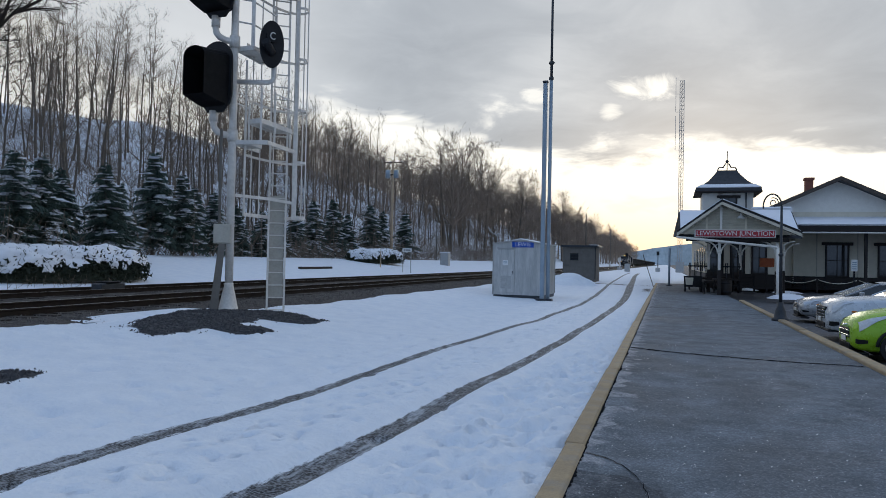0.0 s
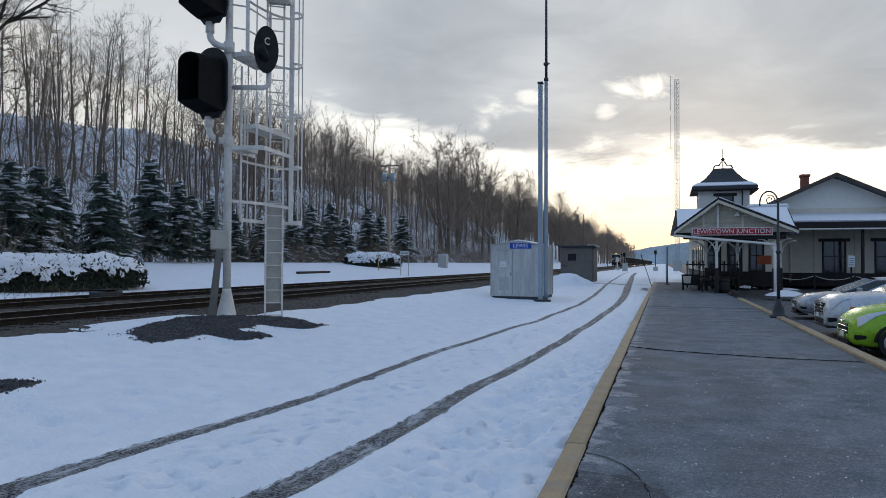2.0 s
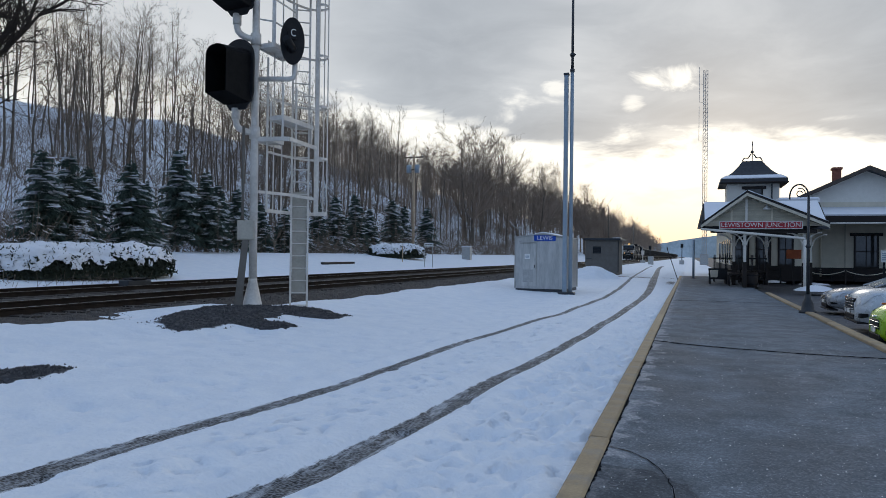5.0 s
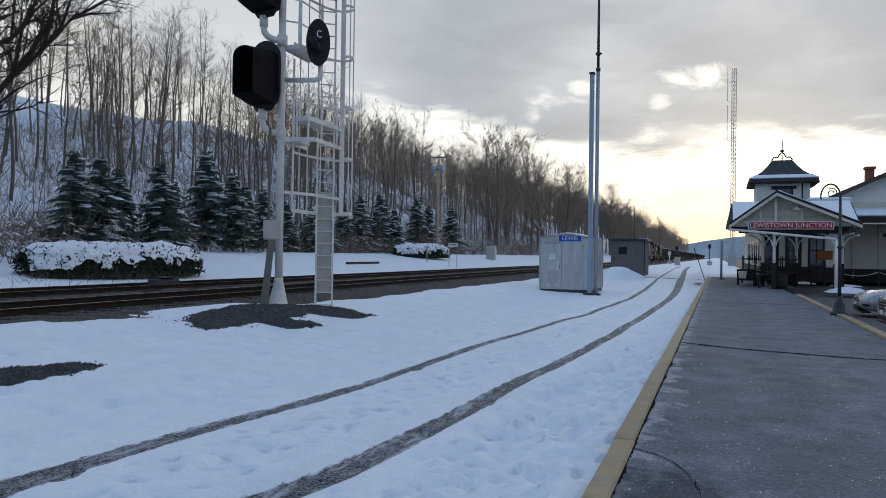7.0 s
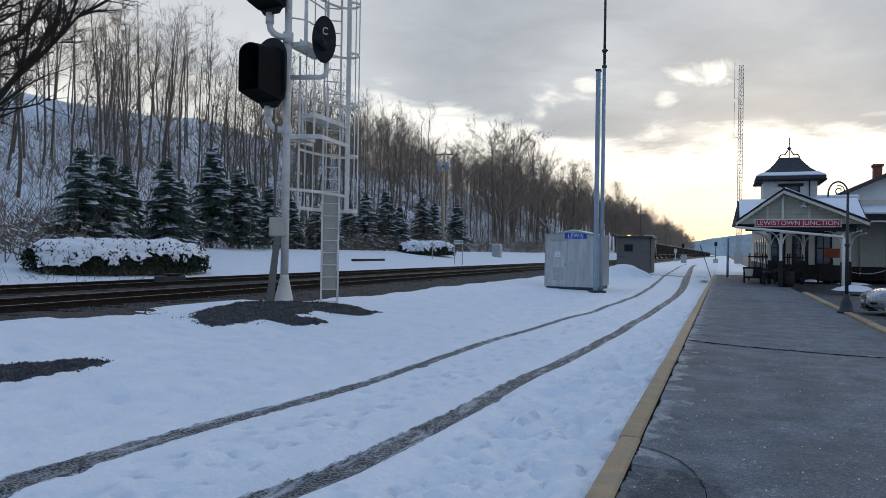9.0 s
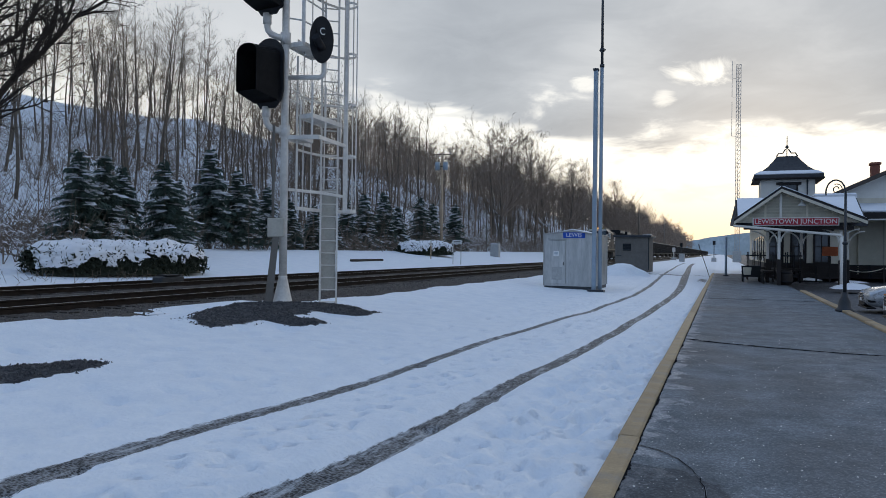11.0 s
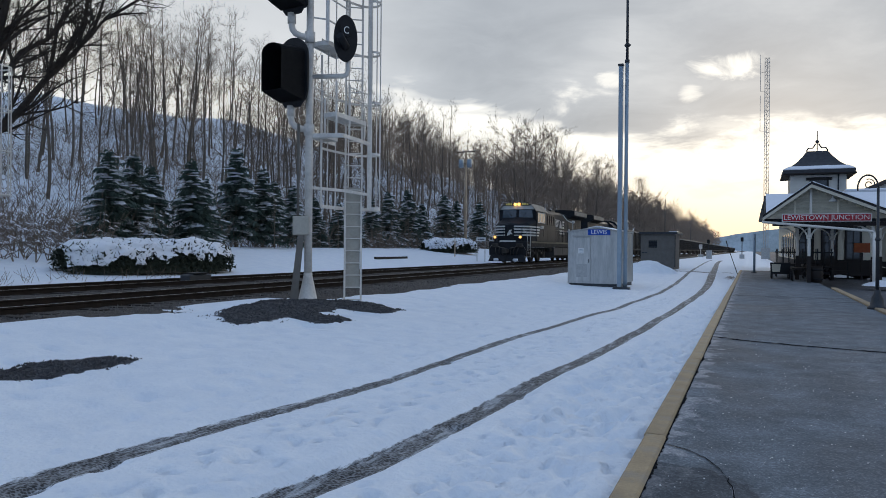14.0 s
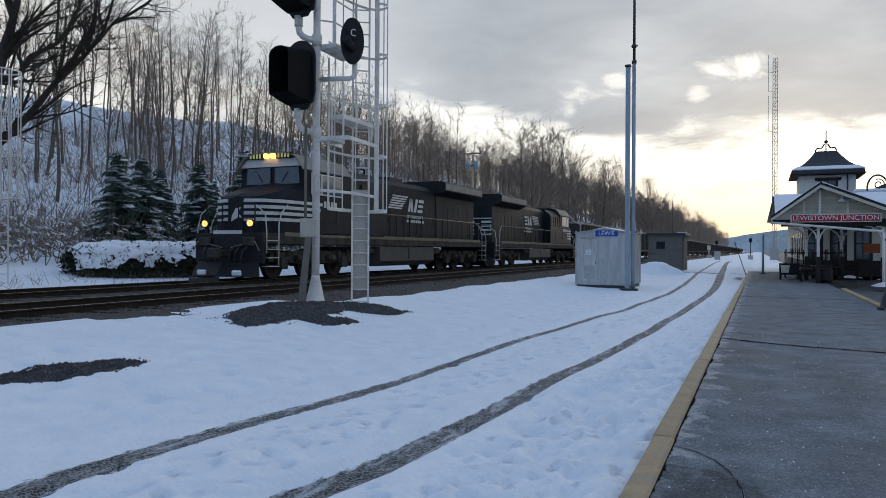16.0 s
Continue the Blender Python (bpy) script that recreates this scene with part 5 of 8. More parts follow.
def build_radio_mast():
    m = thing("radio_mast", pose(-5.05, 30.25, -0.02), "blue-grey tapered steel post carrying a tall thin antenna", "radio mast")
    bm = B()
    box(bm, -0.16, -0.14, 0.02, 0.02, 0.06, 9.42, 0.02)
    post = part("post", bm, BLUESTEEL, m)
    part("post_cap", box(B(), -0.19, -0.17, 9.423, 0.05, 0.09, 9.51, 0.02), DARKSTEEL, post)
    bm = B()
    tube(bm, (0.17, 0.0, 0.03), (0.17, 0.0, 9.6), 0.085, 0.075, n=12)
    part("antenna_tube", bm, BLUESTEEL, m)
    bm = B()
    tube(bm, (0.17, 0, 9.6), (0.17, 0, 13.6), 0.06, 0.05, n=10)
    for z in (10.3, 9.62):
        tube(bm, (0.17, 0, z - 0.06), (0.17, 0, z + 0.06), 0.1, n=10)
    tube(bm, (0.05, 0, 10.3), (0.32, 0, 10.3), 0.03, n=6)
    part("antenna", bm, DARKSTEEL, m)
    part("base_plate", box(B(), -0.32, -0.24, -0.1, 0.36, 0.2, 0.03, 0.01), DARKSTEEL, m)
    part("cable_box", box(B(), -0.10, -0.20, 1.2, 0.0, -0.141, 1.45, 0.01), BLUESTEEL, m)


build_radio_mast()


def build_shed():
    s = thing("equipment_shed", pose(-8.6, 61.2, 0.2, 0, 0, -1.5), "small grey-brown block shed with a flat roof behind a snow bank", "shed")
    part("wall", box(B(), 0, 0, -0.5, 2.75, 3.4, 2.75, 0.02), SHEDGREY, s)
    part("roof", box(B(), -0.15, -0.2, 2.753, 3.0, 3.6, 2.92, 0.02), DARKSTEEL, s, "flat dark roof")
    part("roof_snow", box(B(), 2.3, -0.15, 2.923, 2.98, 1.0, 2.97, 0.02), SNOW, s)
    win = part("window", box(B(), 0.65, -0.03, 1.6, 1.35, -0.003, 2.2), BLACK, s, "dark barred window")
    for k in range(4):
        part("bar", box(B(), 0.65, -0.045, 1.68 + 0.14 * k, 1.35, -0.031, 1.70 + 0.14 * k), DARKSTEEL, win)
    part("downpipe", tube(B(), (2.78, 0.1, 0), (2.78, 0.1, 2.7), 0.04, n=6), DARKSTEEL, s)
    part("sill_pipe", box(B(), 0.1, -0.06, 1.15, 0.55, -0.003, 1.2), DARKSTEEL, s)


build_shed()


def line_pole(x, y, z, h, label, arms=(), cans=0, mat=None, r=0.14):
    p = thing("utility_pole", pose(x, y, z), label, "utility pole", "line-side poles")
    part("pole", tube(B(), (0, 0, -0.3), (0, 0, h), r, r * 0.7, n=10), mat or BARK, p)
    for a in arms:
        arm = part("crossarm", box(B(), -1.1, -0.06, h - a - 0.06, 1.1, 0.06, h - a + 0.06), BARK, p)
        for k in range(4):
            part("insulator", lathe(B(), [(0.03, h - a + 0.06), (0.05, h - a + 0.12), (0.02, h - a + 0.2)], 8, (-1.0 + k * 0.67, 0, 0)), BLUESTEEL, arm)
    for k in range(cans):
        c = part("transformer", tube(B(), (-0.5 + 1.0 * k, -0.25, h - 2.05), (-0.5 + 1.0 * k, -0.25, h - 1.15), 0.28, n=14), BLUESTEEL, p, "blue-grey transformer can")
        part("bushing", tube(B(), (-0.5 + k, -0.25, h - 1.15), (-0.5 + k, -0.25, h - 0.95), 0.05, n=6), CREAM, c)
        part("clamp", box(B(), min(0, -0.3 + 0.6 * k) - 0.02, -0.2, h - 1.7, max(0, -0.3 + 0.6 * k) + 0.02, -0.1, h - 1.6), DARKSTEEL, p)
    return p


WOODPOLE = material("weathered_pole_wood", (0.34, 0.25, 0.165), (0.58, 0.45, 0.32), 0.9, scale=3, fine=20, bump=0.3, stretch=(1, 1, 0.2))
line_pole(-30.0, 74.3, 1.0, 11.9, "brown wooden utility pole with two transformers and a crossarm", (0.25,), 2, WOODPOLE, 0.18)
line_pole(-30.0, 90.8, 1.0, 6.3, "short grey pole at the foot of the wooded slope", (), 0, SHEDGREY, 0.1)
line_pole(-23.0, 212.0, 0.9, 15.5, "tall dark pole beside the distant trees", (), 0, None, 0.22)
line_pole(-19.6, 262.0, 0.3, 13.5, "thin distant line-side pole", (), 0, SHEDGREY, 0.16)


def build_lineside():
    c = thing("relay_cabinet", pose(-25.5, 80.5, 0.75), "grey metal relay cabinet standing in the snow", "relay cabinet")
    part("body", box(B(), -0.5, -0.35, -0.1, 0.55, 0.35, 1.72, 0.03), GALV, c)
    part("door", box(B(), -0.42, -0.38, 0.1, 0.47, -0.353, 1.6, 0.01), GALV, c)
    part("snow_cap", box(B(), -0.5, -0.35, 1.723, 0.55, 0.35, 1.8, 0.03), SNOW, c)
    f = thing("sign_frame", pose(-21.0, 55.6, 0.45), "small white line-side sign on two thin posts", "sign")
    for x in (-0.36, 0.36):
        part("post", tube(B(), (x, 0, -0.2), (x, 0, 2.1), 0.035, n=8), GALV, f)
    part("board", box(B(), -0.42, -0.03, 1.78, 0.42, 0.0, 2.08, 0.01), WHITE, f)
    for k in range(3):
        part("word_bar", box(B(), -0.3 + 0.21 * k, -0.036, 1.88, -0.14 + 0.21 * k, -0.031, 1.98), DARKSTEEL, f)
    g = thing("marker_post", pose(-24.0, 57.0, 0.95), "thin wooden marker post by the conifers", "marker post")
    part("stake", box(B(), -0.04, -0.03, -0.1, 0.04, 0.03, 1.5), WOODPOLE, g)
    part("tab", box(B(), -0.1, -0.05, 1.3, 0.1, -0.032, 1.55), WHITE, g)
    w = thing("timber_baulk", pose(-24.0, 45.1, land(-24, 45.1) - 0.02, 0, 0, 1.5), "dark square timber lying in the snow", "timber")
    part("beam", box(B(), -0.12, -2.5, 0, 0.12, 2.5, 0.17, 0.02), TIE, w)
    part("snow_cap", box(B(), -0.11, -2.4, 0.173, 0.11, 2.4, 0.2, 0.01), SNOW, w)
    p = thing("steel_post", pose(0.22, 55.6, 0), "plain grey steel post at the platform's end", "post")
    part("shaft", tube(B(), (0, 0, 0), (0, 0, 2.85), 0.085, n=10), BLUESTEEL, p)
    part("foot", box(B(), -0.2, -0.2, 0.0, 0.2, 0.2, 0.05, 0.01), DARKSTEEL, p)
    q = thing("crossing_lever", pose(-0.85, 53.5, -0.1), "thin rusty lever leaning beside the platform kerb", "lever")
    part("rod", bar(B(), [(0, 0, 0), (-0.75, 1.0, 2.2)], 0.025, 6), RAIL_RUST, q)
    part("grip", bar(B(), [(-0.75, 1.0, 2.2), (-0.8, 1.1, 2.4)], 0.035, 6), RAIL_RUST, q)
    # distant dwarf signals and cabinets beyond the shed
    for x, y, h, label in ((-9.3, 150.0, 2.9, "white-painted distant signal post with a small box"), (-9.0, 172.0, 4.2, "distant dark signal on a thin post"), (-1.8, 165.0, 4.6, "distant dark double signal on a thin post")):
        d = thing("distant_signal", pose(x, y, -0.1), label, "signal post", "distant signals")
        part("post", tube(B(), (0, 0, 0), (0, 0, h), 0.09, n=8), SILVER if h < 3 else DARKSTEEL, d)
        part("head", box(B(), -0.3, -0.2, h - 0.9, 0.3, 0.1, h, 0.04), SILVER if h < 3 else BLACK, d)
        part("foot", box(B(), -0.5, -0.3, 0, 0.5, 0.3, 0.9, 0.03), GALV, d)
    k = thing("relay_cabinet", pose(-7.2, 140.0, -0.1), "grey metal relay cabinet beside the far track", "relay cabinet")
    part("body", box(B(), -0.5, -0.4, 0, 0.5, 0.4, 1.7, 0.03), GALV, k)
    part("door", box(B(), -0.42, -0.43, 0.2, 0.42, -0.403, 1.5, 0.01), GALV, k)


build_lineside()


def build_lattice():
    t = thing("lattice_tower", pose(2.6, 150.0, 0), "tall thin lattice radio tower with whip antennas", "radio tower")
    H, w = 39.2, 0.42
    legs = [(-w, -w * 0.6), (w, -w * 0.6), (0, w * 0.9)]
    for x, y in legs:
        part("leg", tube(B(), (x, y, 0), (x, y, H), 0.05, n=5), GALV, t)
    bm = B()
    n = 46
    for k in range(n):
        z0, z1 = k * H / n, (k + 1) * H / n
        for i in range(3):
            a, b = legs[i], legs[(i + 1) % 3]
            tube(bm, (*a, z0), (*b, z1), 0.028, n=3, caps=False)
            tube(bm, (*a, z1), (*b, z1), 0.024, n=3, caps=False)
    part("bracing", bm, GALV, t)
    for z0, z1 in ((36.5, 40.0), (25.0, 32.0), (32.8, 38.5)):
        part("whip_antenna", bar(B(), [(-w, 0, z0), (-1.2, 0, z0), (-1.2, 0, z1)], 0.045, 5), GALV, t)
    part("cabin", box(B(), -0.8, -0.8, 0, 0.8, 0.8, 2.2, 0.05), GALV, t)


build_lattice()


# ---- station ----
PLANK = material("cream_board", (0.42, 0.385, 0.30), (0.56, 0.52, 0.41), 0.75, scale=3, fine=30, bump=0.1, island=0.12)
BRICKRED = material("chimney_brick", (0.20, 0.07, 0.05), (0.33, 0.13, 0.09), 0.85, scale=6, fine=40, bump=0.3)
WINGLASS = material("old_window_glass", (0.012, 0.014, 0.016), (0.05, 0.054, 0.058), 0.06, 0.0, scale=0.9, fine=5, bump=0.0, spec=0.8)
ORANGE = material("faded_orange_paint", (0.35, 0.08, 0.03), (0.5, 0.14, 0.05), 0.7, scale=4, fine=30)


def sash(parent, x0, y, z0, x1, z1, trim, deep=0.1):
    """A sash window in a wall that faces -y: frame, sill, lintel and panes."""
    w = part("window", box(B(), x0, y - 0.02, z0, x1, y + deep, z1), WINGLASS, parent, "dark sash window")
    t = 0.12
    bm = B()
    box(bm, x0 - t, y - 0.06, z0, x0, y - 0.004, z1)
    box(bm, x1, y - 0.06, z0, x1 + t, y - 0.004, z1)
    box(bm, x0 - t, y - 0.07, z0 - 0.1, x1 + t, y - 0.004, z0)
    part("frame", bm, trim, w)
    part("lintel", box(B(), x0 - 0.35, y - 0.12, z1 + 0.003, x1 + 0.35, y - 0.004, z1 + 0.22, 0.01), trim, w)
    xm, zm = (x0 + x1) / 2, (z0 + z1) / 2
    bm = B()
    box(bm, xm - 0.025, y - 0.05, z0, xm + 0.025, y - 0.021, z1)
    box(bm, x0, y - 0.05, zm - 0.03, x1, y - 0.021, zm + 0.03)
    part("glazing_bar", bm, trim, w)
    return w


def build_station_house():
    h = thing("station_house", pose(0, 0, 0), "cream wooden station building with brown wainscot and snowy porch roof", "station")
    # main hall, gable to the platform end
    x0, x1, y0, y1 = 7.3, 17.0, 56.0, 84.0
    part("wall", box(B(), x0, y0, 0, x1 + 14, y1, 5.6), CREAM, h)
    bm = B()
    prism(bm, [(6.6, 5.55), (11.6, 7.75), (x1 + 1.2, 5.1), (x1 + 1.2, 4.6), (6.9, 4.6)], "y", y0 + 0.02, y1)
    part("gable_wall", bm, CREAMWHITE, h, "pale painted gable")
    bm = B()
    for s, (xa, za), (xb, zb) in ((0, (6.2, 5.3), (11.6, 7.82)), (1, (11.6, 7.82), (18.5, 4.5))):
        prism(bm, [(xa, za), (xb, zb), (xb, zb + 0.24), (xa, za + 0.24)], "y", y0 - 0.9, y1 + 0.5)
    roof = part("roof", bm, SLATE, h, "dark shingle roof")
    for (xa, za), (xb, zb) in (((6.15, 5.21), (11.6, 7.75)), ((11.6, 7.75), (18.5, 4.42))):
        part("bargeboard", prism(B(), [(xa, za), (xb, zb), (xb, zb + 0.30), (xa, za + 0.30)], "y", y0 - 1.0, y0 - 0.905), TRIMBROWN, roof)
    ch = part("chimney", box(B(), 10.2, 60, 6.5, 10.75, 60.6, 8.35, 0.02), BRICKRED, roof, "short brick chimney")
    part("chimney_cap", box(B(), 10.12, 59.92, 8.353, 10.83, 60.68, 8.55, 0.03), BRICKRED, ch)
    # porch roof along the end wall, snow on it
    bm = B()
    prism(bm, [(52.6, 4.35), (56.0, 5.05), (56.0, 5.13), (52.5, 4.43)], "x", 7.3, 31.5)
    porch = part("porch_roof", bm, SLATE, h)
    part("porch_snow", prism(B(), [(52.6, 4.434), (56.0, 5.134), (56.0, 5.26), (52.55, 4.54)], "x", 7.4, 31.4), SNOW, porch, "even layer of snow")
    part("porch_fascia", box(B(), 7.3, 52.45, 3.98, 31.5, 52.58, 4.42, 0.01), BROWN, porch)
    part("gutter", box(B(), 7.3, 52.36, 3.9, 31.5, 52.48, 4.0, 0.02), CREAMWHITE, porch, "pale gutter")
    part("porch_ceiling", box(B(), 7.35, 52.6, 4.15, 31.4, 55.98, 4.2), BROWN, porch)
    part("wainscot", box(B(), x0 - 0.03, y0 - 0.07, 0, x1 + 14, y0 - 0.003, 0.95, 0.01), BROWN, h, "dark brown board wainscot")
    part("plinth", box(B(), x0 - 0.05, y0 - 0.12, 0, x1 + 14, y0 - 0.073, 0.25, 0.01), BROWN, h)
    for k in range(9):
        x = x0 + 0.35 + k * 2.6
        part("board_batten", box(B(), x, y0 - 0.03, 0.96, x + 0.08, y0 - 0.003, 4.2), PLANK, h)
    for x in (10.95, 14.25, 17.6, 21.0):
        sash(h, x, y0, 1.05, x + 1.3, 3.2, BROWN)
    for x in (12.65, 19.0, 25.0):
        part("porch_post", box(B(), x - 0.09, 52.75, 0, x + 0.09, 52.93, 4.15, 0.01), BROWN, h)
    part("downpipe", tube(B(), (8.75, 55.9, 0.3), (8.75, 55.9, 4.1), 0.06, n=8), CREAM, h)
    # long waiting room wing beside the platform, under the cupola
    part("wing_wall", box(B(), 2.75, 53.2, 0, 7.28, 84, 4.6), CREAM, h)
    part("wing_wainscot", box(B(), 2.68, 53.13, 0, 7.28, 53.197, 1.05, 0.01), BROWN, h)
    part("wing_wainscot", box(B(), 2.68, 53.2, 0, 2.747, 84, 1.05, 0.01), BROWN, h)
    for x in (3.0, 4.4, 5.8):
        sash(h, x, 53.2, 1.15, x + 0.75, 3.2, BROWN)
    for k in range(7):
        part("wing_window", box(B(), 2.70, 55 + 3.2 * k, 1.15, 2.76, 56 + 3.2 * k, 3.0), WINGLASS, h)
    bm = B()
    prism(bm, [(43.2, 3.35), (46.6, 4.95), (84, 4.95), (84, 4.75), (46.6, 4.75), (43.2, 3.2)], "x", 0.72, 7.2)
    wing = part("wing_roof", bm, SLATE, h, "shingled wing roof")
    part("wing_snow", prism(B(), [(43.3, 3.40), (46.6, 4.955), (46.6, 5.05), (43.25, 3.5)], "x", 0.78, 7.1), SNOW, wing, "smooth snow on the roof slope")
    part("wing_bargeboard", prism(B(), [(43.0, 3.15), (46.6, 4.80), (46.6, 4.98), (43.0, 3.33)], "x", 0.68, 0.715), BROWN, wing)
    part("wing_ridge", box(B(), 3.0, 52, 4.953, 7.25, 70, 5.45, 0.05), SLATE, wing)
    part("wing_ridge_snow", box(B(), 5.5, 51.5, 5.2, 8.0, 56, 5.65, 0.1), SNOW, wing)
    # cupola
    cup = part("cupola", box(B(), 2.72, 60, 4.9, 6.5, 63.8, 7.7), CREAMWHITE, h, "square off-white cupola")
    bm = B()
    prof = [(2.42, 7.55), (2.42, 7.78), (1.95, 8.05), (1.45, 8.45), (1.02, 8.95), (0.72, 9.38)]
    rows = [[bm.verts.new((4.62 + sx * r, 61.9 + sy * r, z)) for sx, sy in ((-1, -1), (1, -1), (1, 1), (-1, 1))] for r, z in prof]
    for p, q in zip(rows, rows[1:]):
        for i in range(4):
            bm.faces.new((p[i], p[(i + 1) % 4], q[(i + 1) % 4], q[i]))
    bm.faces.new(rows[0][::-1])
    bm.faces.new(rows[-1])
    cr = part("cupola_roof", bm, SLATE, cup, "flared dark slate roof")
    bm = B()
    rows = [[bm.verts.new((4.62 + sx * r, 61.9 + sy * r, z)) for sx, sy in ((-1, -1), (1, -1), (1, 1), (-1, 1))] for r, z in ((2.38, 7.795), (1.97, 8.12), (2.40, 7.86))]
    for a, b in ((0, 1), (1, 2), (2, 0)):
        for i in range(4):
            bm.faces.new((rows[a][i], rows[a][(i + 1) % 4], rows[b][(i + 1) % 4], rows[b][i]))
    part("cupola_snow", bm, SNOW, cup)
    part("cupola_eave", box(B(), 2.14, 59.42, 7.42, 7.1, 64.4, 7.545, 0.02), BROWN, cup)
    sash(cup, 4.15, 60, 6.2, 5.2, 7.0, BROWN)
    bm = B()
    for sx in (-1, 1):
        bar(bm, [(4.62 + sx * 0.75, 61.2, 9.38), (4.62 + sx * 0.6, 61.2, 9.62), (4.62 + sx * 0.3, 61.2, 9.62), (4.62 + sx * 0.1, 61.2, 9.95)], 0.05, 6)
    tube(bm, (4.62, 61.2, 9.38), (4.62, 61.2, 10.95), 0.035, n=6)
    lathe(bm, [(0.03, 9.95), (0.16, 10.1), (0.03, 10.25)], 10, (4.62, 61.2, 0))
    part("cresting", bm, DARKSTEEL, cup, "iron roof cresting with a finial")
    part("cupola_pipe", tube(B(), (5.95, 59.9, 5.0), (5.95, 59.9, 7.4), 0.05, n=8), DARKSTEEL, cup)


build_station_house()


def build_canopy():
    c = thing("platform_canopy", pose(0, 0, 0), "wooden gabled platform canopy with a red station sign", "canopy")
    L, P, R = (0.53, 3.32), (2.77, 4.99), (6.63, 3.32)
    Y0, Y1 = 40.0, 47.0
    bm = B()
    prism(bm, [(L[0] + 0.15, L[1] - 0.05), (P[0], P[1] - 0.12), (R[0] - 0.2, R[1] - 0.05)], "y", Y0 + 0.25, Y0 + 0.33)
    part("gable_board", bm, CREAM, c, "faded cream board gable")
    for k in range(9):
        z = 3.56 + k * 0.15
        xa = L[0] + (z + 0.2 - L[1]) / (P[1] - L[1]) * (P[0] - L[0]) + 0.1
        xb = R[0] - (z + 0.2 - R[1]) / (P[1] - R[1]) * (R[0] - P[0]) - 0.15
        if xb - xa > 0.3:
            part("gable_plank", box(B(), xa, Y0 + 0.222, z, xb, Y0 + 0.247, z + 0.138, 0.004), PLANK, c)
    for x in (2.05, 4.0):
        part("gable_stile", box(B(), x - 0.05, Y0 + 0.17, 3.5, x + 0.05, Y0 + 0.218, 4.2), CREAM, c)
    roof = None
    for (xa, za), (xb, zb) in ((L, P), (P, R)):
        ob = part("roof_slope", prism(B(), [(xa, za), (xb, zb), (xb, zb + 0.1), (xa, za + 0.1)], "y", Y0 - 0.3, Y1), SLATE, c, "dark shingled roof slope")
        part("rafter_edge", prism(B(), [(xa, za - 0.16), (xb, zb - 0.16), (xb, zb - 0.003), (xa, za - 0.003)], "y", Y0 - 0.32, Y0 - 0.2), CREAM, ob, "faded cream bargeboard")
        part("roof_cap", prism(B(), [(xa, za + 0.06), (xb, zb + 0.06), (xb, zb + 0.12), (xa, za + 0.12)], "y", Y0 - 0.36, Y0 - 0.322), BROWN, ob)
        part("roof_snow", prism(B(), [(xa + 0.1, za + 0.11), (xb, zb + 0.104), (xb, zb + 0.19), (xa + 0.1, za + 0.19)], "y", Y0 + 0.1, Y1 - 0.1), SNOW, ob, "snow on the slope")
    part("king_post", box(B(), P[0] - 0.06, Y0 + 0.1, 3.5, P[0] + 0.06, Y0 + 0.215, 4.75), CREAMWHITE, c)
    sign = part("station_sign", box(B(), 1.43, Y0 - 0.16, 3.10, 5.41, Y0 - 0.10, 3.51, 0.01), WHITE, c, "red name board with white serif lettering")
    face = part("face", box(B(), 1.48, Y0 - 0.175, 3.14, 5.36, Y0 - 0.163, 3.47), RED, sign)
    lettering("letters", "LEWISTOWN JUNCTION", 0.335, WHITE, face, pose(3.42, Y0 - 0.178, 3.305, 90, 0, 0), 0.002, 1.02)
    part("tie_beam", box(B(), 1.0, Y0 + 0.1, 2.90, 6.1, Y0 + 0.22, 3.08, 0.01), BROWN, c)
    part("drain_pipe", bar(B(), [(0.5, Y0 - 0.25, 3.1), (5.42, Y0 - 0.25, 2.62), (5.5, Y0 - 0.25, 2.5)], 0.065, 8), CREAMWHITE, c, "sloping white drain pipe")
    part("downpipe", tube(B(), (5.5, Y0 - 0.25, 0), (5.5, Y0 - 0.25, 2.55), 0.075, n=10), CREAMWHITE, c)
    part("gable_lamp", lathe(B(), [(0.2, 4.12), (0.17, 4.2), (0.05, 4.3), (0.04, 4.42)], 12, (3.75, Y0 + 0.1, 0)), WHITE, c)
    # turned posts with curved braces
    for x, y in ((2.72, Y0 + 0.35), (5.55, Y0 + 0.35), (2.4, Y0 + 4.2), (4.25, Y0 + 5.6), (6.4, Y0 + 4.2)):
        bm = B()
        box(bm, x - 0.1, y - 0.1, 0, x + 0.1, y + 0.1, 1.35, 0.02)
        post = part("post_base", bm, BROWN, c, "dark brown lower post")
        bm = B()
        box(bm, x - 0.07, y - 0.07, 1.353, x + 0.07, y + 0.07, 2.88, 0.02)
        box(bm, x - 0.11, y - 0.11, 2.3, x + 0.11, y + 0.11, 2.42, 0.02)
        part("post", bm, CREAMWHITE, c)
        for s in (-1, 1):
            pts = [(x + s * (0.08 + 0.75 * (1 - math.cos(a))), y, 2.25 + 0.68 * math.sin(a)) for a in [k * math.pi / 2 / 8 for k in range(9)]]
            part("curved_brace", bar(B(), pts, 0.042, 6), CREAMWHITE, c)


build_canopy()


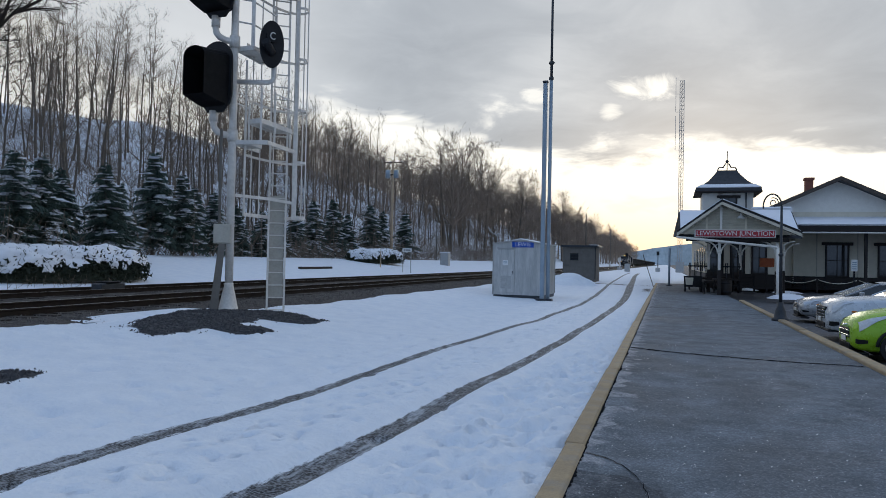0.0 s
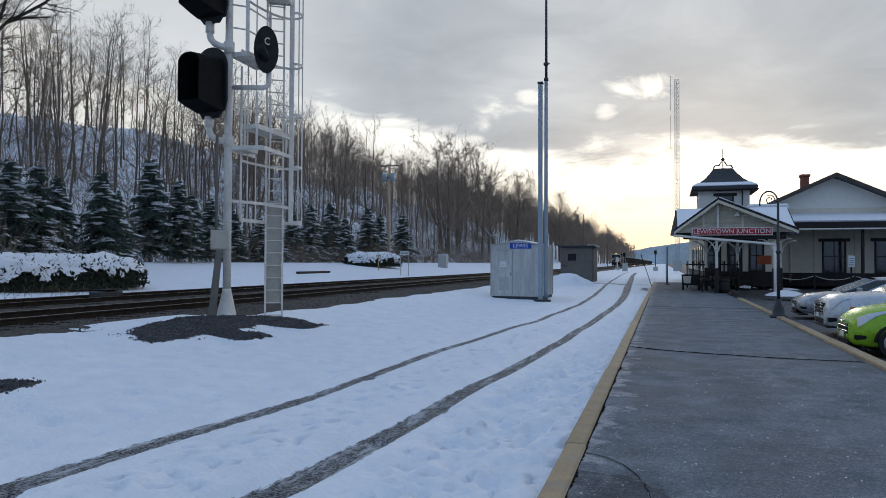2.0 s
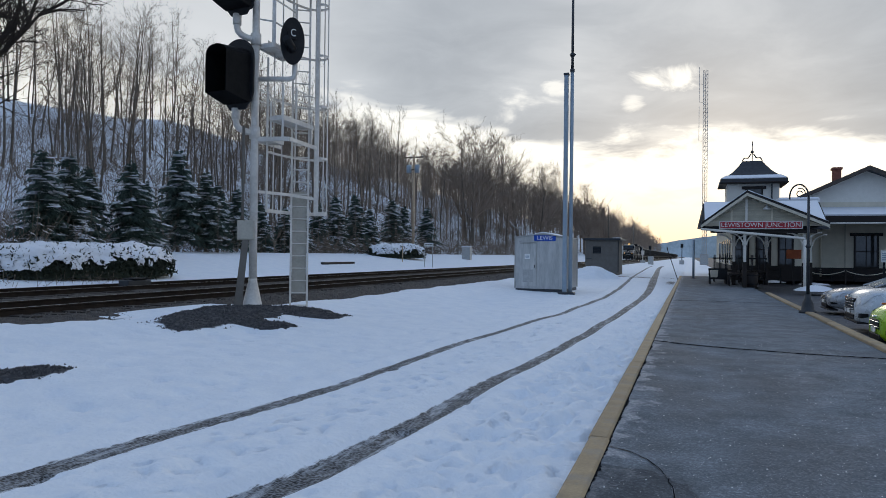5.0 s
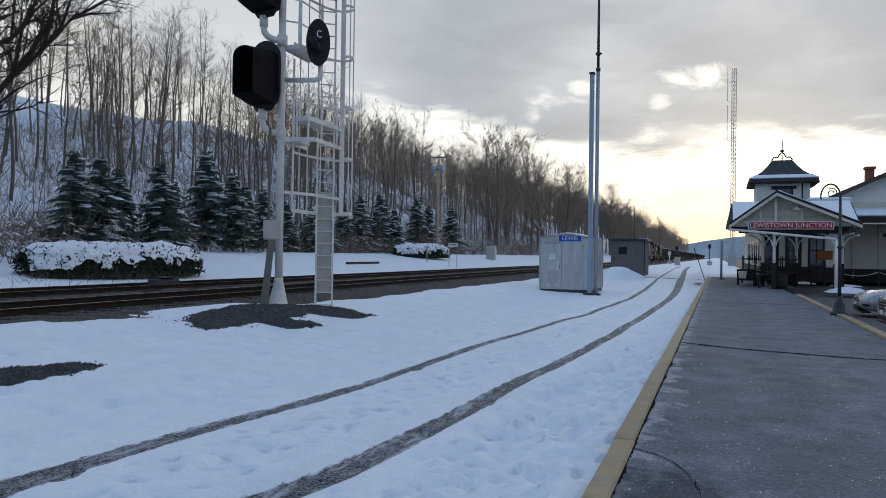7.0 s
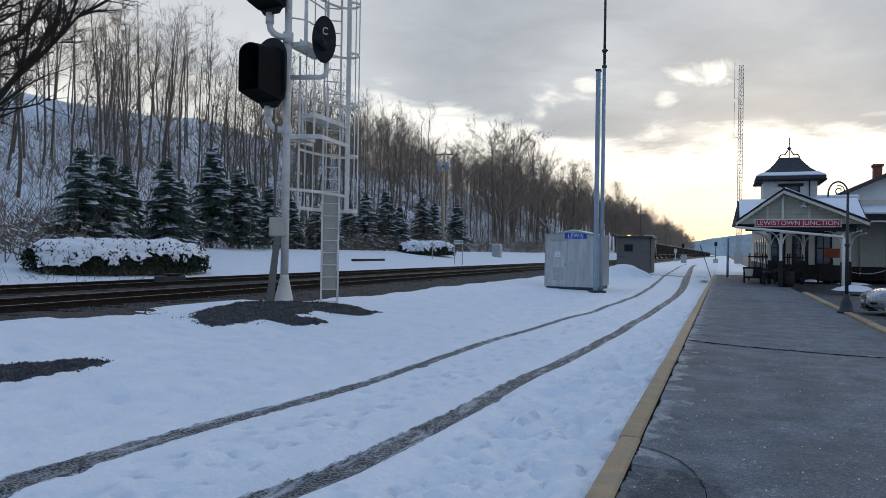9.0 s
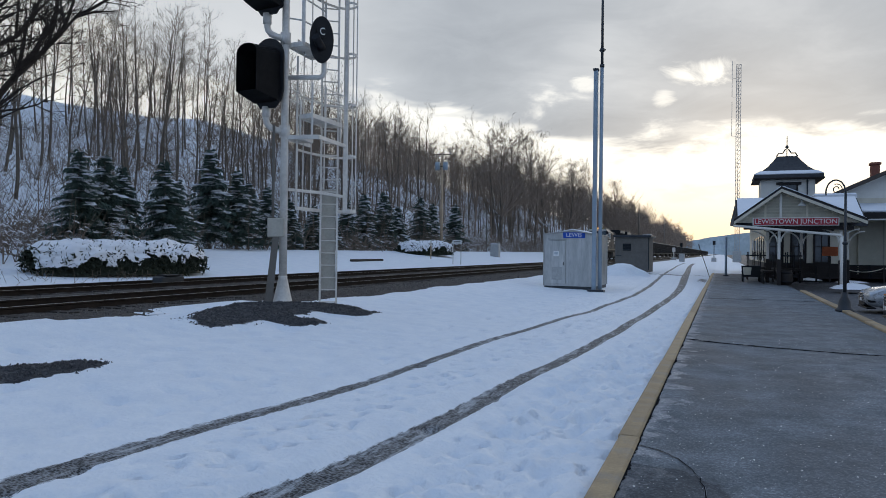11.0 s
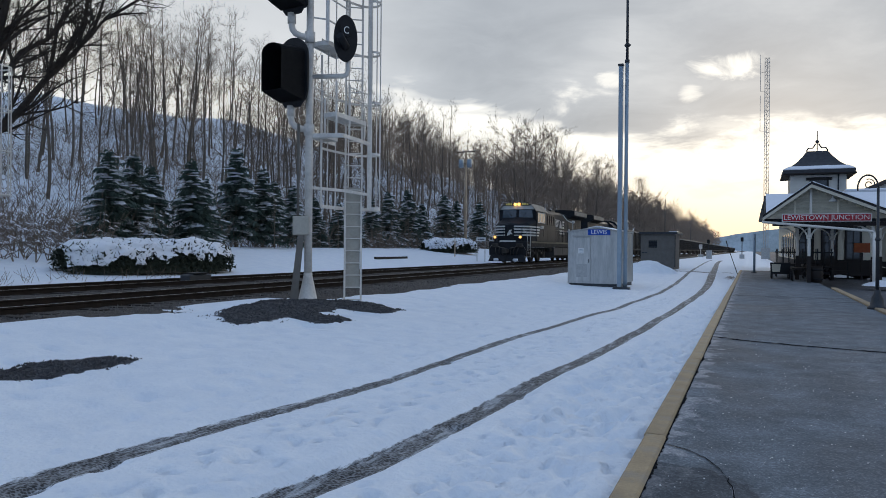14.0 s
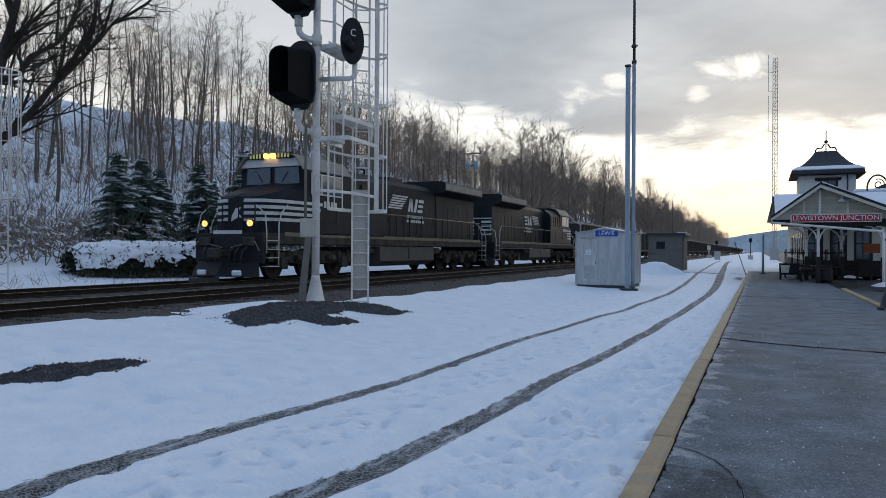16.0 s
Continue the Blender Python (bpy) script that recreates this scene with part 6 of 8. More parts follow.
def build_platform_things():
    # hand truck wheels and barrow under the canopy
    d = thing("baggage_cart", pose(2.55, 41.6, 0), "old dark iron-wheeled baggage cart", "baggage cart")
    part("deck", box(B(), -0.55, -0.2, 0.62, 0.5, 2.2, 0.72, 0.02), BROWN, d)
    for x in (-0.5, 0.45):
        for y in (0.2, 1.7):
            bm = bar(B(), [(x, y + 0.33 * math.cos(k * math.tau / 24), 0.33 + 0.33 * math.sin(k * math.tau / 24)) for k in range(25)], 0.03, 6)
            for k in range(8):
                a = k * math.tau / 8
                tube(bm, (x, y, 0.33), (x, y + 0.32 * math.cos(a), 0.33 + 0.32 * math.sin(a)), 0.014, n=4)
            part("wheel", bm, BLACK, d)
    part("handle", bar(B(), [(0, -0.2, 0.66), (0, -0.75, 0.95), (0.2, -0.8, 1.0), (-0.2, -0.8, 1.0)], 0.025, 6), BLACK, d)
    t = thing("planter_tub", pose(3.05, 40.8, 0), "dark round-shouldered half barrel", "barrel")
    part("stave_body", lathe(B(), [(0.30, 0), (0.36, 0.2), (0.37, 0.5), (0.33, 0.82)], 20), BROWN, t)
    for z in (0.15, 0.62):
        part("hoop", lathe(B(), [(0.365, z), (0.378, z + 0.01), (0.378, z + 0.06), (0.365, z + 0.07)], 20), BLACK, t)
    b = thing("luggage_trolley", pose(1.55, 44.0, 0), "dark trolley with a pale yellow end board", "trolley")
    part("bed", box(B(), -0.5, 0, 0.5, 0.5, 1.9, 0.62, 0.02), BROWN, b)
    part("end_board", prism(B(), [(-0.5, 0.3), (0.45, 0.3), (0.5, 0.95), (-0.55, 0.95)], "y", -0.06, 0.0), BLACK, b)
    part("board_panel", prism(B(), [(-0.42, 0.42), (-0.05, 0.42), (0.0, 0.85), (-0.47, 0.85)], "y", -0.075, -0.063), CREAM, b)
    for x in (-0.45, 0.45):
        for y in (0.3, 1.6):
            part("wheel", tube(B(), (x - 0.04, y, 0.24), (x + 0.04, y, 0.24), 0.24, n=16), BLACK, b)
    for x, y, turn, label in ((2.0, 47.5, 0, "dark iron baggage wagon under the canopy"), (3.6, 44.2, 8, "dark loaded baggage wagon beside the posts")):
        w = thing("baggage_wagon", pose(x, y, 0, 0, 0, turn), label, "baggage wagon", "baggage wagons")
        part("bed", box(B(), -0.6, 0, 0.7, 0.6, 2.2, 0.82, 0.02), BROWN, w)
        for yy in (0.05, 2.05):
            for k in range(4):
                part("stake", box(B(), -0.55 + 0.35 * k, yy, 0.823, -0.5 + 0.35 * k, yy + 0.06, 1.75), BLACK, w)
            part("rail", box(B(), -0.6, yy - 0.02, 1.5, 0.6, yy + 0.07, 1.58), BLACK, w)
        for xx in (-0.55, 0.55):
            for yy in (0.4, 1.8):
                rim = part("wheel", bar(B(), [(xx, yy + 0.34 * math.cos(k * math.tau / 20), 0.36 + 0.34 * math.sin(k * math.tau / 20)) for k in range(21)], 0.03, 6), BLACK, w)
                for k in range(5):
                    a = k * math.pi / 5
                    part("spoke", tube(B(), (xx, yy - 0.33 * math.cos(a), 0.36 - 0.33 * math.sin(a)), (xx, yy + 0.33 * math.cos(a), 0.36 + 0.33 * math.sin(a)), 0.013, n=4), BLACK, rim)
        part("axle_beam", box(B(), -0.5, 0.3, 0.36, 0.5, 1.9, 0.44), BLACK, w)
    e = thing("notice_case", pose(5.85, 46.6, 0), "faded orange box on a dark stand", "notice case")
    part("stand", box(B(), -0.05, -0.05, 0, 0.05, 0.05, 1.55), BROWN, e)
    part("case", box(B(), -0.4, -0.12, 1.56, 0.4, 0.12, 2.1, 0.02), ORANGE, e, "faded orange case")
    for x, y in ((4.6, 47.6), (8.6, 54.9), (10.0, 54.9)):
        n = thing("bench", pose(x, y, 0), "dark slatted wooden station bench", "bench", "station benches")
        for k in range(4):
            part("slat", box(B(), -0.75, -0.35 + 0.12 * k, 0.44, 0.75, -0.26 + 0.12 * k, 0.475, 0.008), BROWN, n)
        for k in range(3):
            part("back_slat", box(B(), -0.75, 0.14, 0.58 + 0.14 * k, 0.75, 0.17, 0.68 + 0.14 * k, 0.008), BROWN, n)
        for s in (-0.65, 0.65):
            part("end_frame", box(box(B(), s - 0.03, -0.33, 0, s + 0.03, -0.27, 0.43), s - 0.03, 0.1, 0, s + 0.03, 0.136, 0.98), BLACK, n)
    m = thing("parking_sign", pose(10.15, 44.8, -0.12), "white parking notice on a dark post", "sign")
    part("post", box(B(), -0.04, -0.03, 0, 0.04, 0.03, 2.1), BLACK, m)
    board = part("board", box(B(), -0.16, -0.05, 1.55, 0.16, -0.032, 2.2, 0.005), WHITE, m)
    for k in range(4):
        part("word_bar", box(B(), -0.11, -0.056, 1.66 + 0.12 * k, 0.11, -0.051, 1.71 + 0.12 * k), BLUESTEEL, board)
    f = thing("chain_barrier", pose(0, 52.0, 0), "dark posts linked by a hanging rope", "barrier")
    xs = [7.2, 9.6, 12.0, 14.4, 16.8]
    for x in xs:
        part("post", box(B(), x - 0.05, -0.05, -0.1, x + 0.05, 0.05, 0.9, 0.01), BROWN, f)
    for a, b2 in zip(xs, xs[1:]):
        part("rope", bar(B(), [(a + (b2 - a) * k / 8, 0, 0.82 - 0.28 * (1 - (k / 4 - 1) ** 2)) for k in range(9)], 0.025, 5), CREAM, f)
    # lamp with a curled arm
    l = thing("platform_lamp", pose(3.24, 22.77, 0), "dark green iron lamp post with a curled top", "lamp post")
    part("base", lathe(B(), [(0.24, 0), (0.24, 0.06), (0.18, 0.1), (0.15, 0.3), (0.09, 0.42), (0.085, 0.55)], 14), DARKSTEEL, l)
    part("shaft", tube(B(), (0, 0, 0.5), (0, 0, 3.4), 0.05, 0.034, n=12), DARKSTEEL, l)
    part("collar", lathe(B(), [(0.05, 1.9), (0.08, 1.95), (0.05, 2.0)], 12), DARKSTEEL, l)
    part("curl", bar(B(), [(-0.25 + 0.25 * math.cos(radians(a)), 0, 3.4 + 0.36 * math.sin(radians(a))) for a in range(0, 200, 12)], 0.022, 6), DARKSTEEL, l)
    part("inner_curl", bar(B(), [(-0.22 + (0.05 + 0.11 * k / 20) * math.cos(radians(25 * k)), 0, 3.5 + (0.05 + 0.11 * k / 20) * math.sin(radians(25 * k))) for k in range(20)], 0.014, 5), DARKSTEEL, l)
    # snow heaps left by the plough
    for x, y, rx, ry, hh in ((5.9, 38.9, 1.0, 0.9, 0.28), (5.2, 50.5, 0.7, 0.6, 0.15), (7.2, 48.0, 0.9, 0.6, 0.12)):
        s = B()
        n = 20
        rings = [[s.verts.new((x + rx * r * math.cos(a) * (1 + 0.2 * noise.noise((math.cos(a) * 2, math.sin(a) * 2, x))), y + ry * r * math.sin(a), hh * (1 - r * r) - 0.02 + 0.04 * noise.noise((math.cos(a) * r * 3, math.sin(a) * r * 3, y)))) for a in [k * math.tau / n for k in range(n)]] for r in (1.0, 0.75, 0.5, 0.25, 0.05)]
        for p, q in zip(rings, rings[1:]):
            for i in range(n):
                s.faces.new((p[i], p[(i + 1) % n], q[(i + 1) % n], q[i]))
        s.faces.new(rings[-1])
        tagged(part("snow_heap", s, SNOW, None, smooth=True), "low heap of shovelled snow on the asphalt", "snow heap", "snow heaps")


build_platform_things()


# ---- platform edge ----
def build_kerbs():
    """Painted kerb stones along both sides of the platform, a little uneven."""
    rnd = random.Random(8)
    plat = bpy.data.objects["platform"]
    for xc, w, z1, y0, n, L in ((-0.738, 0.088, 0.025, -3.0, 14, 4.6), (3.25, 0.105, 0.06, -3.0, 10, 3.7)):
        stone = None
        for k in range(n):
            m = pose(xc + rnd.gauss(0, 0.004), y0 + k * L, rnd.gauss(0, 0.003), rnd.gauss(0, 0.04), rnd.gauss(0, 0.8), rnd.gauss(0, 0.06))
            if stone is None:
                stone = part("kerb_stone", box(B(), -w, 0.003, -0.3, w, L - 0.003, z1, 0.018), KERB, plat, "worn yellow-painted kerb stone")
                stone.matrix_basis = m
            else:
                tagged(again(stone, "kerb_stone", plat, m), "worn yellow-painted kerb stone")


build_kerbs()


TAR = material("dull_tar", (0.010, 0.010, 0.011), (0.028, 0.028, 0.03), 0.98, scale=9, fine=60, bump=0.3, spec=0.0)
FROST = material("frosted_asphalt", (0.16, 0.17, 0.185), (0.34, 0.35, 0.37), 0.9, scale=9, fine=70, bump=0.4)


def build_asphalt_details():
    """Crumbled joint beside the kerb, frost cracks, and grit."""
    rnd = random.Random(3)
    plat = bpy.data.objects["platform"]
    bm = B()
    last = None
    for k in range(900):
        y = 2.5 + k * 0.035
        w = 0.035 * max(0.0, noise.noise((0, y * 1.6, 7)) + 0.15) + 0.016 * noise.noise((0, y * 14, 1)) + rnd.uniform(-0.004, 0.012)
        pair = (bm.verts.new((-0.65, y, 0.004)), bm.verts.new((-0.645 + max(0.004, w), y, 0.004)))
        if last:
            bm.faces.new((last[0], last[1], pair[1], pair[0]))
        last = pair
    tagged(part("joint_filler", bm, TAR, plat), kind="stuff")
    for wide, pts in ((0.07, [(-0.62 + 0.05 * k, glide(-0.62 + 0.05 * k, [(-0.7, 13.9), (0.1, 13.45), (1.9, 13.0), (3.2, 12.95)]) + 0.05 * noise.noise((k * 0.16, 0, 3)) + 0.04 * noise.noise((k * 0.8, 4, 3))) for k in range(75)]),
                      (0.006, [(-0.70 + 0.62 * math.sin(k * 0.075) + 0.02 * noise.noise((k * 0.9, 2, 3)), 4.75 + 1.25 * math.cos(k * 0.075) + 0.03 * noise.noise((k * 0.7, 6, 3))) for k in range(24)]),
                      (0.05, [(-0.6 + 0.1 * k, 27.0 + 0.06 * noise.noise((k * 0.5, 5, 3))) for k in range(37)])):
        bm, rim = B(), B()
        for (xa, ya), (xb, yb) in zip(pts, pts[1:]):
            d = Vector((yb - ya, xa - xb)).normalized()
            for b_, z, half in ((bm, 0.006, wide * (0.7 + 0.7 * noise.noise((xa * 9, ya * 9, 1)))), (rim, 0.003, wide * (0.9 + 1.5 * noise.noise((xa * 7, ya * 7, 5))))):
                n = d * max(0.0008, half)
                b_.faces.new([b_.verts.new(p) for p in ((xa - n.x, ya - n.y, z), (xb - n.x, yb - n.y, z), (xb + n.x, yb + n.y, z), (xa + n.x, ya + n.y, z))])
        crack = part("crack", bm, TAR, plat, "tar-dark crack")
        tagged(part("frost", rim, FROST, crack, "pale frost along the crack"), kind="stuff")
    bm = B()
    for k in range(1500):
        x, y = rnd.uniform(-0.6, 3.0), 3.2 + rnd.random() ** 1.7 * 12
        r = 0.003 + 0.007 * rnd.random() ** 4
        vs = [bm.verts.new((x + r * math.cos(a), y + r * math.sin(a), 0.0)) for a in (0.3, 1.9, 3.4, 5.0)]
        t = bm.verts.new((x, y, r))
        for a, b in zip(vs, vs[1:] + vs[:1]):
            bm.faces.new((a, b, t))
    tagged(part("salt_grit", bm, WHITE, None), "scattered grains of road salt and grit", "grit", kind="stuff")


build_asphalt_details()


# ---- parked cars, noses to the kerb ----
CARGLASS = material("car_glass", (0.02, 0.024, 0.026), (0.04, 0.046, 0.05), 0.08, 0.0, scale=2, fine=8, bump=0.0, spec=0.7)
TYRE = material("tyre_rubber", (0.012, 0.012, 0.012), (0.03, 0.03, 0.03), 0.85, scale=8, fine=60, bump=0.2)
RIM = material("alloy_rim", (0.45, 0.45, 0.46), (0.6, 0.6, 0.61), 0.35, 0.8, scale=8, fine=40, bump=0.0)
LENS = material("headlamp_lens", (0.42, 0.45, 0.48), (0.66, 0.69, 0.72), 0.12, 0.3, scale=10, fine=40, bump=0.0, spec=0.9)
CHROME = material("chrome_trim", (0.6, 0.6, 0.6), (0.7, 0.7, 0.7), 0.15, 1.0, scale=5, fine=30, bump=0.0)
AMBER = material("amber_lens", (0.6, 0.16, 0.03), (0.7, 0.22, 0.05), 0.2, scale=5, fine=30, bump=0.0)


def paint(name, colour, metal):
    dark = tuple(c * 0.85 for c in colour)
    return material(name, dark, colour, 0.28, metal, scale=1.2, fine=6, bump=0.0, spec=0.6)


def build_car(name, m, label, mat, L, W, stations, glass, grille, lamp, wheel_r, axles):
    """stations: (x from the nose, lower edge, shoulder, centre height, half width); glass: (x, z, half width) of the cabin's outline."""
    car = thing(name, m, label, "car", "parked cars")
    bm = B()
    rows = []
    for x, zb, zs, zc, hw in stations:
        half = [(hw * 0.80, zb), (hw * 0.96, zb + 0.06), (hw, zb + (zs - zb) * 0.45), (hw * 0.985, zs - 0.06), (hw * 0.90, zs), (hw * 0.5, zc - 0.015), (0, zc)]
        ring = [(-a, b) for a, b in half] + [(a, b) for a, b in half[-2::-1]]
        rows.append([bm.verts.new((x, a, b)) for a, b in ring])
    for p, q in zip(rows, rows[1:]):
        for i in range(len(p) - 1):
            bm.faces.new((p[i], p[i + 1], q[i + 1], q[i])).smooth = True
        bm.faces.new((p[-1], p[0], q[0], q[-1]))
    bm.faces.new(rows[0])
    bm.faces.new(rows[-1][::-1])
    bmesh.ops.recalc_face_normals(bm, faces=bm.faces)
    bm.normal_update()
    body = part("body", bm, mat, car, smooth=True)
    bm = B()
    rows = []
    for x, z0, z1, hw in glass:
        rows.append([bm.verts.new(v) for v in ((x, -hw, z0), (x, -hw * 0.86, z1 - 0.05), (x, -hw * 0.7, z1), (x, hw * 0.7, z1), (x, hw * 0.86, z1 - 0.05), (x, hw, z0))])
    for p, q in zip(rows, rows[1:]):
        for i in range(5):
            bm.faces.new((p[i], p[i + 1], q[i + 1], q[i]))
    bm.faces.new(rows[0])
    bm.faces.new(rows[-1][::-1])
    bmesh.ops.recalc_face_normals(bm, faces=bm.faces)
    part("glasshouse", bm, CARGLASS, car, "dark tinted windows")
    bm = B()
    rows = []
    for x, z0, z1, hw in glass[1:-1]:
        rows.append([bm.verts.new(v) for v in ((x, -hw * 0.87, z1 - 0.06), (x, -hw * 0.7, z1 + 0.015), (x, 0, z1 + 0.035), (x, hw * 0.7, z1 + 0.015), (x, hw * 0.87, z1 - 0.06))])
    for p, q in zip(rows, rows[1:]):
        for i in range(4):
            bm.faces.new((p[i], p[i + 1], q[i + 1], q[i])).smooth = True
    part("roof", bm, mat, car)
    for s in (-1, 1):
        bm = B()
        for (xa, _, za, ha), (xb, _, zb, hb) in zip(glass[:1], glass[1:2]):
            tube(bm, (xa, s * ha * 0.96, glass[0][1] + 0.02), (xb, s * hb * 0.82, zb - 0.02), 0.035, n=6)
        part("windscreen_pillar", bm, mat, car)
        wx = glass[0][0] + 0.35
        part("mirror", box(B(), wx, *sorted((s * (W / 2 - 0.02), s * (W / 2 + 0.17)))[:1], stations[-2][2] + 0.02, wx + 0.14, sorted((s * (W / 2 - 0.02), s * (W / 2 + 0.17)))[1], stations[-2][2] + 0.17, 0.03), mat, car)
    for x in axles:
        for s in (-1, 1):
            bm = B()
            y0, y1 = s * (W / 2 - 0.22), s * (W / 2 + 0.012)
            tube(bm, (x, y0, wheel_r), (x, y1, wheel_r), wheel_r, n=28)
            wheel = part("wheel", bm, TYRE, car)
            bm = B()
            tube(bm, (x, y1 - s * 0.01, wheel_r), (x, y1 + s * 0.006, wheel_r), wheel_r * 0.20, n=14)
            for k in range(10):
                a = k * math.tau / 10
                tube(bm, (x, y1 + s * 0.004, wheel_r), (x + wheel_r * 0.66 * math.cos(a), y1 + s * 0.004, wheel_r + wheel_r * 0.66 * math.sin(a)), 0.02, n=5)
            bar(bm, [(x + wheel_r * 0.68 * math.cos(k * math.tau / 24), y1 + s * 0.004, wheel_r + wheel_r * 0.68 * math.sin(k * math.tau / 24)) for k in range(25)], 0.02, 5)
            part("rim", bm, RIM, wheel)
            part("wheel_arch", bar(B(), [(x + (wheel_r + 0.05) * math.cos(radians(a)), y1 - s * 0.02, wheel_r + (wheel_r + 0.05) * math.sin(radians(a))) for a in range(-5, 186, 14)], 0.035, 6), BLACK, car)
    # face: stacked grille bars, intake, lamps, emblem bar
    gx, gw, z0, z1, bars = grille
    face = part("grille", box(B(), gx, -gw, z0, gx + 0.12, gw, z1, 0.02), BLACK, car)
    for k in range(bars):
        z = z0 + (z1 - z0) * (k + 0.5) / bars
        part("grille_bar", box(B(), gx - 0.012, -gw, z - 0.012, gx + 0.02, gw, z + 0.012, 0.004), CHROME, face)
    part("lower_intake", box(B(), gx + 0.0, -gw * 1.15, z0 - 0.22, gx + 0.14, gw * 1.15, z0 - 0.09, 0.02), BLACK, car)
    part("bumper_lip", box(B(), gx + 0.02, -W * 0.42, z0 - 0.30, gx + 0.3, W * 0.42, z0 - 0.25, 0.02), BLACK, car)
    lx0, lx1, lz0, lz1 = lamp

    def skin(x, u):
        """Half width and height of the body at x, u steps up its flank."""
        zb, zs, zc, hw = (lerp(x, [(q[0], q[k]) for q in stations]) for k in (1, 2, 3, 4))
        half = [(hw * 0.80, zb), (hw * 0.96, zb + 0.06), (hw, zb + (zs - zb) * 0.45), (hw * 0.985, zs - 0.06), (hw * 0.90, zs), (hw * 0.5, zc - 0.015), (0, zc)]
        i = min(5, int(u))
        return tuple(half[i][k] + (half[i + 1][k] - half[i][k]) * (u - i) for k in (0, 1))

    def patch(s, x0, x1, low, high, lift):
        bm, rows = B(), []
        for i in range(9):
            f = i / 8
            a, b = low[0] + (low[1] - low[0]) * f, high[0] + (high[1] - high[0]) * f
            x = x0 + (x1 - x0) * f
            rows.append([bm.verts.new((x - lift, s * (y * 1.008 + lift * 0.6), z + lift)) for y, z in (skin(x, a + (b - a) * j / 5) for j in range(6))])
        for p, q in zip(rows, rows[1:]):
            for i in range(5):
                bm.faces.new((p[i], p[i + 1], q[i + 1], q[i]) if s < 0 else (q[i], q[i + 1], p[i + 1], p[i])).smooth = True
        return bm

    for s in (-1, 1):
        bm = patch(s, lx0, lx1, (2.55, 3.40), (4.2, 3.9), 0.008)
        lampo = part("headlamp", bm, LENS, car, "clear headlamp")
        part("indicator", box(B(), lx1 - 0.06, *sorted((s * W * 0.485, s * (W * 0.5 + 0.016)))[:1], lz0 + 0.06, lx1 + 0.06, sorted((s * W * 0.485, s * (W * 0.5 + 0.016)))[1], lz0 + 0.10, 0.01), AMBER, lampo)
        part("fog_recess", patch(s, 0.05, 0.24, (1.25, 1.45), (1.9, 1.75), 0.005), BLACK, car)
    part("emblem", box(B(), gx - 0.03, -0.09, z1 + 0.03, gx + 0.05, 0.09, z1 + 0.07, 0.01), CHROME, car)
    part("plate", box(B(), gx - 0.02, -0.15, z0 - 0.07, gx + 0.0, 0.15, z0 + 0.03, 0.004), WHITE, car)
    return car


build_car("small_hatchback", pose(3.52, 16.2, -0.22), "bright lime green small hatchback parked at the kerb", paint("lime_paint", (0.30, 0.55, 0.02), 0.1), 3.6, 1.6,
          [(0.0, 0.30, 0.60, 0.66, 0.52), (0.08, 0.22, 0.72, 0.80, 0.68), (0.3, 0.19, 0.84, 0.92, 0.77), (0.75, 0.18, 0.95, 1.02, 0.80), (1.1, 0.18, 1.0, 1.06, 0.80), (2.6, 0.18, 1.0, 1.05, 0.80), (3.4, 0.22, 1.0, 1.04, 0.76), (3.6, 0.35, 0.95, 0.98, 0.66)],
          [(0.95, 1.0, 1.03, 0.72), (1.75, 1.0, 1.48, 0.74), (2.6, 1.0, 1.53, 0.74), (3.3, 1.0, 1.44, 0.70), (3.5, 1.0, 1.05, 0.68)],
          (-0.02, 0.36, 0.42, 0.62, 2), (0.10, 0.72, 0.72, 0.92), 0.29, (0.72, 3.05))
build_car("crossover", pose(3.82, 20.15, -0.24), "silvery white crossover with a broad chrome grille", paint("silver_white_paint", (0.62, 0.66, 0.70), 0.25), 4.7, 1.9,
          [(0.0, 0.34, 0.70, 0.78, 0.66), (0.1, 0.27, 0.88, 0.96, 0.82), (0.35, 0.25, 1.0, 1.07, 0.92), (1.0, 0.24, 1.07, 1.14, 0.95), (1.35, 0.24, 1.1, 1.16, 0.95), (3.6, 0.24, 1.12, 1.16, 0.95), (4.5, 0.3, 1.1, 1.14, 0.9), (4.7, 0.45, 1.0, 1.05, 0.78)],
          [(1.35, 1.1, 1.14, 0.86), (2.35, 1.1, 1.60, 0.86), (3.3, 1.1, 1.67, 0.88), (4.3, 1.1, 1.58, 0.84), (4.6, 1.1, 1.15, 0.8)],
          (-0.02, 0.46, 0.56, 0.86, 4), (0.10, 0.55, 0.70, 0.93), 0.36, (0.92, 3.75))
